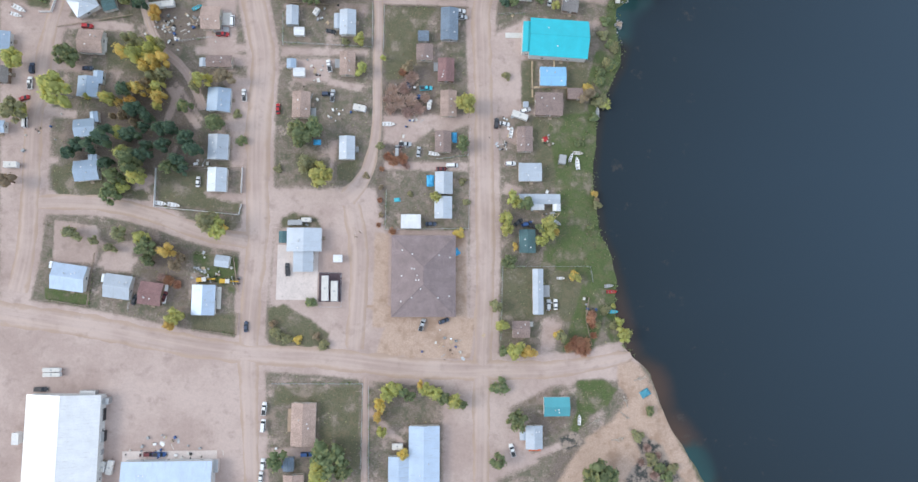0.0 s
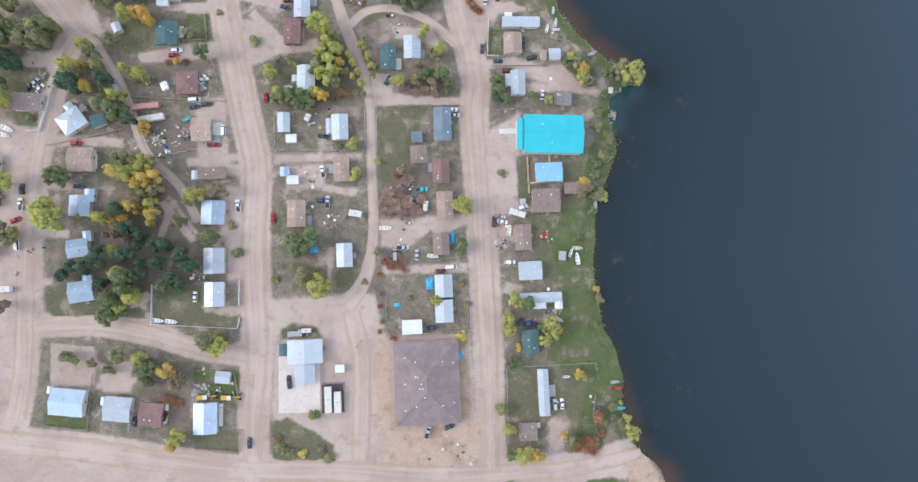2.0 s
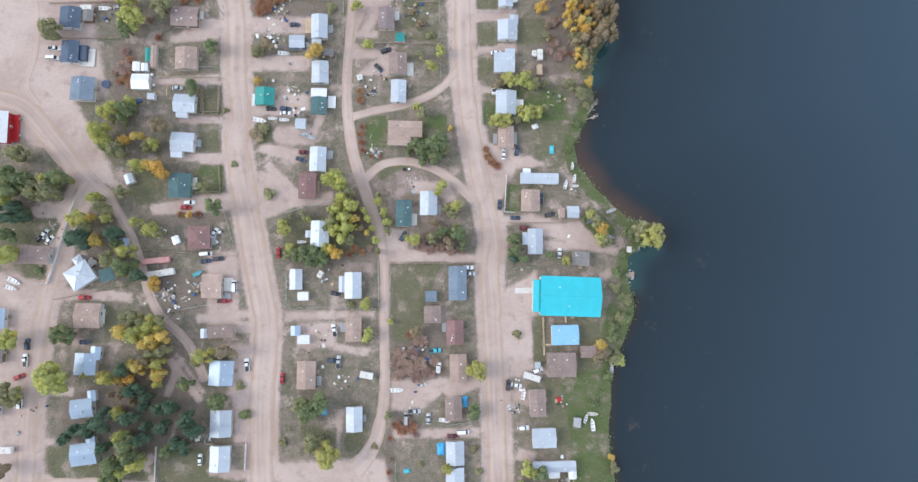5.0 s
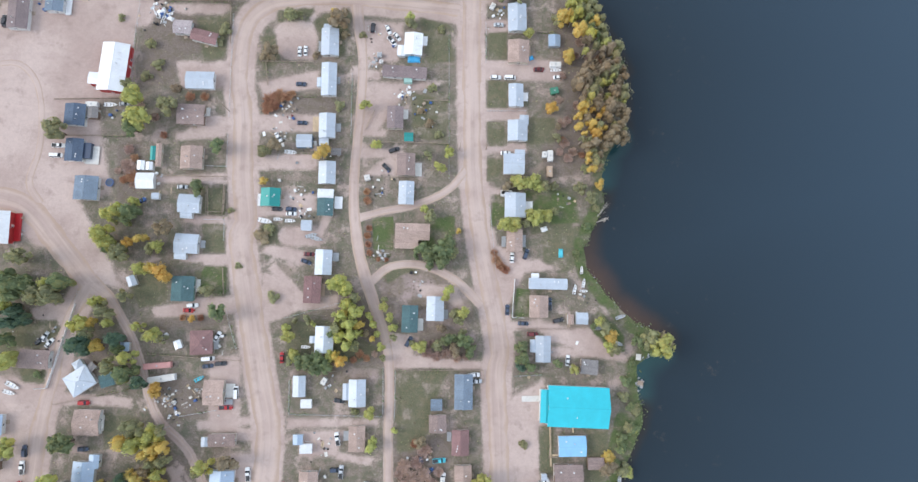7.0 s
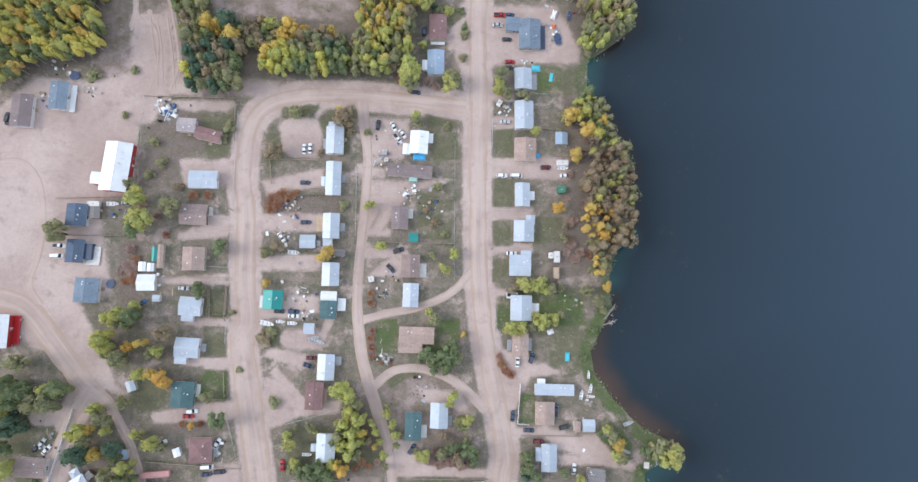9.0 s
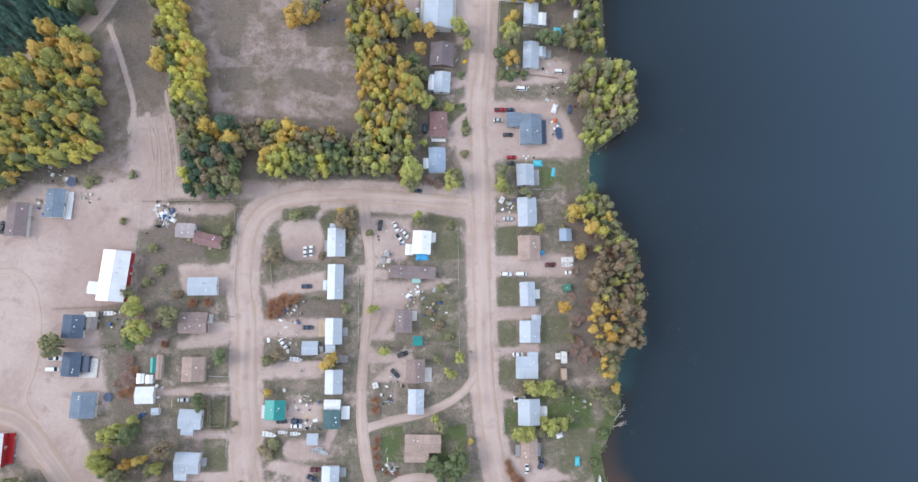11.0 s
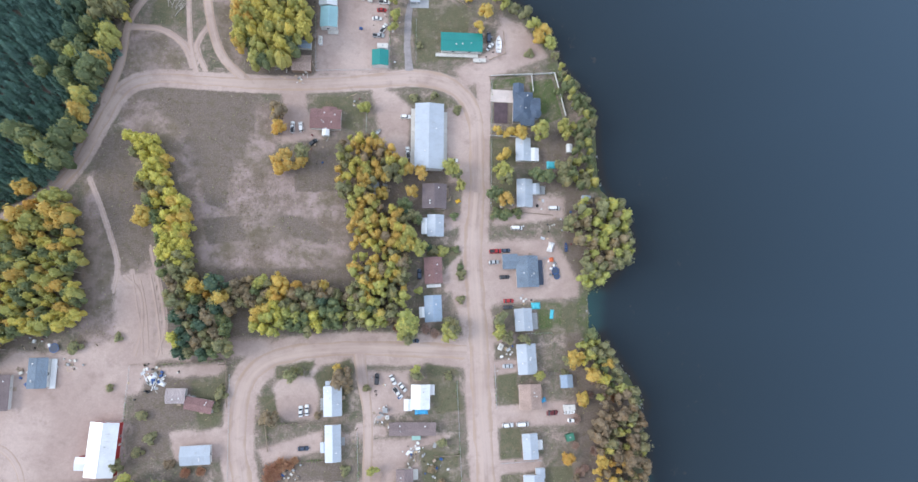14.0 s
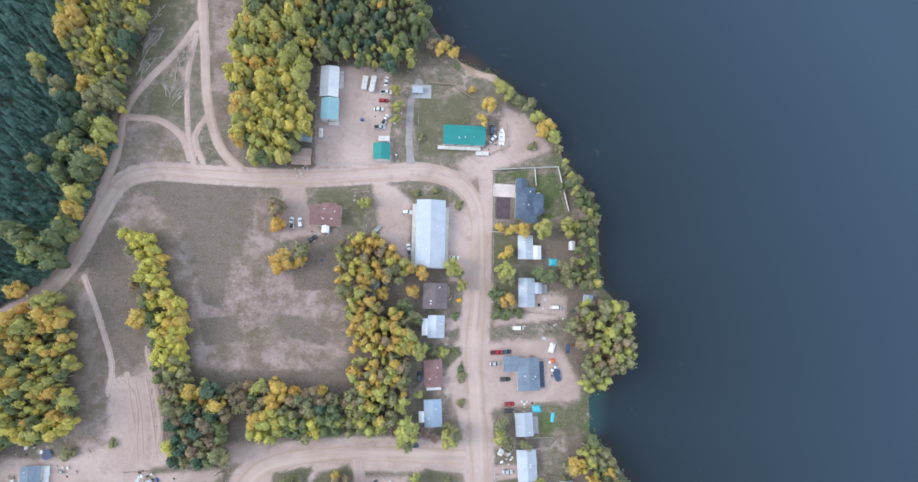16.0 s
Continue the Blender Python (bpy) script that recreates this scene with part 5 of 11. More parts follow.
# ---- the place ----
# roads and lanes
road('road_west', 'wide pinkish packed dirt road with pale wheel tracks', (-65.3, -121.9, 7.0), (-66.7, -103.9, 7.0), (-69.2, -74.9, 8.0), (-70.7, -50.9, 9.5), (-70.7, -26.6, 9.0), (-69.6, -1.9, 10.5), (-70.8, 23.0, 11.0), (-71.6, 48.3, 12.0), (-71.0, 74.0, 11.5), (-75.6, 96.3, 11.5), (-82.6, 129.4, 12.0), (-87.4, 155.3, 11.0), (-85.4, 160.5, 10.5), (-87.9, 180.7, 10.0), (-89.4, 206.5, 9.0), (-91.9, 221.6, 8.5), (-91.4, 242.5, 8.0), (-85.5, 254.7, 8.0), (-71.9, 260.6, 7.5), (-47.6, 262.3, 6.5), (-21.6, 261.1, 7.0), (4.4, 259.5, 7.0))
road('road_east', 'main pinkish packed dirt road with pale wheel tracks', (28.2, -120.8, 7.5), (27.6, -97.0, 7.5), (27.0, -73.0, 8.0), (27.1, -48.6, 8.5), (27.2, -23.9, 8.5), (26.8, 1.1, 9.0), (25.9, 26.5, 9.0), (24.2, 65.2, 9.0), (22.5, 99.4, 9.0), (23.9, 110.0, 9.0), (18.9, 136.1, 9.0), (14.2, 159.9, 8.5), (10.8, 189.2, 8.5), (9.6, 223.6, 8.5), (8.9, 238.8, 9.0), (8.7, 268.4, 9.0), (7.5, 301.7, 9.0), (10.2, 332.1, 7.5), z=0.07)
road('road_north', 'main pinkish packed dirt road with pale wheel tracks', (10.1, 328.2, 7.5), (10.5, 357.9, 7.5), (8.5, 370.9, 8.0), (-0.2, 381.1, 8.5), (-14.9, 385.2, 9.0), (-36.2, 383.7, 7.2), (-62.4, 381.9, 6.5), (-88.2, 382.0, 5.8), (-113.7, 383.5, 5.0), (-133.9, 384.5, 5.0), (-147.2, 379.3, 5.2), (-155.8, 363.6, 5.2), (-164.1, 345.7, 5.2), (-175.8, 330.8, 5.0), (-191.1, 319.9, 5.0), (-208.4, 309.8, 6.0), z=0.072)
road('road_cross', 'broad pinkish packed dirt road with pale wheel tracks', (-186.6, -34.6, 11.0), (-172.3, -37.8, 11.0), (-136.8, -42.2, 10.5), (-100.8, -48.5, 10.0), (-71.8, -51.7, 9.5), (-37.9, -53.3, 9.5), (-3.6, -56.2, 9.5), (26.1, -56.5, 9.0), (58.5, -55.3, 8.0), (84.1, -50.7, 6.0), (90.7, -48.6, 3.0), z=0.09)
road('lane_far_west', 'narrow pinkish packed dirt road with pale wheel tracks', (-146.2, 136.2, 7.5), (-154.8, 117.0, 5.5), (-158.8, 95.7, 5.5), (-162.3, 76.0, 7.5), (-163.4, 54.1, 8.5), (-165.0, 44.5, 8.5), (-164.2, 14.7, 8.5), (-164.0, -9.8, 8.5), (-166.5, -29.3, 10.0), z=0.06)
road('lane_diagonal', 'curved pinkish packed dirt road with pale wheel tracks', (-197.3, 169.6, 10.0), (-177.8, 165.2, 10.5), (-163.2, 150.8, 10.5), (-148.6, 134.0, 10.0), (-138.4, 125.8, 5.5), (-129.7, 112.7, 2.2), (-124.5, 100.9, 2.0), (-119.9, 86.9, 2.2), (-114.5, 77.2, 2.2), (-102.8, 66.2, 1.8), (-94.4, 49.9, 1.2), z=0.055)
road('lane_crescent', 'curved pinkish packed dirt road with pale wheel tracks', (-161.8, 8.6, 6.5), (-147.5, 9.1, 7.0), (-130.7, 8.4, 7.0), (-111.2, 4.1, 7.0), (-91.5, -2.1, 7.5), (-71.8, -5.0, 7.5), z=0.045)
road('lane_middle', 'narrow pinkish packed dirt road with pale wheel tracks', (-33.4, 14.3, 10.0), (-26.7, 22.1, 7.5), (-22.7, 34.9, 5.0), (-21.3, 50.3, 4.0), (-22.0, 76.2, 4.0), (-22.0, 94.2, 4.0), (-24.3, 112.1, 4.5), (-30.8, 130.1, 5.5), (-37.5, 151.0, 5.5), (-40.5, 177.5, 4.5), (-39.1, 208.4, 4.2), (-38.9, 235.0, 4.5), (-41.3, 250.0, 5.5), (-42.4, 262.0, 6.0), z=0.06)
road('lane_store', 'wide pinkish packed dirt road with pale wheel tracks', (-30.8, 13.1, 9.0), (-27.1, -5.6, 9.0), (-26.3, -25.4, 8.5), (-27.1, -49.9, 9.0), z=0.055)
road('lane_link', 'narrow pinkish packed dirt road with pale wheel tracks', (-31.7, 136.6, 4.5), (-23.4, 143.3, 3.8), (-9.4, 144.1, 3.8), (4.7, 138.0, 4.0), (16.3, 126.9, 4.5), z=0.045)
road('lane_short', 'narrow pinkish packed dirt road with pale wheel tracks', (-38.0, 163.9, 3.0), (-26.1, 167.4, 3.0), (-13.6, 170.3, 3.2), (0.1, 177.2, 3.5), (8.8, 187.8, 3.5), z=0.04)
road('track_wood', 'narrow trodden dirt track through rough grass', (-159.1, 338.1, 1.6), (-154.2, 327.1, 1.6), (-149.3, 314.8, 1.6), (-145.5, 304.0, 1.6), (-144.4, 296.0, 1.6), (-145.9, 287.0, 1.6), z=0.03)
road('track_north', 'pale pinkish packed dirt road with pale wheel tracks', (-117.2, 485.3, 5.5), (-116.5, 467.3, 5.5), (-114.3, 444.0, 4.5), (-111.9, 418.4, 4.5), (-105.4, 396.3, 4.5), (-93.4, 383.3, 4.5), z=0.06)
road('track_north_west', 'pale pinkish packed dirt road with pale wheel tracks', (-118.0, 455.5, 3.2), (-127.1, 440.8, 2.8), (-139.1, 426.4, 2.5), (-147.1, 412.3, 3.0), (-149.5, 393.2, 4.5), (-155.4, 373.2, 5.0))
road('track_cross', 'narrow trodden dirt track through rough grass', (-118.5, 449.7, 1.8), (-121.3, 429.5, 1.8), (-119.7, 404.4, 2.0), (-115.9, 386.7, 2.5), z=0.035)
road('track_bend', 'narrow trodden dirt track through rough grass', (-145.6, 409.6, 2.8), (-132.9, 408.6, 2.8), (-122.3, 401.1, 2.8), (-117.9, 390.8, 2.8), z=0.03)
road('track_right', 'narrow trodden dirt track through rough grass', (-112.0, 410.0, 2.0), (-116.6, 400.3, 2.0), (-111.3, 386.8, 2.2), z=0.028)
road('drive_north', 'smooth grey gravel driveway', (-14.1, 430.1, 3.8), (-19.1, 421.3, 3.5), (-20.5, 402.7, 3.5), (-19.7, 387.4, 4.2), z=0.04, cover='gravel')
road('track_lot', 'worn tan wheel track looping over the bare lot', (-198.4, 225.1, 2.5), (-186.3, 226.7, 3.0), (-177.7, 218.7, 3.0), (-173.8, 203.3, 3.0), (-173.8, 188.0, 3.0), (-176.4, 175.2, 3.5), (-170.6, 165.4, 3.5), z=0.03)
road('wheel_rut', 'pale wheel rut over graded dirt', (-138.5, 297.2, 1.0), (-135.9, 284.1, 1.0), (-132.9, 271.1, 1.0), (-132.0, 260.9, 1.0), z=0.03)
road('wheel_rut', 'pale wheel rut over graded dirt', (-131.1, 297.0, 1.0), (-128.0, 283.8, 1.0), (-125.6, 270.9, 1.0), (-124.2, 260.7, 1.0), z=0.03)
road('wheel_rut', 'pale wheel rut over graded dirt', (-135.2, 294.5, 1.0), (-131.9, 281.4, 1.0), (-129.7, 263.4, 1.0), z=0.03)
# drives and trodden paths
zone('dirt', 5, (-106.0, 158.6), (-97.7, 158.5), (-89.3, 158.4), (-89.3, 161.6), (-106.0, 161.7))
zone('dirt', 5, (-102.4, 141.2), (-95.0, 140.8), (-87.5, 140.4), (-87.4, 144.1), (-102.3, 144.9))
zone('dirt', 5, (-109.0, 125.4), (-97.4, 126.0), (-85.7, 126.5), (-85.8, 129.6), (-109.2, 128.5))
zone('dirt', 5, (-157.8, 85.1), (-142.3, 83.9), (-126.7, 82.8), (-126.6, 86.7), (-157.8, 89.0))
zone('dirt', 5, (-99.5, 74.5), (-88.7, 75.8), (-77.8, 77.1), (-78.3, 80.5), (-100.0, 77.9))
zone('dirt', 5, (-79.5, 163.9), (-70.0, 163.8), (-60.6, 163.7), (-60.6, 168.0), (-79.5, 168.1))
zone('dirt', 5, (-78.3, 147.7), (-68.8, 145.5), (-59.4, 143.3), (-58.3, 148.4), (-77.2, 152.8))
zone('dirt', 5, (-75.1, 141.0), (-68.1, 134.0), (-61.0, 126.9), (-58.3, 129.9), (-72.4, 144.0))
zone('dirt', 5, (-66.8, 124.2), (-55.6, 126.0), (-44.4, 127.9), (-44.9, 130.9), (-67.3, 127.3))
zone('dirt', 5, (27.9, 117.4), (35.0, 118.1), (42.1, 118.8), (41.8, 122.5), (27.6, 121.0))
zone('dirt', 5, (41.8, 106.8), (60.5, 107.0), (79.3, 107.2), (79.4, 111.4), (41.9, 111.0))
zone('dirt', 5, (-167.2, 118.9), (-161.1, 118.3), (-155.1, 117.8), (-154.9, 123.8), (-167.0, 124.9))
zone('dirt', 5, (-52.1, 167.2), (-54.5, 160.6), (-56.9, 153.9), (-53.6, 152.6), (-48.8, 165.9))
zone('dirt', 5, (-96.6, 200.7), (-107.1, 199.8), (-117.6, 198.9), (-117.2, 195.3), (-96.3, 197.1))
zone('dirt', 5, (-94.7, 181.8), (-111.6, 180.2), (-128.3, 178.6), (-128.0, 176.1), (-94.4, 179.2))
zone('dirt', 5, (-94.7, 165.7), (-101.3, 163.9), (-107.9, 162.0), (-106.9, 158.7), (-93.7, 162.3))
zone('dirt', 5, (-44.1, 227.3), (-37.6, 226.3), (-31.2, 225.2), (-30.5, 229.4), (-43.5, 231.6))
zone('dirt', 5, (-40.9, 190.3), (-32.7, 190.3), (-24.5, 190.3), (-24.5, 195.0), (-41.0, 195.0))
zone('dirt', 5, (-41.4, 200.2), (-34.4, 200.0), (-27.4, 199.9), (-27.3, 203.0), (-41.3, 203.3))
zone('dirt', 5, (15.7, 247.8), (20.7, 249.0), (25.7, 250.1), (25.0, 253.9), (15.0, 251.5))
zone('dirt', 5, (14.8, 177.2), (19.9, 175.5), (25.1, 173.7), (26.3, 177.1), (16.0, 180.7))
zone('dirt', 5, (14.2, 151.3), (24.3, 149.1), (34.5, 146.8), (35.4, 150.8), (15.1, 155.3))
zone('dirt', 5, (-45.2, 248.4), (-40.0, 247.3), (-34.8, 246.1), (-33.7, 251.5), (-44.2, 253.7))
zone('dirt', 5, (-73.0, 164.7), (-64.4, 165.6), (-55.8, 166.5), (-56.7, 174.0), (-74.0, 172.2))
zone('dirt', 5, (1.4, 300.7), (-2.8, 299.4), (-7.0, 298.0), (-5.8, 293.8), (2.6, 296.4))
zone('dirt', 5, (2.4, 289.4), (-1.6, 289.4), (-5.5, 289.5), (-5.7, 285.6), (2.3, 285.5))
zone('dirt', 5, (12.2, 262.9), (18.8, 263.2), (25.3, 263.5), (25.3, 266.7), (12.1, 266.1))
zone('dirt', 5, (12.5, 251.8), (19.0, 252.1), (25.5, 252.4), (25.5, 256.2), (12.4, 255.6))
zone('dirt', 5, (12.9, 232.6), (29.7, 232.9), (46.6, 233.2), (46.7, 238.0), (12.9, 237.4))
zone('dirt', 5, (5.7, 322.2), (-0.4, 319.9), (-6.4, 317.6), (-4.6, 312.5), (7.4, 317.0))
zone('dirt', 5, (5.5, 294.5), (-0.4, 293.9), (-6.3, 293.3), (-5.9, 289.1), (5.8, 290.2))
zone('dirt', 5, (-84.1, 70.9), (-80.1, 70.4), (-76.1, 69.9), (-75.6, 75.1), (-83.6, 76.0))
zone('dirt', 5, (-84.8, 44.2), (-79.6, 44.4), (-74.4, 44.6), (-74.7, 49.2), (-85.0, 48.8))
zone('dirt', 5, (-94.6, 10.4), (-84.2, 11.0), (-73.9, 11.6), (-74.2, 15.1), (-94.8, 13.9))
zone('dirt', 5, (-153.6, 28.0), (-158.4, 28.2), (-163.2, 28.4), (-163.2, 24.9), (-153.6, 24.5))
zone('dirt', 5, (-147.8, 48.2), (-156.3, 48.5), (-164.7, 48.8), (-164.7, 45.3), (-147.8, 44.7))
zone('dirt', 5, (-160.2, 65.4), (-152.3, 65.0), (-144.4, 64.6), (-144.3, 67.7), (-160.2, 68.5))
zone('dirt', 5, (-157.7, 82.9), (-145.6, 84.1), (-133.4, 85.4), (-133.7, 87.9), (-158.0, 85.5))
zone('dirt', 5, (-108.0, 61.7), (-102.0, 53.6), (-96.0, 45.6), (-94.9, 46.5), (-106.9, 62.6))
zone('dirt', 5, (-124.3, 21.4), (-118.7, 15.3), (-113.1, 9.3), (-111.0, 11.3), (-122.2, 23.4))
zone('dirt', 5, (-110.0, 13.9), (-107.6, 24.0), (-105.2, 34.1), (-106.3, 34.5), (-111.2, 14.3))
zone('dirt', 5, (-43.2, 63.4), (-35.6, 62.4), (-28.0, 61.4), (-27.7, 64.5), (-42.8, 66.4))
zone('dirt', 5, (-39.2, 21.4), (-38.3, 30.3), (-37.4, 39.2), (-40.4, 39.6), (-42.1, 21.7))
zone('dirt', 5, (-17.7, 27.7), (0.5, 28.0), (18.8, 28.3), (18.7, 31.9), (-17.8, 31.3))
zone('dirt', 5, (32.5, 43.2), (35.8, 42.0), (39.0, 40.8), (41.1, 46.7), (34.7, 49.0))
zone('dirt', 5, (33.5, 19.5), (37.4, 18.4), (41.2, 17.2), (42.5, 21.6), (34.9, 23.9))
zone('dirt', 5, (-49.1, -35.6), (-41.6, -40.9), (-34.1, -46.2), (-32.7, -44.2), (-47.8, -33.6))
zone('dirt', 5, (-43.5, -32.6), (-37.6, -41.6), (-31.7, -50.6), (-29.7, -49.3), (-41.5, -31.3))
zone('dirt', 5, (-40.1, -88.9), (-50.3, -89.6), (-60.4, -90.4), (-59.9, -94.6), (-39.6, -93.1))
zone('dirt', 5, (-20.8, -74.8), (-13.3, -81.8), (-5.7, -88.9), (-4.1, -87.2), (-19.2, -73.0))
zone('dirt', 5, (32.5, -74.6), (38.8, -79.5), (45.1, -84.5), (47.9, -81.1), (35.3, -71.2))
zone('dirt', 5, (37.5, -98.2), (49.8, -93.2), (62.1, -88.2), (60.9, -85.5), (36.4, -95.6))
zone('dirt', 5, (-140.0, -5.2), (-132.5, -9.9), (-125.1, -14.5), (-123.9, -12.5), (-138.9, -3.1))
zone('dirt', 5, (-134.8, -17.7), (-126.5, -16.8), (-118.2, -16.0), (-118.6, -13.1), (-135.2, -14.8))
road('lane_south', 'narrow fenced dirt lane', (-21.8, -59.5, 2.2), (-21.3, -78.7, 2.2), (-20.8, -103.2, 2.2), (-20.6, -121.3, 2.2), z=0.03)
road('track_pit', 'pale worn track across bare ground', (-126.7, 260.2, 1.5), (-123.5, 272.7, 1.5), (-126.2, 288.1, 1.5), (-131.8, 309.1, 1.2), z=0.03)
road('track_pit_middle', 'pale worn track across bare ground', (-135.7, 260.4, 1.8), (-132.8, 272.9, 1.5), (-134.8, 288.2, 1.5), (-142.7, 296.1, 1.5), z=0.026)
# stretches of bare dirt, lawn, heath, sand and leaf litter
zone('dirt', 8, (-70.6, 18.0), (-21.2, 19.7), (-15.4, -0.2), (-16.0, -52.1), (-64.5, -53.2), (-63.7, -21.5), (-62.2, -1.7))
zone('dirt', 7, (-20.5, 2.1), (19.5, 2.2), (22.3, -53.6), (-23.2, -54.7))
zone('dirt', 7, (-182.9, 94.6), (-161.1, 95.6), (-156.1, 12.5), (-159.3, -24.2), (-172.6, -34.2))
zone('dirt', 8, (-151.6, -0.9), (-134.8, -2.8), (-135.0, -16.3), (-151.6, -16.7))
zone('dirt', 7, (27.5, 89.0), (42.8, 97.7), (44.4, 81.8), (45.0, 53.0), (30.9, 52.5))
zone('dirt', 8, (30.9, -51.0), (86.1, -48.5), (86.2, -59.6), (56.1, -62.7), (38.9, -72.8), (51.7, -94.3), (32.2, -102.5))
zone('dirt', 8, (53.0, -33.1), (60.6, -35.4), (57.1, -47.9), (50.8, -48.0))
zone('sand', 6, (-14.1, -35.4), (16.8, -34.1), (18.9, -48.8), (-6.2, -51.3))
zone('sand', 7, (87.6, -49.7), (94.2, -52.5), (98.3, -58.1), (104.5, -71.5), (119.2, -98.0), (125.6, -110.0), (96.7, -110.4), (54.5, -111.0), (63.6, -96.5), (71.4, -83.8), (81.3, -77.3), (87.8, -69.8), (89.7, -59.5))
zone('rock', 5, (90.2, -79.1), (101.5, -86.2), (114.2, -101.3), (86.6, -103.3), (96.6, -93.5))
zone('dirt', 8, (10.1, -58.8), (24.9, -58.5), (25.1, -111.4), (11.7, -111.5))
zone('dirt', 7, (-85.4, 65.6), (-76.8, 66.0), (-74.7, 25.4), (-82.0, 25.1))
zone('dirt', 8, (-180.0, 174.3), (-160.7, 177.4), (-133.7, 131.2), (-148.4, 133.6), (-161.4, 148.7))
zone('dirt', 8, (-164.3, 263.0), (-139.9, 269.5), (-96.6, 267.6), (-78.7, 267.1), (-80.8, 260.2), (-136.3, 258.5), (-138.8, 237.8), (-199.5, 227.5), (-201.8, 245.5), (-184.4, 264.7))
zone('litter', 6, (-134.2, 249.8), (-123.5, 255.6), (-99.6, 256.7), (-98.8, 236.9), (-116.5, 233.0), (-120.4, 220.5), (-134.9, 217.3))
zone('dirt', 6, (-126.0, 256.3), (-98.4, 257.5), (-99.1, 250.1), (-123.2, 253.0))
zone('heath', 8, (-160.5, 298.4), (-127.4, 300.2), (-121.0, 262.4), (-157.8, 260.7))
zone('lawn', 5, (-139.4, 478.5), (-121.4, 479.1), (-121.6, 458.3), (-130.0, 445.1), (-145.3, 423.5), (-147.6, 419.2), (-146.9, 434.7), (-141.0, 454.9))
zone('litter', 2, (19.3, 372.9), (26.0, 373.4), (26.1, 362.5), (19.2, 363.1))
zone('litter', 6, (-77.1, 317.8), (-66.8, 319.0), (-59.0, 312.2), (-62.8, 309.5), (-74.4, 313.2))
zone('dirt', 8, (11.1, 307.5), (43.3, 309.2), (54.3, 290.0), (54.3, 282.2), (11.8, 279.0))
zone('dirt', 7, (-78.0, 257.7), (-57.6, 257.3), (-60.0, 233.3), (-79.0, 233.8))
zone('dirt', 7, (-39.3, 252.7), (-21.3, 252.2), (-23.1, 234.8), (-37.0, 231.6))
zone('dirt', 6, (-119.8, 230.3), (-97.4, 232.6), (-95.8, 227.3), (-99.0, 219.2), (-116.5, 218.5))
zone('dirt', 6, (-105.7, 207.2), (-93.2, 206.3), (-92.8, 199.9), (-115.0, 197.7))
zone('dirt', 6, (-84.1, 222.5), (-57.8, 228.9), (-57.4, 220.9), (-81.2, 216.0))
zone('dirt', 6, (-83.3, 208.0), (-56.9, 209.0), (-56.5, 201.2), (-82.8, 200.2))
zone('dirt', 6, (-82.2, 189.9), (-56.0, 191.6), (-56.9, 184.3), (-81.8, 183.5))
zone('dirt', 6, (13.4, 215.7), (34.2, 215.2), (34.3, 209.8), (13.5, 207.7))
zone('dirt', 6, (13.0, 234.5), (49.8, 237.4), (49.9, 227.9), (13.2, 227.8))
zone('dirt', 6, (13.7, 198.5), (34.4, 199.2), (34.4, 194.7), (13.8, 194.0))
zone('dirt', 6, (-80.3, 158.1), (-55.7, 160.1), (-55.3, 151.3), (-79.9, 150.6))
zone('dirt', 6, (22.2, 151.0), (37.5, 148.8), (27.6, 128.5), (22.7, 123.4))
zone('dirt', 7, (-38.4, 224.3), (-2.4, 225.8), (-20.3, 218.4), (-32.4, 200.8), (-37.5, 200.6))
zone('dirt', 7, (-36.7, 182.4), (-22.1, 195.9), (-19.4, 193.4), (-21.6, 182.9))
zone('dirt', 7, (36.8, 123.2), (80.8, 113.2), (80.7, 108.0), (57.3, 109.1), (39.4, 118.0))
zone('dirt', 6, (-67.2, 132.2), (-52.2, 128.5), (-44.7, 129.9), (-64.6, 125.8))
zone('dirt', 7, (-97.0, 103.6), (-83.8, 105.1), (-82.7, 73.8), (-95.0, 73.7))
zone('dirt', 6, (-63.7, 79.5), (-26.0, 80.0), (-25.9, 77.3), (-63.5, 75.6))
zone('dirt', 6, (-18.6, 51.7), (20.7, 53.3), (18.3, 48.1), (4.3, 47.5), (-6.8, 38.1), (-18.1, 38.9))
zone('dirt', 6, (-58.5, 74.6), (-39.7, 75.4), (-43.0, 64.9), (-58.0, 64.3))
zone('dirt', 8, (-62.2, 435.0), (-28.9, 435.7), (-28.8, 387.9), (-63.0, 386.2))
zone('dirt', 7, (-77.9, 382.9), (-66.3, 383.0), (-66.0, 369.4), (-59.2, 356.1), (-77.0, 353.6))
zone('dirt', 8, (-37.5, 383.1), (-19.0, 373.6), (-21.1, 342.8), (-33.4, 356.1))
zone('dirt', 7, (-4.3, 375.0), (9.6, 373.7), (7.0, 334.7), (-2.7, 334.8))
zone('dirt', 8, (23.8, 417.6), (34.8, 412.0), (46.8, 396.3), (6.5, 380.6), (1.3, 388.9), (20.6, 400.3))
zone('sand', 5, (2.1, 442.2), (21.5, 434.6), (20.0, 429.3), (7.5, 433.4))
zone('dirt', 7, (-20.5, 283.5), (3.7, 312.7), (4.1, 283.1), (2.3, 267.4), (-6.0, 296.6), (-4.4, 307.4))
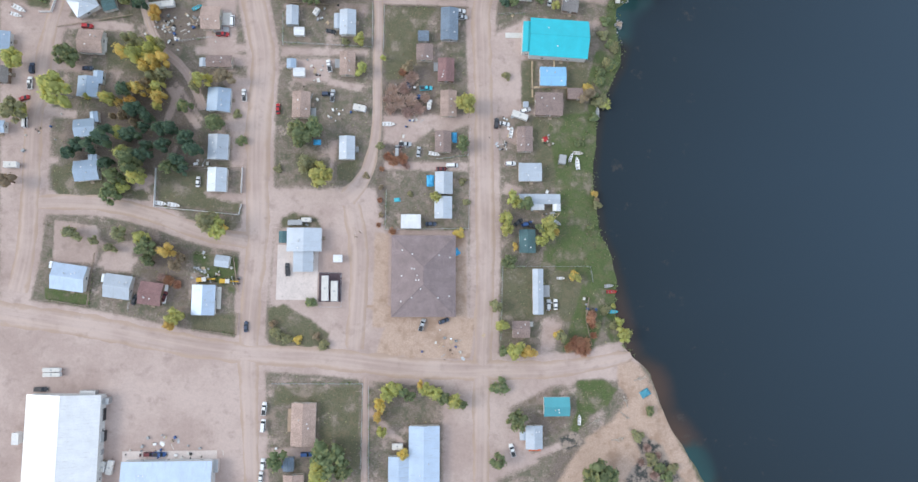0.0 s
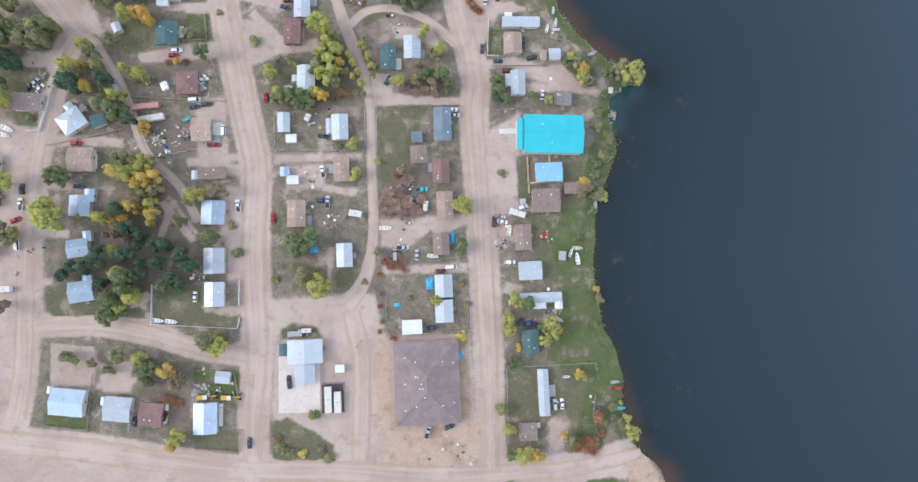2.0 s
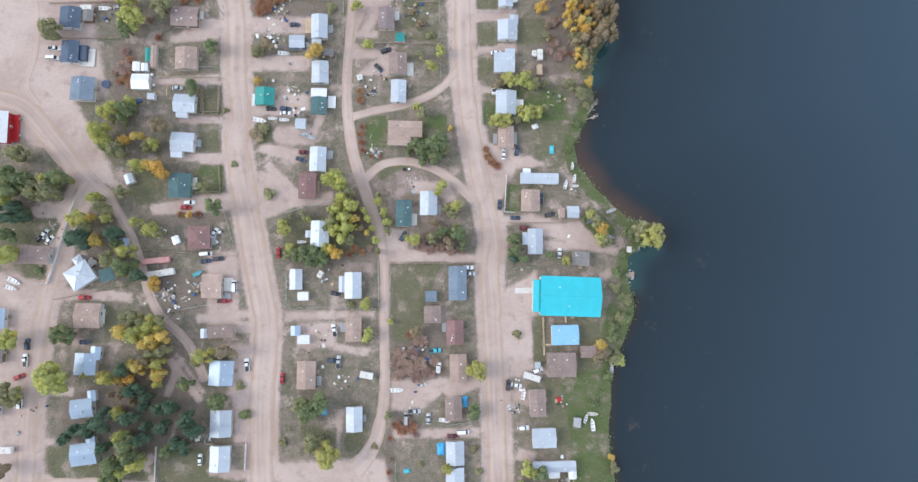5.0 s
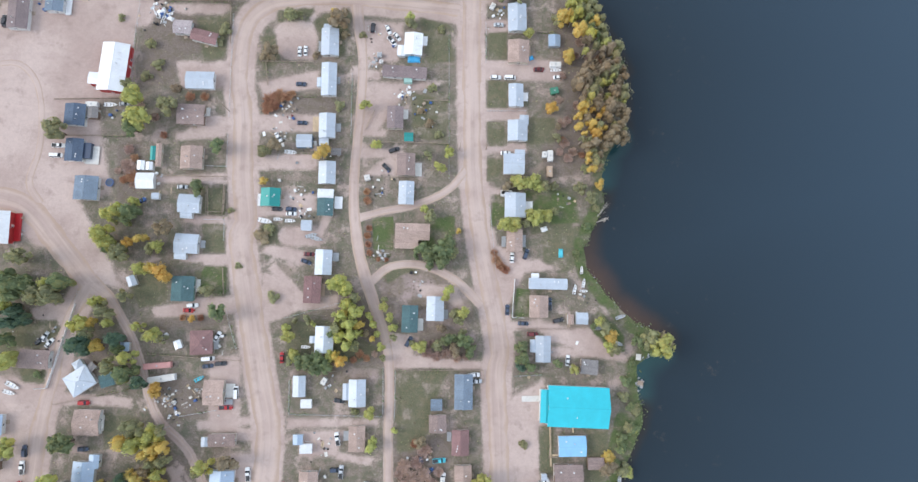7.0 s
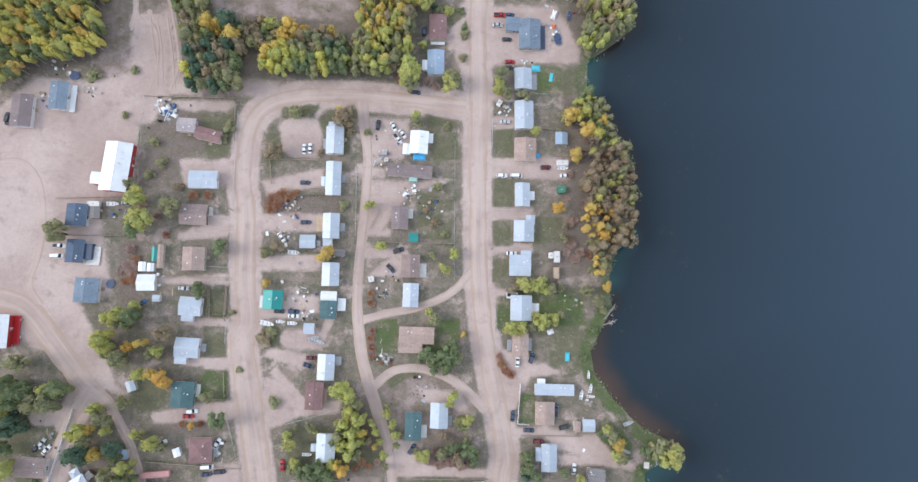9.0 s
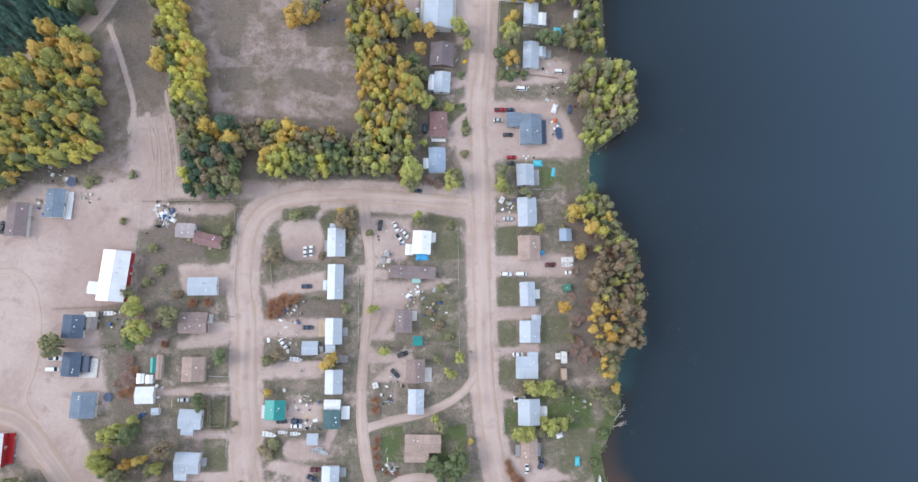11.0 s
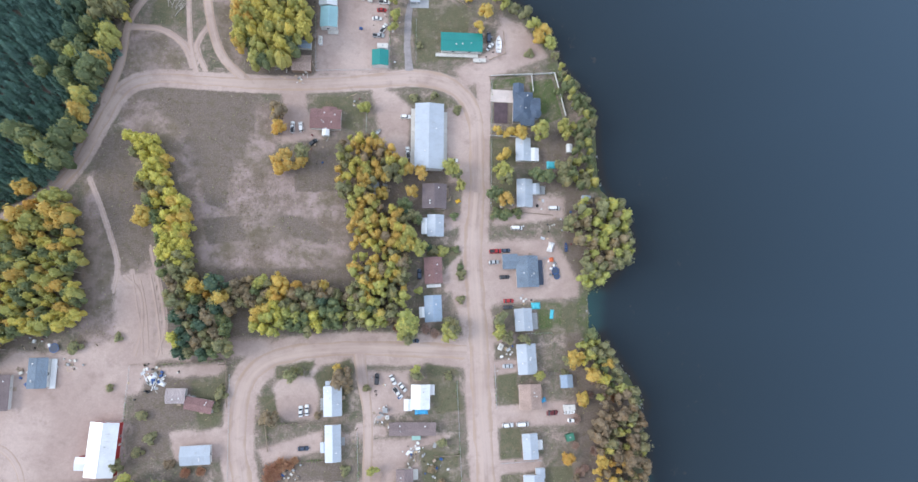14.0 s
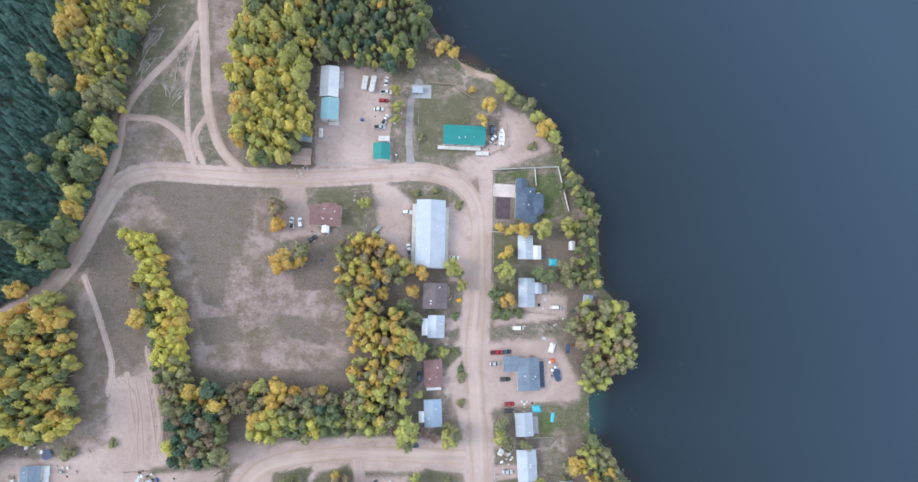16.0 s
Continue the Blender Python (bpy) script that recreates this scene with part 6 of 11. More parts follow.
zone('dirt', 7, (36.5, 329.1), (50.0, 327.6), (49.4, 317.7), (17.0, 314.8), (15.9, 319.5))
zone('turf', 4, (52.7, 53.3), (70.8, 56.7), (73.0, 28.2), (75.2, 12.9), (81.9, -7.2), (83.3, -22.3), (73.4, -47.5), (60.8, -47.8), (70.5, -15.2), (51.4, -11.9), (54.8, 7.1), (57.0, 27.6))
zone('lawn', 5, (35.5, -13.7), (46.4, -13.3), (46.8, -33.3), (36.2, -43.5))
zone('lawn', 5, (56.5, -12.5), (72.5, -12.1), (72.8, -37.6), (59.4, -34.2))
zone('lawn', 5, (-59.1, -65.1), (-24.0, -64.4), (-23.4, -97.8), (-39.5, -98.1), (-40.7, -71.9), (-58.8, -72.3))
zone('turf', 4, (67.3, -59.5), (78.6, -59.2), (85.0, -63.3), (81.3, -69.5), (72.5, -75.0), (67.7, -83.1), (65.1, -80.8), (67.5, -72.2))
zone('lawn', 4, (101.4, -69.1), (106.5, -69.0), (119.2, -93.2), (125.6, -107.6), (114.2, -107.8), (109.1, -93.3))
zone('heath', 5, (40.8, -48.3), (54.5, -46.0), (53.5, -57.8), (43.6, -60.5))
zone('turf', 2, (-155.6, -26.6), (-137.7, -29.0), (-136.2, -33.7), (-154.5, -31.8))
zone('turf', 3, (-95.8, -10.2), (-77.6, -12.1), (-78.0, -26.8), (-95.4, -17.5))
zone('lawn', 5, (-95.5, -37.0), (-76.3, -35.3), (-77.0, -45.0), (-94.0, -41.8))
zone('lawn', 5, (-111.9, 23.5), (-93.0, 24.2), (-92.4, 14.7), (-78.1, 11.5), (-77.9, 7.2), (-111.0, 9.1))
zone('lawn', 5, (-19.6, 99.4), (3.4, 100.5), (-3.3, 87.5), (-6.6, 69.1), (-18.4, 66.0))
zone('lawn', 5, (-134.0, 20.7), (-151.1, 25.1), (-152.7, 13.9), (-133.5, 13.8))
zone('turf', 2, (-32.1, 164.3), (-22.9, 165.0), (-22.7, 150.7), (-31.1, 150.5))
zone('turf', 2, (30.5, 135.7), (36.7, 135.0), (36.3, 123.2), (29.6, 123.6))
zone('lawn', 5, (-9.4, 151.5), (4.7, 155.7), (3.4, 146.4), (-8.1, 145.7))
zone('lawn', 2, (20.3, 176.1), (26.3, 176.3), (26.7, 164.1), (21.5, 164.0))
zone('lawn', 5, (-172.8, 99.3), (-160.9, 99.4), (-160.9, 90.7), (-171.1, 91.9))
zone('lawn', 5, (-104.7, 139.4), (-93.6, 139.6), (-93.0, 129.8), (-104.3, 129.1))
zone('lawn', 5, (-104.9, 175.5), (-95.6, 175.7), (-95.2, 164.1), (-104.4, 163.9))
zone('turf', 3, (33.3, 178.2), (48.8, 178.7), (56.6, 175.1), (57.9, 164.8), (34.8, 162.8))
zone('lawn', 5, (-62.8, 251.6), (-45.1, 259.2), (-45.4, 236.1), (-50.4, 234.6))
zone('lawn', 5, (47.6, 159.3), (60.5, 164.8), (60.5, 149.5), (50.3, 141.6))
zone('turf', 2, (37.4, 383.9), (47.2, 385.2), (51.2, 366.0), (40.9, 361.6), (37.3, 372.6))
zone('turf', 2, (19.2, 383.9), (34.4, 386.3), (34.2, 382.1), (19.0, 379.7))
zone('lawn', 5, (35.3, 279.8), (53.8, 279.5), (54.2, 266.2), (34.6, 266.7))
zone('lawn', 5, (18.3, 346.3), (26.8, 354.9), (25.4, 323.6), (17.4, 323.7))
zone('lawn', 5, (-15.8, 421.4), (-3.7, 425.9), (13.3, 417.5), (-6.1, 408.0), (-6.2, 393.0), (-15.9, 393.0))
zone('lawn', 5, (-65.3, 376.2), (-46.6, 376.2), (-40.0, 370.8), (-41.2, 356.1), (-49.0, 361.4), (-56.9, 369.5), (-64.7, 370.8))
zone('lawn', 5, (-137.5, 420.8), (-124.1, 432.3), (-122.3, 409.9), (-138.1, 411.1))
zone('lawn', 6, (-22.9, 376.3), (-4.3, 376.4), (3.7, 372.3), (-1.7, 369.5), (-20.3, 372.8))
zone('heath', 10, (-151.6, 378.3), (-78.1, 372.5), (-80.1, 341.2), (-51.3, 338.2), (-43.5, 291.9), (-111.4, 287.8), (-115.5, 325.0), (-127.0, 352.7), (-145.2, 358.4))
zone('heath', 7, (-161.6, 339.0), (-142.0, 347.2), (-127.7, 293.3), (-124.8, 260.1), (-156.8, 270.9))
zone('heath', 7, (-146.9, 409.6), (-120.0, 405.8), (-115.1, 385.4), (-147.5, 383.8))
zone('heath', 8, (-113.7, 485.4), (-97.5, 486.0), (-96.0, 385.5), (-107.0, 401.8))
zone('heath', 6, (-147.8, 478.2), (-118.7, 479.2), (-144.2, 426.3), (-145.8, 412.3), (-154.0, 420.5))
zone('litter', 6, (-19.3, 71.1), (3.5, 74.7), (4.3, 48.8), (-6.9, 43.2), (-17.6, 24.9))
zone('litter', 6, (-117.9, -3.5), (-97.0, -10.2), (-102.0, -27.5), (-116.8, -20.6))
zone('litter', 8, (-152.4, 42.5), (-100.4, 67.6), (-95.4, 24.6), (-121.9, 21.2), (-151.3, 27.6))
zone('litter', 7, (-51.4, 358.1), (-22.0, 358.0), (4.5, 337.8), (-14.4, 332.3), (-20.3, 296.8), (-23.2, 273.1), (-88.5, 269.4), (-122.3, 257.6), (-128.0, 298.5), (-46.1, 297.2))
zone('litter', 7, (-204.4, 320.6), (-163.4, 329.5), (-158.1, 273.4), (-198.6, 261.9))
zone('litter', 7, (50.3, 331.8), (77.1, 323.1), (75.0, 295.3), (58.1, 284.7), (48.1, 295.7))
zone('litter', 7, (46.4, 266.4), (59.7, 268.8), (78.1, 234.7), (75.5, 202.6), (61.9, 191.0), (51.0, 215.6))
zone('litter', 8, (-222.8, 481.6), (-140.3, 484.5), (-151.1, 415.0), (-157.7, 371.9), (-178.7, 336.2), (-205.2, 321.8))
zone('litter', 7, (-101.9, 461.8), (-11.5, 485.9), (-8.9, 458.4), (-20.1, 437.3), (-63.6, 436.4), (-65.1, 385.7), (-93.4, 385.5))
zone('litter', 6, (-48.5, 132.5), (-30.9, 132.7), (-24.1, 101.9), (-58.9, 99.0))
zone('litter', 6, (22.0, 157.3), (26.2, 156.1), (29.2, 144.2), (24.6, 141.4))
zone('litter', 6, (-140.5, 194.2), (-130.7, 194.6), (-131.8, 176.7), (-139.8, 171.4))
zone('litter', 6, (40.9, 200.8), (57.8, 206.7), (57.9, 185.6), (42.3, 185.0))
zone('lawn', 4, (-60.6, 5.8), (-55.4, 8.5), (-44.2, 6.4), (-42.2, 0.9), (-60.4, 0.4))
zone('lawn', 4, (-62.4, -37.4), (-48.4, -35.8), (-46.6, -47.9), (-57.4, -51.1), (-62.0, -45.9))
zone('lawn', 4, (-43.6, -44.2), (-37.1, -44.0), (-36.1, -50.6), (-42.9, -50.3))
zone('litter', 3, (-42.9, -17.5), (-33.6, -17.2), (-33.0, -31.5), (-42.2, -31.7))
zone('sand', 4, (-20.4, 0.9), (-14.4, -0.2), (-13.5, -39.8), (-19.9, -40.0))
zone('sand', 4, (-13.2, -34.9), (18.0, -34.1), (19.5, -50.8), (-18.4, -51.6))
zone('sand', 4, (13.5, 0.7), (18.5, 0.9), (20.1, -38.9), (15.1, -36.6))
zone('litter', 3, (-52.5, -27.3), (-42.7, -27.1), (-38.8, -33.1), (-48.6, -32.1))
zone('lawn', 4, (-78.4, 256.3), (-60.5, 258.5), (-62.7, 250.8), (-76.8, 249.6))
zone('lawn', 4, (-84.1, 243.9), (-77.8, 244.1), (-74.5, 232.2), (-81.9, 227.9))
zone('lawn', 4, (-79.3, 159.4), (-71.8, 160.9), (-70.3, 151.7), (-77.8, 150.8))
zone('lawn', 3, (-27.2, 141.1), (-18.4, 143.5), (-10.4, 143.0), (-18.3, 140.0), (-24.5, 135.8))
zone('lawn', 4, (-56.6, 33.6), (-41.6, 31.7), (-39.9, 21.6), (-44.7, 18.9), (-52.4, 23.7))
zone('lawn', 4, (-37.7, 29.3), (-26.6, 32.2), (-31.2, 22.4), (-37.4, 22.2))
zone('lawn', 5, (-104.0, 5.6), (-79.6, 4.0), (-78.1, -2.2), (-91.5, -1.4))
zone('litter', 4, (-83.8, 217.2), (-68.8, 220.4), (-68.3, 209.9), (-80.8, 209.4))
zone('litter', 2, (19.6, 372.9), (26.5, 372.9), (26.1, 362.8), (19.2, 362.8))
zone('dirt', 4, (-170.1, 122.6), (-157.0, 123.5), (-158.8, 115.2), (-169.5, 113.8))
zone('lawn', 4, (-131.2, 138.4), (-116.6, 138.7), (-115.9, 125.9), (-126.8, 123.2), (-130.9, 132.0))
zone('dirt', 4, (-121.9, 124.1), (-105.0, 126.8), (-86.5, 126.4), (-87.6, 122.0), (-102.3, 121.0), (-120.5, 119.5))
zone('litter', 3, (-120.5, 119.0), (-88.8, 121.2), (-88.6, 117.4), (-119.0, 114.5))
zone('turf', 3, (-101.9, 141.5), (-92.1, 141.7), (-91.6, 130.6), (-103.2, 129.9))
zone('lawn', 3, (-103.5, 159.6), (-94.0, 159.8), (-93.5, 147.6), (-102.2, 147.4))
zone('lawn', 3, (-100.9, 175.4), (-94.7, 175.5), (-94.2, 163.2), (-100.4, 163.1))
zone('dirt', 4, (-111.6, 162.8), (-92.9, 163.2), (-92.8, 159.3), (-111.4, 159.7))
zone('dirt', 4, (-113.2, 146.2), (-91.5, 147.1), (-91.4, 143.0), (-110.6, 143.1))
zone('dirt', 4, (-124.8, 179.3), (-94.3, 179.0), (-94.2, 176.4), (-123.4, 176.7))
zone('turf', 3, (-9.5, 164.2), (3.4, 165.9), (4.3, 151.3), (-10.6, 147.6))
zone('dirt', 5, (-13.0, 136.6), (4.9, 135.6), (8.7, 126.0), (1.1, 129.0), (-10.4, 131.4))
zone('dirt', 4, (-25.3, 115.7), (-12.7, 114.6), (-12.6, 104.4), (-23.8, 103.0))
zone('dirt', 3, (-21.3, 103.5), (15.2, 104.4), (15.2, 101.9), (-21.3, 101.0))
zone('litter', 4, (-10.2, 114.6), (7.5, 117.4), (15.1, 111.6), (13.9, 104.7), (-10.1, 103.9))
zone('turf', 3, (19.7, 172.9), (25.4, 170.4), (24.9, 161.0), (18.9, 162.2))
zone('lawn', 4, (38.5, 179.6), (53.0, 179.9), (55.4, 161.6), (36.3, 158.6))
zone('lawn', 5, (41.0, 161.3), (63.3, 161.8), (60.4, 141.8), (42.2, 146.7))
zone('dirt', 4, (29.3, 146.5), (40.9, 148.5), (50.0, 144.2), (33.1, 142.1))
zone('dirt', 5, (42.0, 117.9), (62.7, 119.5), (76.8, 112.4), (78.7, 105.4), (66.3, 106.6), (56.1, 111.1), (43.2, 113.5))
zone('turf', 4, (66.7, 126.8), (76.9, 117.1), (78.0, 109.3), (71.5, 108.7), (63.9, 116.9), (62.7, 124.7))
zone('lawn', 4, (-155.3, 24.6), (-137.6, 19.8), (-113.5, 13.9), (-118.5, 11.1), (-153.3, 11.3), (-156.1, 19.9))
zone('dirt', 3, (-115.6, 22.1), (-111.9, 19.7), (-124.3, 11.1), (-129.0, 11.9))
zone('dirt', 4, (-94.1, 16.1), (-77.5, 14.9), (-76.6, 10.9), (-85.5, 6.7), (-92.7, 10.3))
zone('dirt', 3, (-106.8, 60.3), (-103.9, 60.3), (-108.4, 44.6), (-111.7, 44.6))
zone('dirt', 3, (-111.5, 59.0), (-108.7, 60.3), (-95.3, 43.4), (-97.6, 41.5))
zone('litter', 3, (-20.2, 31.3), (-16.6, 31.3), (-16.6, 0.4), (-21.0, 0.4))
zone('litter', 3, (-35.0, 178.3), (-32.5, 178.4), (-30.9, 146.7), (-34.9, 146.6))
zone('litter', 4, (-37.7, 112.5), (-24.7, 112.7), (-23.6, 102.5), (-42.5, 102.3))
zone('litter', 4, (-19.6, 72.9), (1.5, 73.0), (2.8, 60.6), (0.9, 50.3), (-18.8, 50.2))
zone('dirt', 4, (1.7, 48.3), (15.3, 51.8), (17.8, 48.3), (5.4, 43.4))
zone('lawn', 3, (-67.7, 119.0), (-49.2, 120.5), (-25.2, 108.1), (-35.1, 102.9), (-64.8, 102.6))
zone('litter', 7, (61.5, -87.4), (86.5, -92.5), (84.1, -101.7), (54.3, -102.1))
zone('rock', 4, (92.7, -80.3), (104.1, -86.1), (111.7, -101.3), (87.9, -101.6), (96.0, -89.9))
zone('lawn', 4, (107.1, -89.0), (114.2, -93.3), (119.7, -101.2), (109.2, -101.3))
zone('litter', 4, (88.3, -69.3), (92.6, -69.3), (93.9, -74.6), (90.1, -75.4))
zone('heath', 4, (43.6, -61.7), (57.3, -60.2), (53.7, -70.0), (43.8, -71.4))
zone('litter', 3, (47.6, -73.8), (63.8, -75.2), (60.2, -82.1), (52.7, -83.4))
zone('litter', 9, (-79.0, 321.3), (-60.9, 318.1), (-59.6, 309.9), (-76.4, 313.0))
zone('litter', 5, (54.6, 247.9), (74.5, 243.3), (79.7, 219.3), (76.9, 200.7), (58.8, 187.0), (45.8, 189.2), (47.0, 207.5), (54.7, 218.3))
zone('litter', 4, (-81.9, 211.7), (-76.7, 216.4), (-54.5, 216.7), (-44.1, 211.9), (-54.1, 208.9), (-76.5, 206.0))
zone('litter', 5, (-157.2, 262.5), (-149.0, 268.3), (-148.3, 247.0), (-159.2, 243.8))
zone('lawn', 6, (-112.3, 251.2), (-98.5, 253.2), (-98.4, 233.3), (-108.2, 230.2))
zone('dirt', 5, (-115.7, 229.9), (-97.0, 232.0), (-96.0, 228.1), (-115.4, 226.0))
zone('lawn', 4, (-17.8, 220.8), (-1.0, 217.5), (-1.0, 199.2), (-15.2, 199.5))
zone('lawn', 4, (-14.6, 255.7), (-0.7, 252.2), (1.1, 234.8), (-10.5, 234.3))
zone('lawn', 3, (16.4, 249.5), (24.8, 249.9), (25.0, 237.2), (16.6, 236.8))
zone('lawn', 3, (16.8, 226.9), (25.2, 227.3), (25.4, 215.1), (16.6, 214.7))
zone('lawn', 3, (16.7, 208.4), (24.4, 208.7), (25.2, 197.5), (17.5, 197.3))
zone('lawn', 3, (17.1, 192.1), (24.2, 192.3), (24.4, 182.0), (16.8, 181.8))
zone('lawn', 4, (34.0, 210.9), (47.0, 211.4), (47.0, 199.6), (34.9, 198.7))
zone('turf', 4, (34.9, 278.7), (46.4, 280.1), (45.2, 268.9), (35.8, 268.4))
zone('dirt', 5, (-76.9, 139.5), (-64.9, 137.2), (-60.5, 127.9), (-44.8, 131.0), (-44.6, 125.6), (-61.6, 123.9), (-69.3, 119.8), (-75.7, 118.3), (-77.8, 131.5))
zone('heath', 5, (-29.1, 136.7), (-17.2, 143.7), (-3.7, 142.7), (10.0, 130.9), (12.9, 122.9), (4.9, 116.1), (-13.7, 115.0), (-24.6, 124.7))
zone('heath', 4, (-12.4, 114.4), (13.0, 116.2), (14.5, 107.0), (-12.1, 105.1))
zone('dirt', 4, (-24.1, 108.2), (-13.5, 106.4), (16.4, 104.1), (16.4, 101.1), (-21.2, 100.4))
zone('heath', 4, (-64.3, 98.7), (-47.3, 97.3), (-43.2, 94.2), (-27.6, 94.4), (-26.5, 100.3), (-47.4, 100.6))
zone('lawn', 4, (-182.6, 117.9), (-159.9, 118.4), (-155.7, 113.3), (-162.7, 106.7), (-174.0, 106.5), (-180.8, 99.9))
zone('litter', 4, (-159.2, 110.6), (-128.8, 111.2), (-121.3, 97.2), (-124.9, 93.3), (-137.6, 94.3), (-152.8, 109.4))
zone('lawn', 5, (-137.8, 81.0), (-122.5, 78.7), (-117.8, 66.6), (-136.6, 66.4))
zone('litter', 5, (-122.4, 94.6), (-99.5, 95.0), (-95.9, 79.7), (-118.6, 76.9))
zone('litter', 4, (-141.4, 192.6), (-132.8, 192.9), (-131.0, 168.6), (-139.5, 168.4))
zone('lawn', 3, (17.4, 356.2), (29.0, 356.1), (27.9, 330.6), (16.5, 330.7))
zone('litter', 4, (39.2, 356.5), (54.6, 361.5), (64.7, 345.8), (61.0, 330.3), (40.7, 330.4))
zone('dirt', 3, (10.3, 388.9), (18.3, 388.9), (16.3, 330.7), (14.5, 330.7), (13.2, 360.1))
zone('litter', 4, (-71.4, 356.1), (-51.8, 356.0), (-50.3, 331.2), (-70.9, 331.4))
zone('litter', 4, (-32.1, 342.2), (-0.4, 342.0), (1.9, 330.8), (-32.2, 331.1))
zone('lawn', 3, (-18.9, 414.9), (8.7, 421.8), (8.0, 394.4), (-13.3, 394.3), (-17.6, 400.6))
zone('dirt', 3, (-153.4, 1.4), (-135.8, -0.6), (-134.9, -16.2), (-152.8, -15.8))
zone('dirt', 5, (-133.7, -12.5), (-127.2, -7.6), (-120.5, -6.0), (-120.1, -19.6), (-131.8, -19.3))
zone('litter', 3, (-113.4, -19.8), (-96.5, -20.1), (-97.1, -32.0), (-111.5, -29.9))
zone('turf', 3, (-95.0, -10.0), (-77.1, -12.9), (-77.0, -20.6), (-94.8, -18.5))
zone('dirt', 7, (-147.6, 258.5), (-124.1, 262.2), (-132.6, 245.9), (-157.2, 243.5))
zone('litter', 5, (-76.9, 318.5), (-70.4, 318.4), (-57.8, 312.9), (-59.7, 309.6), (-71.6, 313.8))
zone('litter', 5, (-109.2, 316.9), (-96.4, 318.1), (-93.5, 311.5), (-106.3, 310.4))
zone('litter', 5, (-111.9, 343.5), (-98.8, 342.0), (-100.5, 323.4), (-109.7, 326.1))
zone('turf', 3, (36.0, 383.5), (43.5, 383.6), (47.0, 369.6), (46.3, 365.2), (37.3, 366.3))
zone('lawn', 4, (-137.6, 418.9), (-132.2, 429.0), (-125.0, 429.2), (-124.1, 412.5), (-131.1, 411.3))
zone('litter', 3, (-79.0, 321.1), (-70.5, 320.4), (-54.5, 312.9), (-57.0, 307.0), (-71.5, 311.1))
zone('litter', 3, (-110.6, 319.5), (-95.2, 320.7), (-90.9, 310.1), (-107.4, 307.8))
zone('dirt', 9, (-182.0, -34.5), (-124.9, -42.6), (-70.8, -48.5), (-67.4, -112.6), (-175.4, -114.0))
zone('dirt', 9, (-200.1, 241.4), (-168.7, 248.1), (-138.7, 263.0), (-136.5, 213.8), (-151.8, 211.4), (-142.3, 171.3), (-163.6, 166.9), (-147.1, 143.8), (-171.3, 148.1), (-192.0, 164.8))
zone('dirt', 9, (-145.9, 295.1), (-131.1, 295.8), (-125.8, 259.5), (-139.2, 257.5), (-143.4, 269.4))
zone('turf', 3, (73.6, 84.1), (84.9, 83.8), (82.0, 70.7), (78.0, 62.1), (72.2, 58.9), (69.0, 63.7), (71.4, 75.4))
zone('lawn', 4, (61.6, 79.2), (70.7, 78.9), (68.6, 55.5), (59.9, 54.5))
zone('lawn', 4, (46.2, 54.0), (65.0, 53.5), (63.4, 24.0), (52.2, 21.0), (46.2, 36.5))
zone('lawn', 4, (35.0, -12.2), (71.6, -12.1), (70.4, -34.0), (62.8, -34.4), (60.5, -30.2), (51.1, -33.1), (34.3, -37.2))
zone('lawn', 3, (40.1, 78.5), (47.3, 78.3), (46.3, 56.2), (40.7, 56.4))
zone('lawn', 3, (-63.7, -32.9), (-57.5, -30.1), (-46.0, -36.4), (-37.1, -42.7), (-39.0, -48.7), (-57.1, -50.2), (-62.9, -47.2))
zone('rock', 5, (59.7, -83.6), (67.6, -80.8), (71.7, -86.0), (62.4, -90.0))
zone('sand', 4, (84.7, -46.3), (92.9, -52.8), (98.4, -59.3), (101.2, -69.7), (93.0, -69.9), (84.9, -60.9))
zone('sand', 3, (-24.0, -30.6), (-13.3, -35.5), (-11.5, -48.6), (-3.4, -52.3), (21.7, -51.8), (23.4, -34.6), (18.6, -34.7), (-16.1, -30.3))
zone('litter', 16, (-144.8, 379.9), (-116.2, 382.7), (-88.1, 380.1), (-89.7, 356.2), (-101.3, 335.6), (-113.8, 338.2), (-122.5, 361.5))
zone('litter', 8, (-158.9, 356.4), (-145.8, 360.2), (-136.5, 330.9), (-130.2, 308.5), (-135.3, 296.5), (-152.1, 316.2), (-157.3, 336.1))
zone('litter', 4, (-38.4, 336.8), (-16.0, 340.1), (-3.8, 340.5), (-3.9, 335.7), (-15.2, 334.0), (-15.3, 311.8), (-20.5, 303.4), (-23.0, 287.0), (-38.0, 284.0), (-43.3, 313.8))
zone('lawn', 3, (-11.9, 305.8), (-0.8, 305.6), (3.0, 303.0), (-0.9, 298.9), (-5.7, 294.8), (-6.0, 301.5), (-12.8, 302.5))
zone('lawn', 2.5, (-0.1, 296.4), (2.9, 301.4), (3.6, 290.5), (0.2, 289.8))
zone('litter', 3, (-4.5, 323.6), (2.9, 323.5), (2.8, 317.9), (-4.5, 318.0))
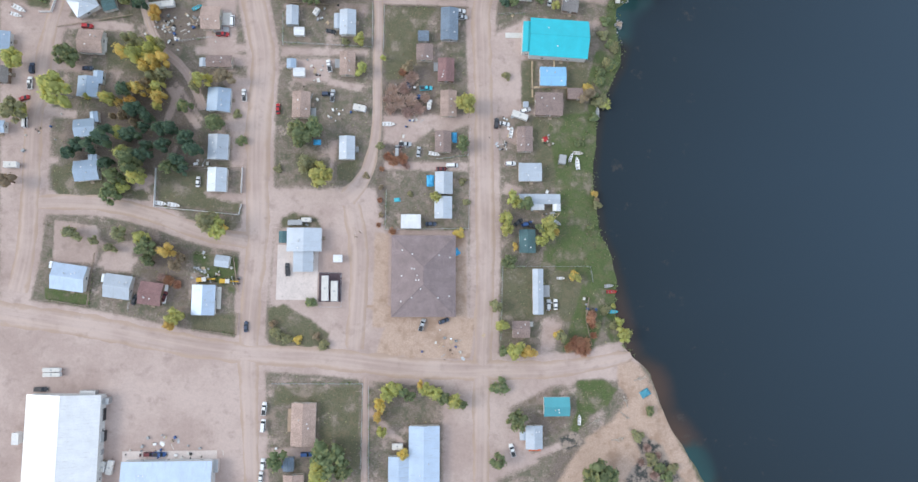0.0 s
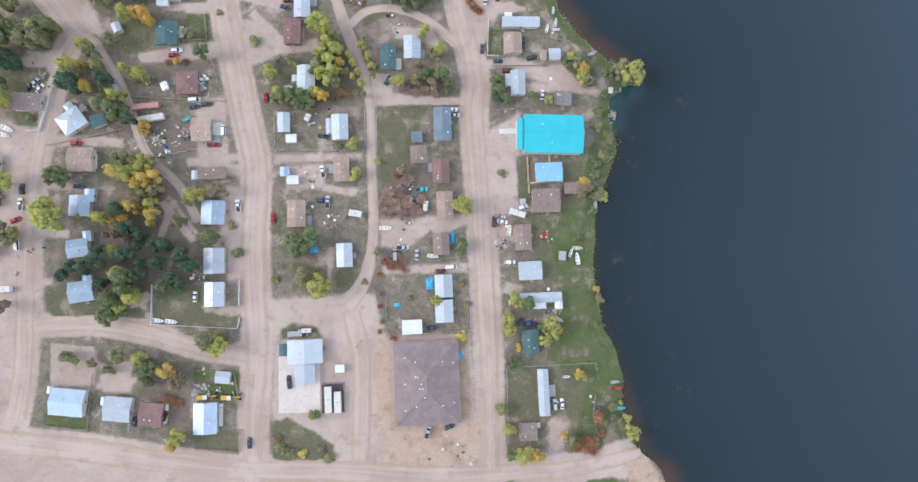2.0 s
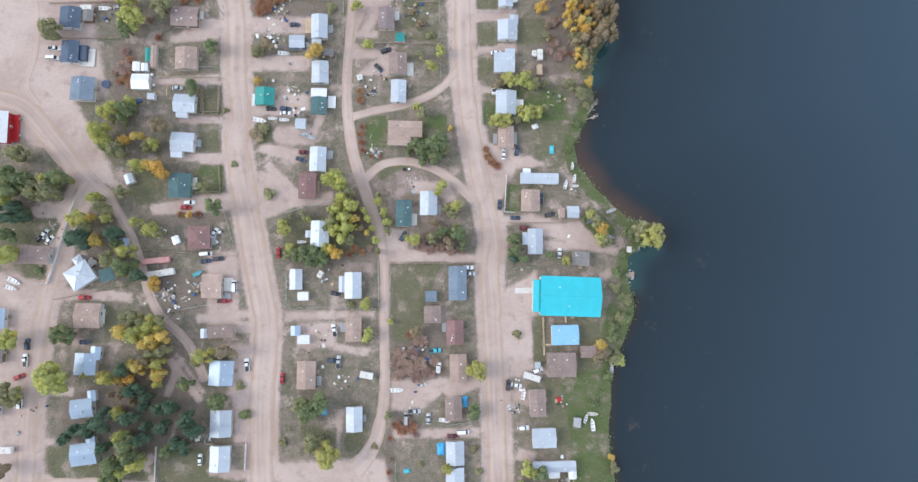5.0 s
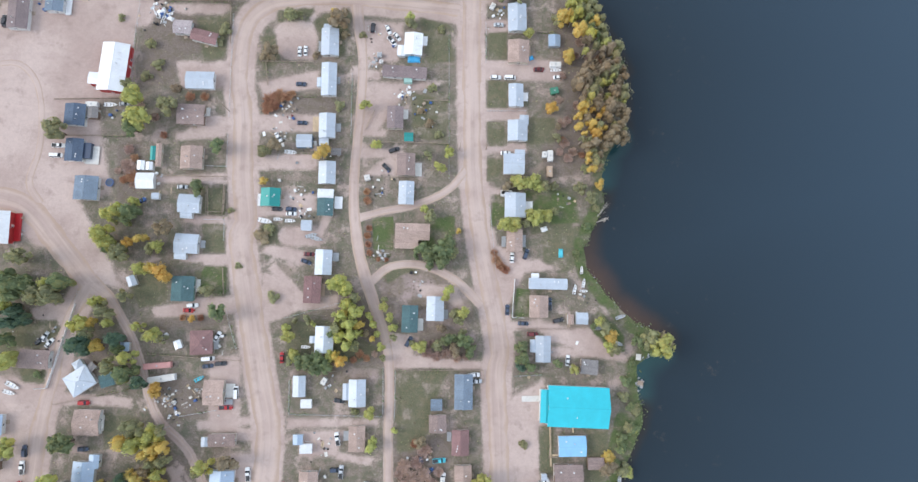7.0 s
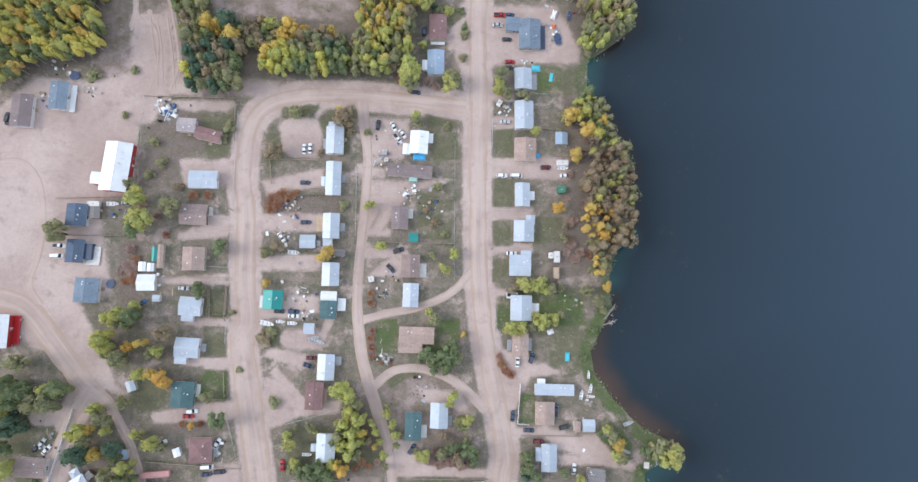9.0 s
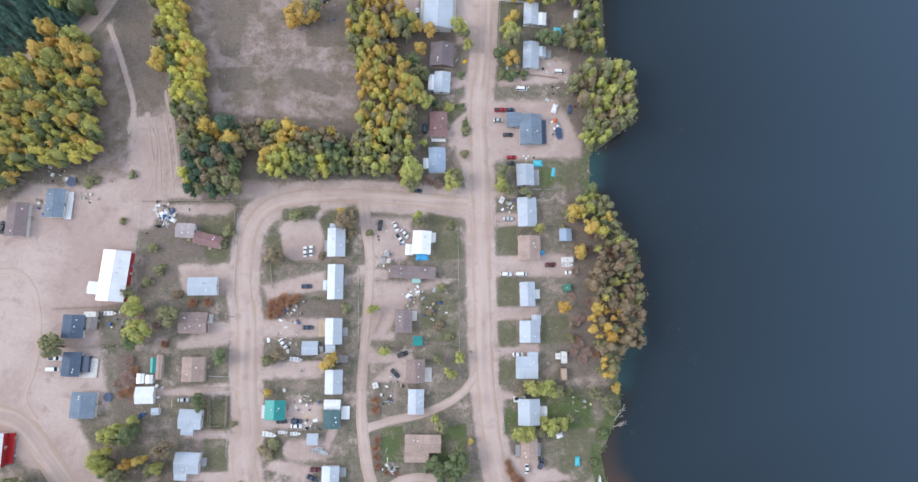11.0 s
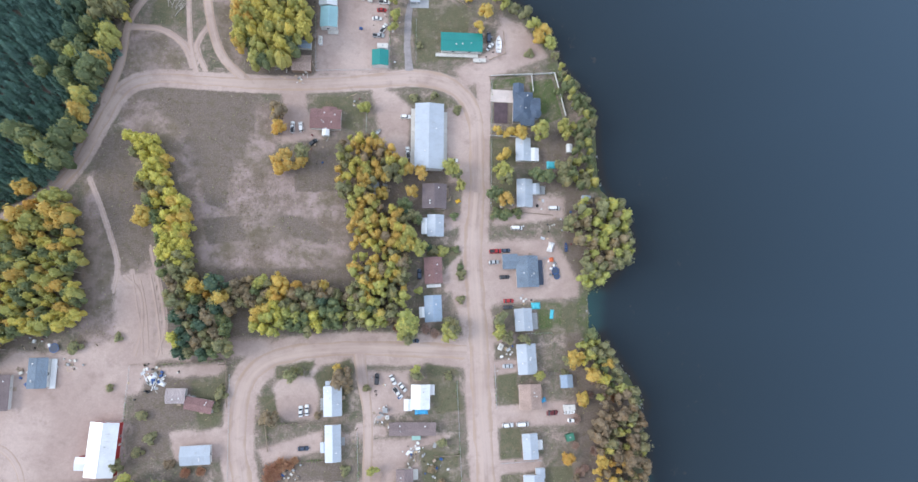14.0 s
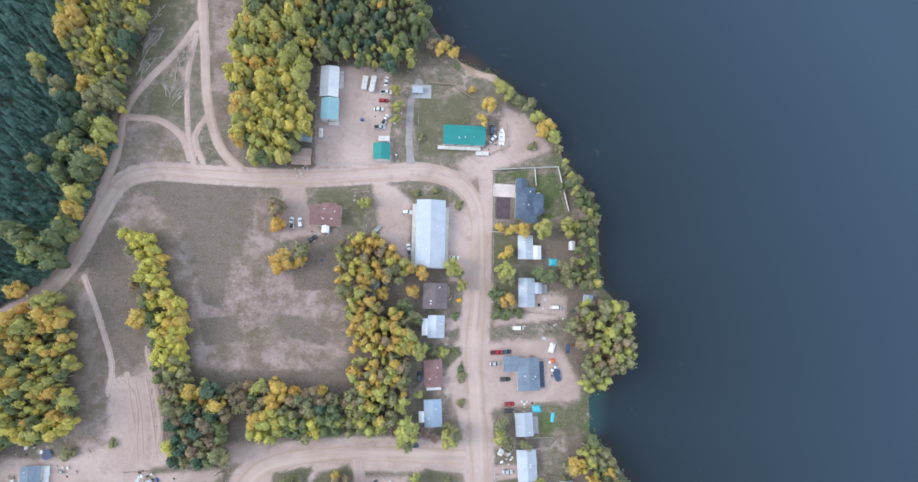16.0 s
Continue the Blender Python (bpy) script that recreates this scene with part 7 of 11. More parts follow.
SHORE_SOUTH = [(600.0, -420.0), (154.5, -133.7), (136.9, -114.7), (123.0, -101.1), (116.2, -90.8), (109.1, -80.0), (103.2, -69.0), (99.3, -56.8), (92.4, -50.0), (87.6, -44.7), (83.9, -32.3), (84.3, -17.3), (82.1, -7.2), (76.9, 2.7), (74.9, 15.4), (73.0, 28.2), (74.3, 43.8), (75.4, 58.2), (79.8, 67.6), (84.6, 78.3), (85.3, 86.0), (82.9, 95.0), (83.2, 104.1), (88.5, 108.6), (95.9, 112.1), (97.1, 115.5), (90.1, 119.1), (82.3, 121.7), (70.8, 132.9), (61.3, 144.7), (60.1, 154.8), (61.2, 154.6)]
SHORE_NORTH = [(63.6, 162.3), (69.3, 174.2), (67.8, 185.9), (70.9, 196.0), (77.8, 206.9), (79.0, 221.0), (78.0, 234.5), (80.2, 234.7), (73.9, 247.6), (65.9, 259.4), (57.6, 268.8), (58.6, 283.7), (70.7, 292.6), (80.5, 303.4), (77.4, 320.2), (66.7, 330.8), (65.9, 351.9), (66.2, 355.9), (65.8, 369.7), (58.6, 381.4), (51.3, 392.1), (47.2, 406.4), (35.1, 420.7), (20.9, 432.8), (15.3, 434.2), (4.0, 439.3), (-2.0, 447.2), (-13.1, 463.7), (-20.0, 482.5), (-37.1, 510.1), (-160.0, 640.0), (-400.0, 1500.0), (-600.0, 2400.0)]
COVER = build_ground(SHORE_SOUTH + SHORE_NORTH, [(89.7, 102.9, 15), (70.9, 188.6, 11), (60.8, 276.7, 11), (88.6, 102.5, 16), (60.1, 329.0, 10), (75.3, 200.2, 10), (119.2, -95.6, 12)], [(68.1, 142.0, 16), (80.8, 124.7, 16), (86.0, -37.3, 14), (103.9, -61.7, 14), (114.2, -81.1, 14), (7.6, 439.4, 8)])
weeds("dry_weeds", "dry tufts of weeds scattered over the yards", "weed", 7000, 3, COVER, lambda c: c["dirt"] < .3 and c["sand"] < .3 and c["off"] > 2)
weeds("green_weeds", "low green weeds scattered over the yards", "olive", 5000, 4, COVER, lambda c: c["dirt"] < .25 and c["sand"] < .2 and c["off"] > 1)
weeds("heath_tufts", "dark tufts of dead grass over the open field", "weed", 3000, 6, COVER, lambda c: c["dirt"] < .5 and c["heath"] > .6)
weeds("brown_weeds", "dead brown weeds on the heath and lots", "weed", 3500, 5, COVER, lambda c: c["dirt"] < .5 and c["heath"] < .6 and c["off"] > 2)
stones("shore_stones", "pale stones strewn along the water edge", SHORE_SOUTH[20:] + SHORE_NORTH[:20], 330, 6)
# houses and sheds, from the south northward
house(-179.0, 75.8, 8.3, 7.4, 91.6, 'blue', 'white')
house(-177.5, 61.5, 7.3, 5.2, 91.6, 'grey', 'brown')
house(-177.9, 39.4, 6.6, 5.2, 1.6, 'blue', 'white')
trailer(-171.6, 23.7, 2, 5.5, 2.5, 2.6, 'white')
house(-142.5, 77.3, 10.4, 10.1, -0.4, 'pink', 'white', decks=((5.0, -0.4, 1.4, 6.3, 'offwhite'),))
house(-142.2, 57.8, 8.8, 8.6, 88.6, 'blue', 'white', wings=((4.4, -3.6, 5.5, 4.1, 0, None),))
house(-142.3, 40.2, 8.8, 7.5, 7.6, 'blue', 'white', wings=((4.0, 4.4, 4.5, 3.3, 90, None),))
house(-140.4, 22.3, 10.0, 8.6, 7.6, 'blue', 'white', wings=((2.8, 4.7, 3.7, 3.6, 90, None),))
house(-88.7, 71.1, 10.8, 5.1, 1.6, 'brown', 'cream', wings=((-6.7, -0.5, 3.8, 3.2, 90, 'light'),))
house(-87.8, 54.4, 10.1, 9.7, 88.6, 'blue', 'white')
house(-87.0, 34.2, 10.7, 8.5, 90.6, 'light', 'white')
house(-86.7, 20.3, 10.2, 8.0, 90.6, 'light', 'white')
house(-59.0, 93.0, 8.6, 5.2, 91.6, 'light', 'grey', h=2.2, small=True, name='shed')
house(-55.8, 86.0, 4.5, 3.6, 1.6, 'white', 'white', h=2.2, small=True, name='shed')
house(-35.1, 90.7, 11.1, 7.0, 91.6, 'light', 'white', wings=((0.6, 4.5, 6.7, 3.0, 0, None),))
house(-58.4, 71.7, 4.1, 4.0, 91.6, 'blue', 'white', h=2.2, small=True, name='shed')
house(-55.0, 68.1, 5.0, 3.8, 1.6, 'white', 'white', h=2.2, small=True, name='shed')
house(-34.5, 72.5, 10.3, 6.7, 91.6, 'pink', 'cream', decks=((0.8, 4.5, 3.9, 2.2, 'grey'),))
house(-53.3, 53.7, 11.4, 7.6, 90.6, 'pink', 'cream', decks=((-2.6, -4.9, 3.8, 2.0, 'grey'),))
trailer(-28.7, 53.6, -10, 5.4, 2.6, 2.6, 'white')
house(-33.2, 35.9, 10.1, 6.7, 91.6, 'light', 'white', decks=((-0.2, -4.0, 2.5, 1.2, 'grey'),))
house(8.7, 92.0, 14.4, 7.6, 90.6, 'slate', 'grey')
house(-2.4, 86.4, 4.8, 4.7, 1.6, 'slate', 'grey', h=2.2, small=True, name='shed')
house(-1.7, 78.9, 7.2, 7.1, 91.6, 'brown', 'cream')
house(7.8, 71.5, 10.3, 7.1, 90.6, 'red', 'brown', decks=((2.0, 4.5, 3.9, 1.8, 'grey'),))
house(9.3, 56.8, 11.5, 7.0, 91.6, 'pink', 'cream')
house(7.5, 40.1, 9.4, 7.0, 91.6, 'brown', 'cream')
tarp(12.3, 42.7, 92, 4.6, 2.3, 'tarp_blue', 1.2)
house(8.3, 22.3, 9.6, 7.5, 91.6, 'light', 'white')
tarp(2.5, 23.5, 92, 5, 3.2, 'tarp_blue', 1.2)
house(8.4, 11.8, 9.5, 7.5, 91.6, 'light', 'white')
house(-5.1, 5.4, 8.4, 6.0, 1.6, 'white', 'white', h=2.8, small=True, name='shed')
house(56.3, 86.9, 25.6, 16.7, -1.4, 'turq', 'white', h=5.0, wings=((-13.5, -0.2, 13.5, 4.6, 90, 'turq'),), pitch=0.35, name='church', label='long hall with a bright turquoise metal roof near the shore', chimney=False)
slab('ramp', 'pale wooden boardwalk leading to the hall', 37.3, 89.3, 7.8, 2.4, 1.6, 'offwhite', 0.25, 'boardwalk')
house(54.3, 70.7, 11.5, 8.3, 1.6, 'sky', 'white')
house(52.7, 58.3, 12.0, 10.1, 0.6, 'brown', 'brown', h=3.2)
house(64.3, 63.7, 6.9, 4.9, 1.6, 'brown', 'brown', h=2.2, small=True, name='shed')
trailer(40.4, 53.1, -18, 7, 2.5, 2.6, 'white')
house(42.6, 42.5, 11.0, 6.8, 91.6, 'brown', 'cream')
house(45.2, 28.3, 9.9, 7.9, 1.6, 'light', 'white')
house(49.4, 16.8, 17.9, 4.3, 1.6, 'light', 'white', wings=((-0.7, -3.2, 5.5, 3.0, 0, 'white'), (7.5, -3.4, 3.5, 3.3, 90, 'white'),), label='long mobile home with pale grey roof and white additions', name='mobile_home')
house(44.6, -1.5, 10.0, 7.0, 91.6, 'darkteal', 'green')
house(49.6, -22.7, 19.3, 4.5, 91.6, 'light', 'white', decks=((0.2, -3.7, 4.9, 3.0, 'grey'),), name='mobile_home', label='long narrow mobile home with a light grey metal roof')
house(42.7, -38.8, 7.4, 7.1, 1.6, 'brown', 'brown', decks=((4.6, 2.1, 1.7, 2.0, 'offwhite'),))
house(-49.3, -3.8, 9.9, 14.4, 91.6, 'light', 'white', h=3.4, wings=((-8.6, 0.3, 9.6, 8.3, 0, 'light'),), name='store', label='single-storey village store with a light grey metal roof', pitch=0.16)
house(-58.2, -2.9, 5.0, 3.5, 91.6, 'darkteal', 'white', h=2.8, small=True, name='shed')
slab('store_pad', 'pale concrete apron beside the village store', -52.2, -17.5, 17.1, 23.2, 0.6, 'concrete', 0.08, 'paving')
house(58.4, -70.5, 10.9, 7.9, 1.6, 'aqua', 'white')
house(49.1, -83.2, 9.6, 7.1, 91.6, 'light', 'white', wings=((0.5, 4.5, 3.3, 2.9, 0, None),), decks=((-5.5, -0.6, 1.4, 4.9, 'orange'),))
house(-46.3, -79.7, 17.4, 10.0, 90.6, 'pink', 'cream', decks=((1.1, 5.9, 9.4, 1.7, 'tan'),))
house(3.8, -97.2, 35.9, 12.7, 91.6, 'icy', 'white', h=3.6, wings=((-6.1, 10.3, 23.3, 8.8, 0, 'icy'),), pitch=0.15, name='hall', label='L-shaped hall with a pale blue metal roof')
house(-141.1, -101.9, 65.3, 29.2, 90.6, 'white', 'white', h=5.0, pitch=0.18, name='arena', label='very large hall with a plain white metal roof', chimney=False, vents=0)
house(-99.0, -107.6, 35.8, 25.6, 1.6, 'icy', 'white', h=5, pitch=0.12, name='workshop', label='wide workshop with a pale blue metal roof', chimney=False)
house(-144.3, -22.3, 13.6, 10.8, -6.4, 'icy', 'white')
house(-151.4, -17.3, 2.9, 2.8, 83.6, 'light', 'white', h=2.2, small=True, name='shed')
house(-124.4, -25.5, 10.8, 9.8, -6.4, 'light', 'white', wings=((-5.9, 2.7, 3.4, 2.6, 90, None),))
house(-111.0, -28.0, 9.4, 9.4, -6.4, 'red', 'brown', decks=((5.0, 0.5, 1.4, 7.9, 'white'),))
house(-89.5, -30.0, 12.5, 9.5, 90.6, 'icy', 'white', decks=((0.8, -5.6, 9.2, 1.7, 'offwhite'),))
house(-82.9, -13.8, 6.0, 4.9, -6.4, 'light', 'white', h=2.2, small=True, name='shed')
house(-51.7, -96.0, 5.6, 4.5, 91.6, 'slate', 'grey', h=2.2, small=True, name='shed')
house(-49.2, -105.6, 11.4, 8.3, 91.6, 'pink', 'cream')
house(-146.8, 93.7, 10.4, 9.1, 35.0, 'light', 'white', hip=True)
house(-148.2, 99.8, 4.0, 3.8, 125.0, 'light', 'white', h=2.2, small=True, name='shed', hip=True)
house(-136.3, 94.1, 5.7, 5.2, 18.0, 'darkteal', 'white', h=2.2, small=True, name='shed')
house(-143.2, 98.9, 4.3, 3.0, 50.0, 'grey', 'brown', h=2.2, small=True, name='shed')
house(-165.3, 101.9, 12.0, 7.6, -2.0, 'brown', 'white')
trailer(-114.7, 95.0, 10, 11, 2.6, 2.6, 'white')
trailer(-116.8, 100.2, 6, 11.2, 2.4, 2.6, 'pinkpaint')
house(-93.2, 89.9, 8.2, 10.1, -0.0, 'pink', 'cream', decks=((6.0, 0.7, 3.9, 5.5, 'offwhite'), (4.0, -4.2, 6.3, 2.7, 'grey'),))
house(-99.5, 110.0, 9.8, 9.2, 93.0, 'red', 'brown', decks=((-0.3, -4.8, 5.5, 2.9, 'grey'),), hip=True)
house(-108.6, 131.8, 10.4, 9.2, 90.0, 'darkteal', 'green', decks=((1.5, -5.4, 5.1, 1.7, 'offwhite'),))
house(-108.4, 150.6, 9.8, 8.2, -2.0, 'light', 'white', wings=((-2.1, -4.7, 4.9, 4.1, 0, None),), decks=((5.9, 0.3, 2.0, 3.1, 'grey'),))
house(-108.5, 167.5, 9.1, 7.8, -2.0, 'light', 'white', wings=((-0.8, -4.6, 4.9, 3.4, 0, None),))
house(-129.8, 134.5, 4.3, 3.6, 112.0, 'light', 'white', h=2.2, small=True, name='shed')
house(-109.2, 108.9, 3.5, 2.9, 112.0, 'white', 'white', h=2.2, small=True, name='shed')
house(-130.4, 107.6, 3.7, 3.6, 90.0, 'blue', 'white', h=2.2, small=True, name='shed')
house(-74.9, 171.3, 7.9, 8.2, 90.0, 'teal', 'green', decks=((-0.9, 5.0, 5.2, 1.7, 'white'),))
house(-51.8, 167.8, 7.6, 6.8, 90.0, 'darkteal', 'green', wings=((5.7, 0.1, 6.8, 4.2, 90, 'white'),), decks=((2.4, -5.2, 5.3, 3.3, 'white'),))
house(-59.4, 159.8, 4.5, 4.5, -0.0, 'light', 'white', h=2.2, small=True, name='shed')
house(-51.4, 144.3, 10.6, 7.0, 90.0, 'light', 'white', decks=((2.5, -4.7, 3.6, 2.5, 'grey'),))
house(-55.5, 132.7, 11.3, 7.2, 90.0, 'red', 'brown', decks=((0.1, -4.2, 5.1, 1.2, 'tan'),))
house(-49.6, 112.2, 11.1, 7.6, 90.0, 'light', 'white', wings=((-0.1, 4.7, 3.0, 2.7, 0, None),))
house(-17.7, 175.0, 10.1, 6.6, 90.0, 'light', 'white')
house(-14.5, 158.3, 14.7, 7.1, -0.0, 'pink', 'cream', wings=((-2.4, -4.8, 9.9, 5.0, 0, None),))
house(-14.5, 121.5, 11.3, 6.8, 90.0, 'darkteal', 'green', decks=((-2.3, -4.5, 5.1, 2.3, 'offwhite'),))
house(-4.0, 126.0, 10.3, 7.3, 90.0, 'light', 'white', decks=((-2.3, -4.5, 4.1, 1.8, 'grey'),))
house(29.1, 155.7, 9.8, 6.9, 90.0, 'pink', 'cream', decks=((-0.3, 4.4, 4.5, 1.8, 'grey'), (0.2, -4.3, 5.3, 1.5, 'grey'),))
house(43.7, 137.6, 16.5, 4.7, -0.0, 'light', 'white', wings=((-5.5, 3.2, 3.3, 2.4, 0, 'white'),), name='mobile_home', label='long narrow mobile home with a light grey metal roof')
house(39.9, 127.9, 9.4, 7.9, 90.0, 'pink', 'cream', decks=((0.8, -4.9, 4.2, 1.8, 'grey'),))
house(41.8, 110.2, 11.0, 6.4, 90.0, 'light', 'white', wings=((1.2, 3.9, 5.4, 3.1, 0, None),))
house(61.4, 103.1, 7.2, 6.2, -5.0, 'grey', 'brown')
house(58.4, 123.3, 5.2, 5.0, -0.0, 'light', 'white', h=2.2, small=True, name='shed')
house(53.7, 122.8, 4.2, 2.6, 90.0, 'pink', 'white', h=2.2, small=True, name='shed')
house(-186.4, 248.2, 14.3, 8.8, 90.3, 'school', 'white')
house(-171.7, 255.6, 12.3, 7.8, 89.7, 'slate', 'white', decks=((-0.4, -4.9, 12.0, 2.4, 'white'),))
house(-143.6, 225.0, 21.2, 11.4, 86.3, 'white', 'red', h=4.6, wings=((-5.6, 6.6, 6.3, 5.2, 90, None),), pitch=0.25, name='hall', label='tall hall with red walls and a white metal roof')
house(-107.7, 221.3, 12.1, 7.6, 1.3, 'light', 'white')
house(-110.4, 206.1, 11.5, 8.8, -0.7, 'brown', 'brown', decks=((6.1, 1.9, 2.0, 3.6, 'offwhite'),), vents=5)
house(-108.9, 187.3, 9.9, 9.2, 91.3, 'pink', 'cream')
house(-158.6, 204.1, 9.5, 8.7, 89.3, 'navy', 'white')
house(-151.6, 205.5, 5.1, 4.4, 91.3, 'grey', 'brown', h=2.2, small=True, name='shed')
house(-157.6, 188.9, 9.8, 7.4, 89.3, 'navy', 'white', decks=((-1.5, -6.6, 7.8, 5.5, 'offwhite'),))
slab('deck_cover', 'dark blue patio cover beside a house', -153.1, 188.9, 4.1, 6.6, -0.7, 'navy', 2.2, 'canopy')
house(-151.3, 172.8, 10.2, 9.8, 89.3, 'slate', 'white')
house(-127.7, 176.8, 7.5, 6.8, 1.3, 'white', 'white', h=2.2, small=True, name='shed')
house(-129.9, 183.4, 4.0, 3.1, 91.3, 'white', 'white', h=2.2, small=True, name='shed')
house(-126.4, 183.2, 3.5, 2.9, 91.3, 'white', 'white', h=2.2, small=True, name='shed')
house(-125.3, 188.8, 6.1, 2.2, 91.3, 'teal', 'white', h=2.2, small=True, name='shed')
house(-122.9, 188.0, 9.9, 2.4, 91.3, 'pink', 'cream', h=2.2, small=True, name='shed')
house(-122.9, 170.4, 3.1, 2.8, 1.3, 'light', 'white', h=2.2, small=True, name='shed')
house(-184.0, 155.1, 13.6, 8.4, 91.3, 'white', 'red', h=4, decks=((0.5, -5.3, 11.7, 2.8, 'red'),))
house(-116.7, 244.9, 8.0, 6.1, -1.7, 'pale', 'white', name='derelict_house', label='half-collapsed small house with a faded mauve roof', chimney=False)
house(-107.2, 241.0, 11.5, 5.3, -12.7, 'red', 'white', chimney=False)
house(-53.1, 240.9, 12.3, 7.6, 91.3, 'light', 'white', wings=((6.7, 1.3, 3.3, 3.2, 90, None),), decks=((-1.2, 4.5, 4.8, 1.5, 'grey'),))
house(-52.8, 224.0, 14.8, 6.6, 91.3, 'light', 'white', wings=((-1.4, 3.7, 4.2, 3.0, 0, None),), decks=((0.3, -3.9, 3.2, 1.3, 'grey'),))
house(-52.6, 203.3, 10.9, 7.0, 91.3, 'light', 'white', wings=((-6.9, 1.3, 4.0, 3.9, 90, None),), decks=((1.2, 5.0, 6.7, 3.0, 'newwood'), (-0.2, -4.5, 3.6, 2.0, 'grey'),))
house(-62.1, 196.3, 6.7, 5.7, 1.3, 'light', 'blue', h=2.6, small=True, name='shed')
house(-51.7, 182.7, 9.9, 7.2, 91.3, 'light', 'white')
house(-48.4, 192.0, 4.5, 3.1, 1.3, 'grey', 'brown', h=2.2, small=True, name='shed')
house(-16.7, 241.5, 10.2, 8.0, 88.3, 'white', 'white', wings=((-3.3, 5.1, 4.8, 3.6, 0, 'white'),), decks=((2.8, -4.9, 4.3, 2.1, 'white'),))
tarp(-16.4, 235.7, 1, 5.4, 3.2, 'tarp_blue', 1.2)
house(-20.2, 228.6, 19.4, 5.4, -1.7, 'school', 'white', name='mobile_home', label='long mobile home with a dark brown roof and white side')
slab('porch_roof', 'small pale green porch roof beside a mobile home', -18.7, 225.7, 3.6, 3.2, 1.3, 'palegreen', 2.3, 'canopy')
house(-23.6, 208.0, 9.9, 7.1, 90.3, 'school', 'cream', decks=((2.2, -4.5, 4.2, 2.0, 'offwhite'),))
house(-17.5, 199.7, 4.0, 3.9, 1.3, 'teal', 'white', h=2.2, small=True, name='shed')
house(-18.2, 187.3, 9.8, 7.8, 91.3, 'brown', 'cream', decks=((-1.6, -5.3, 5.9, 2.8, 'offwhite'),))
house(-17.7, 174.9, 9.4, 6.5, 91.3, 'light', 'white')
house(28.9, 255.7, 12.6, 7.9, 91.3, 'light', 'white')
house(29.8, 240.1, 10.5, 9.4, 90.3, 'pink', 'cream', decks=((1.1, -5.1, 5.4, 0.8, 'tan'),))
house(45.9, 246.1, 5.5, 5.3, 91.3, 'blue', 'grey', h=2.2, small=True, name='shed')
house(28.9, 220.0, 10.4, 6.5, 91.3, 'light', 'white', decks=((0.1, -4.4, 4.0, 2.3, 'white'),))
house(29.8, 204.1, 9.2, 8.7, 90.3, 'light', 'white', wings=((5.0, -2.9, 4.2, 3.9, 0, None),))
house(28.4, 189.2, 9.2, 9.1, 0.3, 'light', 'white', wings=((2.6, 4.8, 4.4, 3.4, 0, None),))
house(29.2, 171.1, 10.7, 9.1, 90.3, 'light', 'white', decks=((-0.4, -6.2, 5.1, 3.3, 'white'),))
house(-10.4, 294.8, 11.6, 7.8, 91.7, 'red', 'cream', decks=((-6.5, -0.0, 1.4, 6.3, 'white'),))
house(-10.7, 278.3, 11.4, 7.5, 91.7, 'blue', 'white', wings=((-1.3, 4.8, 4.6, 2.6, 0, 'white'),))
house(30.9, 293.6, 13.9, 9.8, 90.7, 'slate', 'grey', wings=((4.7, 7.3, 6.9, 6.7, 90, None),), decks=((-0.3, -6.1, 11.1, 2.4, 'navy'),))
house(28.3, 272.6, 9.8, 7.6, 91.7, 'light', 'white', decks=((-0.7, -5.1, 7.1, 2.6, 'grey'),))
house(29.0, 256.4, 11.8, 8.3, 91.7, 'light', 'white')
house(-11.1, 355.5, 30.7, 13.0, 88.3, 'light', 'white', h=4.4, decks=((0.1, 7.4, 28.4, 1.9, 'offwhite'), (-0.4, -7.3, 26.8, 1.6, 'offwhite'),), pitch=0.2, name='long_hall', label='long hall with a pale blue metal roof and side galleries', chimney=False)
house(-9.3, 328.0, 11.3, 10.8, 88.3, 'plum', 'brown', decks=((2.3, -5.7, 4.7, 1.6, 'wood'),), vents=4)
house(-9.0, 314.7, 9.8, 7.3, 88.3, 'light', 'white', wings=((-0.2, 4.7, 7.3, 3.1, 0, 'white'),))
house(-35.7, 331.4, 7.0, 3.9, 88.3, 'light', 'grey', h=2.4, small=True, name='shed')
villa = house(32.1, 369.7, 14.7, 9.0, 86.3, 'navy', 'grey', h=3.6, wings=((8.3, 2.2, 6.2, 5.0, 0, 'navy'), (0.7, -5.6, 4.9, 8.2, 90, 'navy'), (-6.3, -2.2, 6.6, 5.2, 90, 'navy'),), pitch=0.5, name='villa', label='large modern house with a dark blue-grey hipped roof', hip=True)
bay_turret(villa, 37.9, 366.7, 2.7, 3.6)
slab('terrace', 'pale timber terrace along the modern house', 38.7, 372.6, 1.6, 5.6, -3.0, 'offwhite', 0.5, 'deck')
house(31.5, 349.5, 10.9, 6.8, 88.3, 'light', 'white', wings=((-2.2, -5.1, 6.3, 4.1, 0, 'white'),))
house(31.3, 329.1, 12.9, 7.2, 88.3, 'light', 'white', wings=((2.1, -5.1, 5.0, 3.5, 0, None),), decks=((2.1, -8.0, 3.9, 3.2, 'grey'),))
house(59.3, 325.7, 4.2, 4.1, 83.3, 'blue', 'white', h=2.2, small=True, name='shed')
house(53.1, 350.3, 4.0, 2.7, 88.3, 'white', 'white', h=2.2, small=True, name='shed')
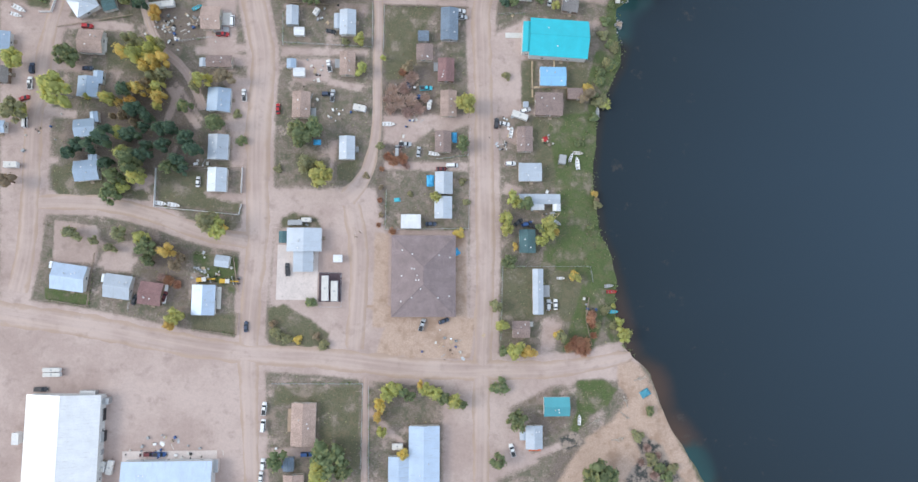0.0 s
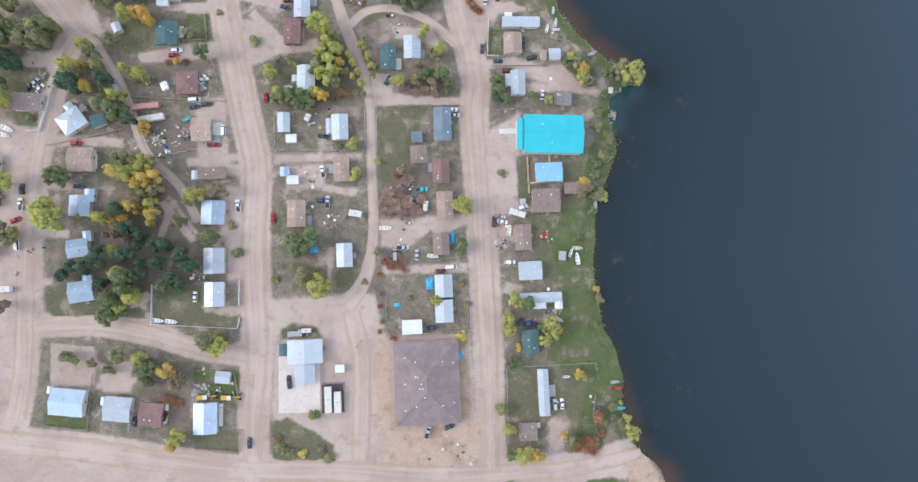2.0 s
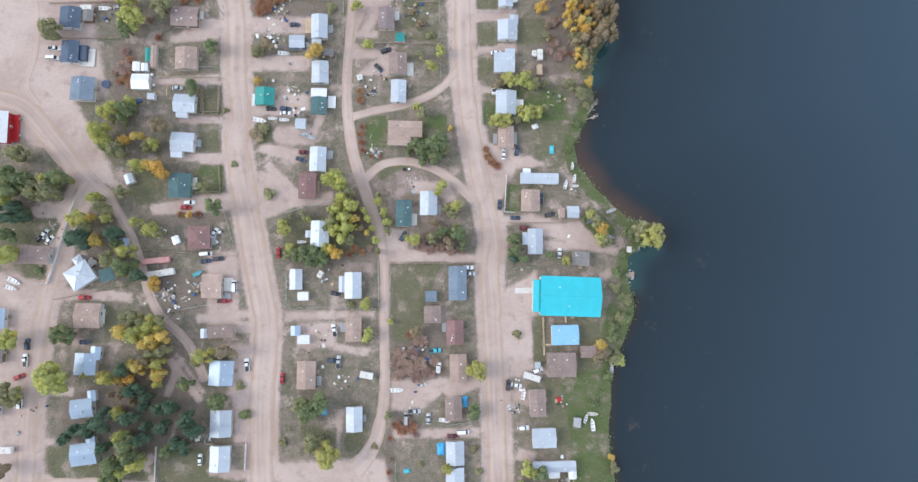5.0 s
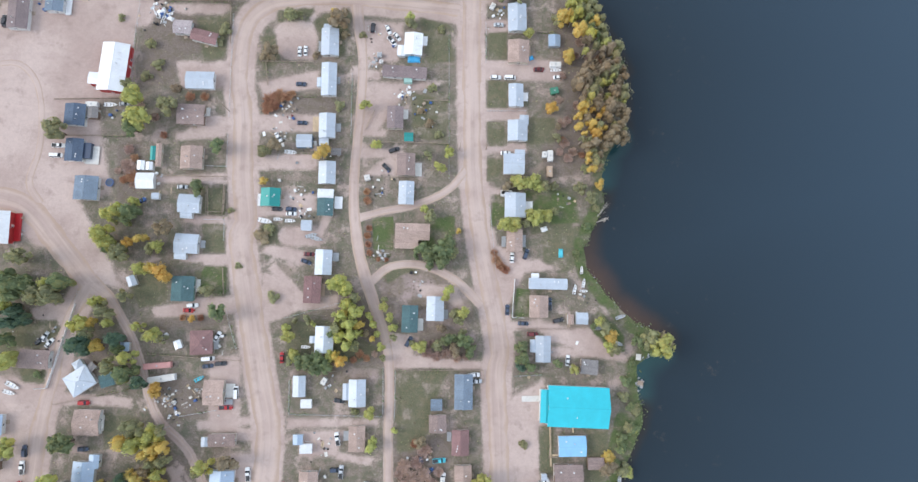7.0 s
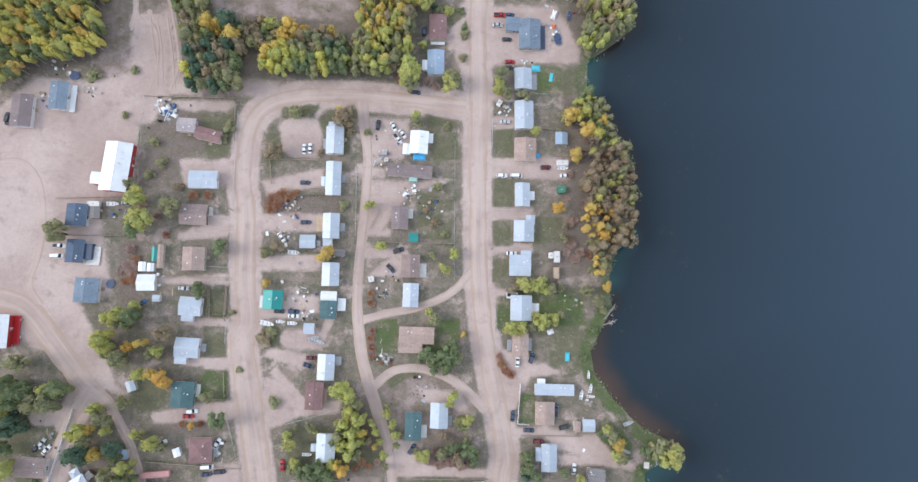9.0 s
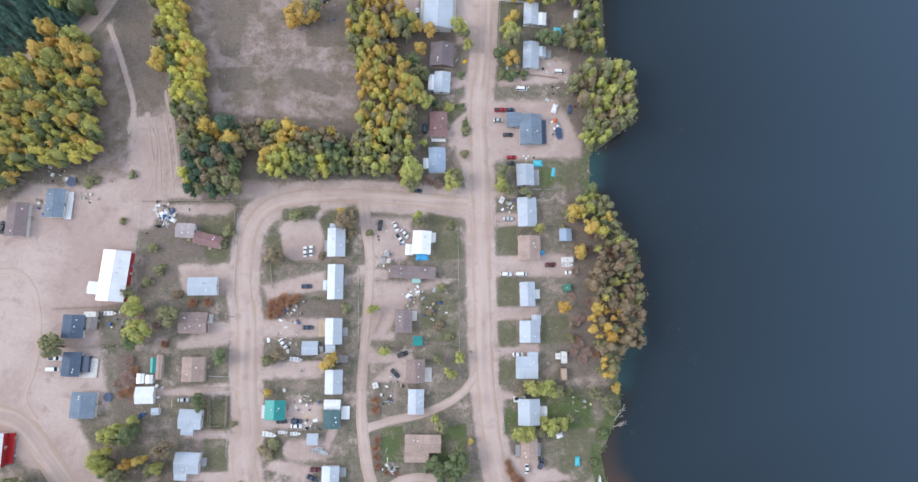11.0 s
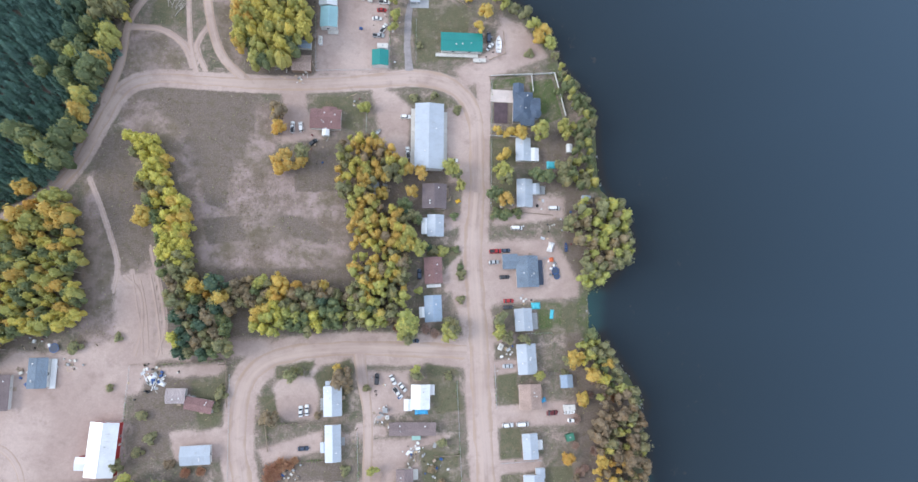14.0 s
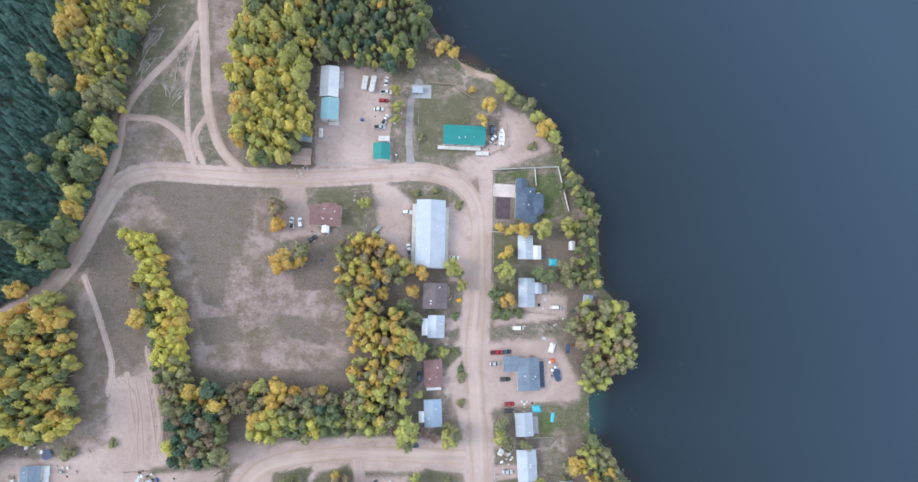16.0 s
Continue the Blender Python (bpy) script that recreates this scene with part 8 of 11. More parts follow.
tarp(44.5, 342.9, -2, 4, 3.4, 'turq', 1.2)
slab('driveway_pad', 'pale concrete driveway beside a modern house', 23.1, 376.4, 10.5, 6.0, -3.7, 'concrete', 0.06, 'driveway')
house(-57.4, 364.2, 13.8, 9.3, -2.9, 'red', 'white', wings=((0.3, -5.8, 3.9, 3.3, 90, 'white'), (1.4, 2.6, 6.4, 6.6, 90, 'red')), vents=4)
house(-56.7, 426.4, 14.7, 8.4, 88.1, 'white', 'white', h=4, wings=((-12.8, -0.7, 10.3, 7.9, 0, 'mist'),), decks=((2.5, -5.0, 8.5, 1.9, 'offwhite'), (-18.8, -2.5, 1.9, 4.7, 'offwhite'),), name='workshop', label='garage with a white roof and a turquoise extension')
house(-33.0, 393.8, 7.7, 7.6, 89.1, 'teal', 'white', h=3, small=True, name='shed')
trailer(-31.9, 400.0, -1, 5, 2.4, 2.6, 'white')
house(4.8, 401.9, 19.5, 9.3, -1.9, 'teal', 'white', decks=((-2.1, -5.6, 19.9, 1.7, 'offwhite'),))
slab('shed_pad', 'grey concrete pad at the end of a driveway', -14.6, 423.9, 8.9, 6.6, -0.9, 'grey', 0.12, 'paving')
house(-16.6, 424.0, 4.8, 3.2, -0.9, 'light', 'grey', h=2.1, small=True, name='shed')
house(-68.6, 391.1, 8.8, 7.6, -1.9, 'pink', 'brown', h=2.8, small=True, name='shed')
house(-67.5, 400.6, 6.0, 3.9, -2.9, 'blue', 'white', h=2.2, small=True, name='shed')
house(1.0, -17.5, 34.2, 27.0, 91.6, 'school', 'brown', h=3.8, pitch=0.34, hip=True, vents=((10.7, 8.9), (9.0, 4.6), (8.6, -6.5), (7.8, -11.1), (3.0, 4.8), (2.8, 3.8), (0.1, 9.1), (-5.4, 1.2), (-9.1, -6.1), (-8.5, -10.7), (-9.0, 4.8), (-10.6, 9.3), (0.1, 2.5), (-1.8, 3.1), (-1.8, 1.9)), chimney=False, name='school', label='very large hipped building with mauve-brown shingles')
# vehicles, trailers and boats
car(-145.5, 84.7, 2, 'red', 'suv')
car(-84.8, 89.9, 92, 'white', 'van')
car(-88.6, 83.8, 2, 'red', 'pickup')
car(-167.3, 59.0, 94, 'white', 'pickup')
car(-167.0, 65.4, 92, 'navy', 'suv')
car(-169.2, 52.4, 22, 'red', 'sedan')
car(-168.1, 42.2, 94, 'white', 'van')
car(-78.1, 57.5, 97, 'white', 'pickup')
car(-63.5, 52.2, 92, 'red', 'sedan')
car(-95.3, 19.5, 90, 'white', 'sedan')
car(-144.2, 66.4, 2, 'navy', 'sedan')
car(-42.6, 87.2, -8, 'black', 'sedan')
car(-42.7, 71.9, 102, 'white', 'pickup')
car(-42.9, 59.5, 2, 'navy', 'suv')
car(-40.6, 58.8, 87, 'silver', 'pickup')
car(13.2, 98.8, 2, 'white', 'suv')
car(13.8, 96.2, 2, 'silver', 'pickup')
car(-8.8, 38.9, 2, 'silver', 'pickup')
car(-2.9, 35.8, 87, 'silver', 'sedan')
car(11.6, 30.4, 2, 'white', 'van')
car(7.1, 28.7, 2, 'maroon', 'sedan')
car(3.4, 4.8, 2, 'navy', 'sedan')
car(30.4, 49.6, 87, 'black', 'suv')
car(34.0, 49.5, -8, 'white', 'sedan')
car(36.9, 32.1, 2, 'white', 'suv')
car(-56.2, -16.4, 97, 'black', 'pickup')
car(1.0, -38.1, 72, 'silver', 'pickup')
car(10.1, -36.2, 22, 'navy', 'sedan')
car(54.6, -28.3, 90, 'silver', 'suv')
car(57.6, -28.0, 92, 'white', 'sedan')
car(-63.0, -74.1, 87, 'white', 'pickup')
car(-63.1, -81.0, 87, 'white', 'van')
car(-62.4, -96.6, 90, 'white', 'suv')
car(-63.0, -101.7, 87, 'white', 'sedan')
car(40.4, -89.2, 107, 'white', 'pickup')
car(-72.2, -40.7, 92, 'navy', 'sedan')
car(-153.2, -68.1, 2, 'black', 'pickup')
car(-106.4, -29.0, 72, 'maroon', 'sedan')
car(-118.4, -30.8, 72, 'black', 'sedan')
car(-44.9, -92.3, 2, 'blue', 'suv')
car(-105.0, 125.0, 5, 'white', 'suv')
car(-106.4, 122.9, -0, 'red', 'sedan')
car(-94.0, 112.4, 60, 'white', 'sedan')
car(-97.1, 103.3, 5, 'white', 'van')
car(-97.0, 100.3, 8, 'navy', 'sedan')
car(-91.9, 101.4, 5, 'black', 'suv')
car(-72.5, 166.6, -0, 'black', 'sedan')
car(-66.5, 166.7, -0, 'navy', 'suv')
car(-66.4, 164.8, -0, 'white', 'sedan')
car(-57.9, 147.7, -0, 'maroon', 'sedan')
car(-59.1, 144.5, -20, 'navy', 'sedan')
car(-14.7, 112.0, 60, 'navy', 'suv')
car(28.4, 148.6, 88, 'white', 'sedan')
car(34.4, 150.3, 72, 'navy', 'suv')
car(26.7, 126.2, 88, 'navy', 'sedan')
car(33.6, 120.6, -0, 'navy', 'sedan')
car(44.8, 129.1, 88, 'navy', 'pickup')
car(48.6, 122.3, 15, 'black', 'suv')
car(37.7, 116.2, -0, 'maroon', 'suv')
car(52.7, 105.5, 85, 'white', 'sedan')
car(-67.0, 104.4, 92, 'red', 'sedan')
car(-115.9, 111.7, 40, 'white', 'sedan')
car(-163.5, 110.9, 60, 'silver', 'sedan')
car(-161.4, 108.4, 50, 'white', 'sedan')
car(-165.3, 109.2, 40, 'black', 'sedan')
car(-165.4, 191.1, 1, 'white', 'pickup')
car(-165.9, 186.8, 1, 'white', 'van')
car(-129.5, 168.3, 31, 'blue', 'sedan')
car(-112.7, 174.9, 1, 'silver', 'sedan')
car(-66.5, 237.0, 91, 'white', 'sedan')
car(-64.0, 237.4, 91, 'white', 'sedan')
car(-65.2, 222.1, 1, 'navy', 'sedan')
car(-63.8, 204.8, 1, 'navy', 'sedan')
car(-73.7, 198.0, -54, 'white', 'sedan')
car(-193.0, 245.0, 91, 'black', 'pickup')
car(-35.0, 249.2, 86, 'black', 'suv')
car(-28.2, 248.7, -64, 'white', 'sedan')
car(-24.2, 245.6, -49, 'white', 'sedan')
car(-26.2, 243.3, -51, 'white', 'pickup')
car(-23.7, 194.1, 21, 'black', 'suv')
car(-26.7, 186.2, -44, 'black', 'sedan')
car(20.1, 228.6, 1, 'white', 'suv')
car(26.4, 228.8, 1, 'white', 'van')
car(21.0, 253.1, 1, 'silver', 'sedan')
car(39.2, 232.9, 1, 'maroon', 'sedan')
car(25.0, 194.5, 1, 'white', 'sedan')
car(-139.7, 210.3, 1, 'grey', 'sedan')
car(48.1, 229.7, 1, 'white', 'sedan')
car(17.5, 303.2, 2, 'red', 'pickup')
car(21.8, 303.4, 2, 'navy', 'sedan')
car(16.6, 298.3, 2, 'silver', 'sedan')
car(21.0, 291.6, 2, 'black', 'sedan')
car(22.5, 281.1, 2, 'red', 'sedan')
car(22.0, 278.3, 2, 'black', 'sedan')
car(-16.4, 293.6, 90, 'navy', 'suv')
car(-19.2, 264.9, -3, 'navy', 'sedan')
car(39.5, 233.2, 2, 'maroon', 'sedan')
car(-193.4, 245.6, 90, 'black', 'suv')
car(-20.8, 349.0, 96, 'white', 'pickup')
car(-0.5, 345.2, -2, 'white', 'sedan')
car(-21.6, 366.0, -2, 'white', 'suv')
car(44.7, 322.5, -2, 'white', 'van')
car(27.3, 313.6, -2, 'white', 'van')
car(-72.5, 361.2, 88, 'white', 'pickup')
car(-68.8, 361.2, 98, 'white', 'suv')
car(-63.4, 354.0, 38, 'black', 'sedan')
car(-31.0, 428.6, 79, 'white', 'sedan')
car(-31.0, 423.1, -1, 'white', 'pickup')
car(-32.3, 419.0, -1, 'red', 'sedan')
car(-34.5, 414.7, -1, 'white', 'sedan')
car(-31.5, 409.7, 59, 'white', 'pickup')
car(-33.9, 406.0, -1, 'silver', 'pickup')
car(17.9, 405.4, 87, 'navy', 'van')
car(18.3, 400.9, 49, 'white', 'sedan')
trailer(-49.0, 95.2, 62, 3, 2, 2.6, 'white')
trailer(1.0, 56.1, 90, 2.6, 1.8, 2, 'white')
trailer(-53.7, 3.4, 2, 6, 2.2, 2.6, 'grey')
trailer(-49.1, 4.7, 2, 4, 1.8, 2.6, 'white')
trailer(-40.0, -23.8, 92, 10.5, 2.8, 2.6, 'white')
trailer(-36.1, -24.9, 92, 8.5, 2.8, 2.6, 'white')
trailer(-7.5, -88.0, 2, 4.4, 2, 2.6, 'white')
trailer(-7.4, -89.0, 2, 4.4, 1.4, 1.6, 'white')
trailer(-149.1, -60.1, 2, 7, 1.6, 2, 'white')
trailer(-148.9, -62.0, 2, 7, 1.6, 2, 'white')
trailer(-126.2, -98.4, 82, 4, 2, 2, 'white')
trailer(-123.4, -98.6, 82, 5.5, 2.4, 2, 'white')
trailer(59.3, 34.5, 82, 4, 3, 2.6, 'grey')
boat(63.2, 35.8, 72, 'white', 4)
boat(66.1, 33.3, 97, 'white', 5.5)
boat(74.8, 56.5, 90, 'silver', 4.5, -0.7)
boat(-16.1, 47.4, 2, 'white', 5.5)
boat(3.9, 35.1, -8, 'white', 5)
boat(36.9, 45.9, 82, 'white', 5)
boat(-110.4, 9.8, -6, 'white', 5.5)
boat(-104.8, 9.3, -8, 'white', 5.5)
boat(59.7, -16.7, 2, 'white', 3.5)
boat(80.6, -19.4, 7, 'silver', 4, -0.2)
boat(81.9, -21.9, 2, 'red', 4.5, -0.2)
boat(82.5, -30.4, 2, 'turq', 4.5, -0.2)
boat(68.5, -76.2, 90, 'white', 4.5)
boat(84.6, 96.3, 82, 'silver', 4, -0.7)
boat(-174.4, 91.1, -25, 'white', 6)
boat(-175.4, 88.3, -15, 'white', 5)
boat(-77.2, 161.4, -10, 'white', 6)
boat(-71.7, 162.3, -0, 'white', 4)
boat(-66.7, 161.8, -0, 'white', 4.5)
boat(-57.5, 155.7, 15, 'silver', 5)
boat(-55.2, 154.4, -15, 'silver', 5)
boat(-100.1, 95.1, 30, 'turq', 4.5)
trailer(25.3, 176.1, -0, 4.5, 2.2, 2.6, 'white')
tarp(49.7, 151.1, 90, 3.8, 2, 'turq', 1.2)
boat(58.6, 144.0, 88, 'white', 3.5)
boat(59.5, 138.4, 80, 'white', 4)
boat(59.7, 135.0, -0, 'white', 3.5)
boat(55.6, 135.7, 80, 'white', 4.5)
boat(75.7, 124.4, 20, 'silver', 4.5, -0.3)
boat(66.0, 119.5, 5, 'silver', 5)
boat(74.4, 113.1, -20, 'silver', 4.5)
boat(83.9, 96.8, 20, 'silver', 4, -0.7)
boat(-57.4, 108.9, -0, 'white', 4)
trailer(-152.5, 209.1, 1, 5, 2.2, 2.6, 'white')
boat(-145.5, 209.7, 1, 'white', 5.5)
boat(-68.0, 191.6, -4, 'white', 5.5)
trailer(46.5, 235.1, 1, 5, 2.3, 2.6, 'white')
boat(46.9, 233.1, 1, 'white', 5)
trailer(46.1, 223.0, 11, 3.5, 3, 2.6, 'green')
trailer(44.4, 193.5, 91, 4.8, 2.4, 2.6, 'white')
trailer(44.2, 186.5, 91, 4.8, 2.4, 2.6, 'tan')
trailer(25.4, 176.6, 1, 4.8, 1.8, 2.6, 'white')
trailer(41.9, 194.0, 89, 2.5, 2, 2.6, 'white')
tarp(35.7, 238.4, 21, 2.5, 2, 'tarp_blue', 1.2)
tarp(42.3, 161.4, 21, 2.8, 2.2, 'white', 1.2)
trailer(-31.5, 236.4, 1, 2, 2, 2, 'grey')
trailer(-30.7, 233.5, 1, 1.6, 1.6, 1.6, 'white')
trailer(-34.7, 181.3, 16, 2.4, 2.4, 1.8, 'white')
trampoline(-142.9, 175.8, 1.7)
trampoline(43.8, 294.0, 1.7)
trampoline(44.3, 291.5, 1.4)
trampoline(-167.3, 265.5, 2.0)
tarp(34.5, 278.7, 2, 4, 3, 'turq', 1.2)
tarp(41.4, 274.9, 82, 4, 1.6, 'turq', 0.4)
tarp(42.4, 304.8, 72, 4.5, 2.5, 'white', 1.8)
boat(49.2, 304.5, 87, 'blue', 4)
tarp(42.5, 299.1, 2, 2, 2, 'orange', 1)
trailer(18.1, 261.3, 62, 2.8, 2, 2, 'white')
trailer(21.1, 253.1, 2, 4, 1.8, 1, 'silver')
boat(-34.8, 358.4, 43, 'silver', 5)
tarp(1.4, 326.3, 28, 2.2, 1.8, 'yellow', 0.8)
trailer(-40.9, 427.0, 81, 6.5, 2.3, 2.6, 'white')
trailer(-37.2, 426.5, 79, 7.5, 2.4, 2.6, 'white')
boat(-60.9, 403.3, 89, 'white', 4)
boat(22.5, 402.2, 87, 'white', 8.5)
trailer(13.1, 393.7, -1, 6, 2, 1.2, 'offwhite')
trailer(-60.4, 402.7, 89, 4, 1.6, 2.6, 'white')
tarp(-46.4, 38.4, 2, 3.2, 2.4, 'tarp_blue', 1.2)
tarp(-11.4, 14.7, 12, 2.6, 1.8, 'turq', 1.2)
tarp(14.7, -6.8, 32, 2.4, 3, 'tarp_blue', 1.2)
tarp(96.8, -64.6, 32, 4.2, 3.2, 'tarp_teal', 1.2)
loader(-89.3, -21.5, 5)
loader(-79.7, -22.0, 0)
roof_unit(-128.4, -77.6, 1, 3, 5, 2.6, 'dark')
roof_unit(-127.8, -86.2, 1, 3.5, 4, 2.4, 'dark')
roof_unit(-126.9, -71.9, 1, 4, 2.5, 3, 'steel')
roof_unit(-133.6, -68.8, 1, 6, 1.6, 2.5, 'steel')
roof_unit(-160.5, -87.5, 1, 2.5, 4.5, 3, 'white')
roof_unit(-81.3, -97.1, 1, 2.5, 5, 2.2, 'concrete')
roof_unit(-128.3, -92.5, 1, 3, 2, 2, 'grey')
junk(-100.3, -94.3, 16, 9, 5)
junk(-109.6, -94.7, 10, 5, 6)
car(-104.3, -93.3, 2, 'blue', 'pickup')
car(-108.3, -93.3, 2, 'maroon', 'suv')
# loose clutter in the yards
junk(-112.6, 87.5, 20, 4, 0)
junk(-100.3, 88.6, 8, 3, 0)
junk(-90.2, 85.5, 7, 3, 0)
junk(-48.2, 68.5, 16, 5, 0)
junk(-38.7, 51.6, 12, 4, 0)
junk(-7.6, 63.8, 10, 4, 0)
junk(-5.9, 49.6, 10, 4, 0)
junk(-9.3, 39.2, 10, 3, 0)
junk(33.7, 39.6, 10, 3, 0)
junk(52.9, 43.4, 8, 3, 0)
junk(49.6, 14.0, 14, 5, 0)
junk(57.3, 11.0, 6, 3, 0)
junk(12.2, -46.5, 14, 5, 0)
junk(-93.0, 26.4, 8, 3, 0)
junk(-92.9, -18.7, 10, 4, 0)
junk(-85.7, -17.7, 10, 4, 0)
junk(-129.6, -76.0, 6, 3, 0)
junk(-104.9, -94.8, 14, 8, 0)
junk(-89.6, -94.6, 8, 4, 0)
junk(52.9, -29.4, 5, 3, 0)
junk(71.4, -30.2, 8, 5, 0)
junk(-163.9, 38.3, 8, 5, 0)
junk(-51.4, 4.1, 5, 2, 0)
junk(-52.8, -95.9, 6, 3, 0)
junk(-110.9, 84.1, 26, 5, 0)
junk(-163.8, 109.3, 16, 6, 0)
junk(-27.3, 148.4, 10, 4, 0)
junk(-60.5, 166.3, 12, 6, 0)
junk(-47.6, 94.0, 6, 4, 0)
junk(-10.6, 136.9, 7, 3, 0)
junk(41.8, 107.6, 10, 6, 0)
junk(57.5, 123.4, 8, 3, 0)
junk(60.2, 132.7, 6, 3, 0)
junk(-101.4, 89.9, 8, 2, 0)
junk(-92.4, 110.1, 8, 3, 0)
junk(-178.5, 153.5, 6, 3, 0)
junk(-72.1, 211.8, 16, 4, 0)
junk(-72.6, 197.2, 12, 4, 0)
junk(-126.4, 252.6, 16, 5, 0)
junk(-111.9, 243.9, 10, 4, 0)
junk(-28.9, 174.9, 10, 3, 0)
junk(-20.3, 218.3, 14, 3, 0)
junk(-33.6, 232.5, 8, 3, 0)
junk(-34.1, 246.0, 6, 3, 0)
junk(-123.4, 179.5, 8, 5, 0)
junk(29.3, 187.2, 5, 3, 0)
junk(-12.4, 214.6, 10, 7, 0)
junk(-63.8, 173.8, 10, 4, 0)
junk(-142.6, 205.7, 8, 6, 0)
junk(-110.4, 204.3, 6, 3, 0)
junk(-52.2, 190.9, 6, 3, 0)
junk(50.1, 173.5, 8, 4, 0)
junk(-172.2, 267.9, 14, 6, 0)
junk(-161.1, 257.8, 10, 5, 0)
junk(-179.5, 255.6, 8, 3, 0)
junk(43.4, 295.0, 14, 5, 0)
junk(30.3, 280.4, 6, 3, 0)
junk(20.2, 258.0, 8, 4, 0)
junk(-126.8, 251.4, 18, 4, 0)
junk(-43.4, 372.4, 4, 3, 0)
junk(43.8, 314.9, 10, 6, 0)
junk(39.0, 326.2, 6, 4, 0)
junk(-61.9, 352.3, 8, 4, 0)
junk(-3.8, 329.4, 5, 2, 0)
junk(25.4, 322.1, 8, 5, 0)
junk(19.3, 403.1, 12, 4, 0)
junk(-68.9, 385.6, 10, 2.5, 0)
junk(-76.8, 389.7, 6, 3, 0)
junk(-32.3, 413.9, 10, 6, 0)
junk(-62.0, 424.8, 5, 3, 0)
junk(-33.6, 395.5, 5, 3, 0)
junk(-38.8, 296.4, 8, 5, 0)
# fences and poles
fence('white', (-113.0, 24.7), (-112.7, 8.3), (-77.8, 6.0))
fence('white', (-77.1, 26.1), (-77.1, 15.5))
fence('white', (-76.8, 10.5), (-77.6, 6.3))
fence('wood', (-100.6, 25.9), (-77.6, 26.0))
fence('wire', (-25.0, 101.0), (-24.5, 81.8))
fence('wire', (-62.8, 80.1), (-63.5, 95.2))
fence('wire', (-16.1, 18.7), (-16.0, 1.8), (19.5, 3.4), (19.6, 25.5))
fence('wire', (19.1, 46.8), (18.6, 35.2), (4.8, 32.9))
fence('wood', (45.8, 77.1), (45.0, 65.6), (61.0, 66.8))
fence('wire', (34.5, -12.4), (34.5, -43.5))
fence('wire', (34.5, -12.4), (72.5, -11.3), (73.6, -18.1))
fence('wood', (71.9, -24.7), (70.7, -33.9), (73.4, -45.0), (59.5, -45.4))
fence('wire', (-60.4, -63.9), (-22.9, -63.1), (-22.5, -97.8))
fence('wood', (-154.0, -31.8), (-137.4, -34.0), (-135.8, -11.9))
fence('wire', (-43.1, -17.5), (-33.8, -17.2), (-33.2, -31.5), (-42.5, -31.7))
fence('wire', (-119.9, -20.7), (-120.7, -35.3))
fence('wood', (-95.8, -10.7), (-78.8, -12.1), (-76.3, -26.3))
fence('wood', (-75.8, -35.3), (-76.1, -44.3), (-94.0, -42.3))
fence('wire', (-20.4, -64.3), (-18.9, -103.2))
fence('white', (-152.3, 124.6), (-160.8, 90.2), (-165.6, 89.9))
fence('wood', (-157.6, 83.8), (-126.9, 90.5))
fence('wire', (-91.8, 125.4), (-86.0, 107.6))
fence('wood', (-95.4, 176.2), (-95.2, 163.5), (-101.2, 162.9), (-102.1, 175.5))
fence('wood', (-93.6, 140.9), (-92.5, 130.0), (-103.1, 129.6))
fence('wood', (-19.9, 100.1), (17.0, 100.7), (17.0, 95.6))
fence('wire', (-19.9, 100.1), (-19.6, 79.6))
fence('white', (29.7, 139.4), (28.8, 123.1), (33.7, 122.9))
fence('wire', (18.4, 170.7), (21.5, 144.0))
fence('wood', (30.4, 118.4), (56.2, 118.7))
fence('wire', (30.2, 98.5), (41.8, 99.3))
fence('wood', (-122.8, 104.7), (-83.7, 102.6))
fence('wire', (-152.8, 124.6), (-151.9, 129.7))
fence('wood', (-33.6, 147.1), (-23.4, 148.0))
fence('wire', (-92.7, 82.5), (-107.2, 79.9))
fence('wood', (-62.6, 99.0), (-44.1, 99.1))
fence('wire', (-62.2, 81.4), (-24.9, 81.1))
fence('wire', (-66.9, 120.6), (-44.6, 127.3))
fence('wire', (-96.1, 252.8), (-95.2, 206.3))
fence('wood', (-168.9, 211.2), (-137.1, 213.0))
fence('wood', (-83.4, 231.8), (-60.5, 232.2))
fence('wood', (-80.9, 231.4), (-79.5, 221.3))
fence('wood', (-32.3, 197.4), (0.1, 197.7))
fence('wire', (-1.1, 247.5), (0.5, 182.3))
fence('wood', (-11.2, 216.9), (-0.4, 217.3))
fence('wire', (-43.2, 228.1), (-42.5, 199.1))
fence('wire', (16.5, 213.2), (33.7, 213.8))
fence('wood', (-94.9, 175.4), (-94.7, 164.7), (-102.3, 164.5), (-102.6, 175.6))
fence('wood', (-128.3, 179.4), (-94.5, 180.0))
fence('wood', (-163.8, 195.5), (-138.3, 196.4))
fence('wire', (15.3, 253.8), (15.6, 235.2))
fence('wood', (-32.8, 211.3), (-36.3, 203.2))
fence('wire', (-102.6, 161.2), (-94.3, 161.5), (-93.9, 152.7))
fence('wire', (-95.2, 198.5), (-94.8, 184.3), (-104.2, 184.5))
fence('wood', (-71.2, 216.4), (-57.2, 216.9))
fence('wood', (-66.0, 191.2), (-56.0, 191.6))
fence('wood', (-136.7, 257.7), (-97.7, 258.6), (-96.7, 239.6))
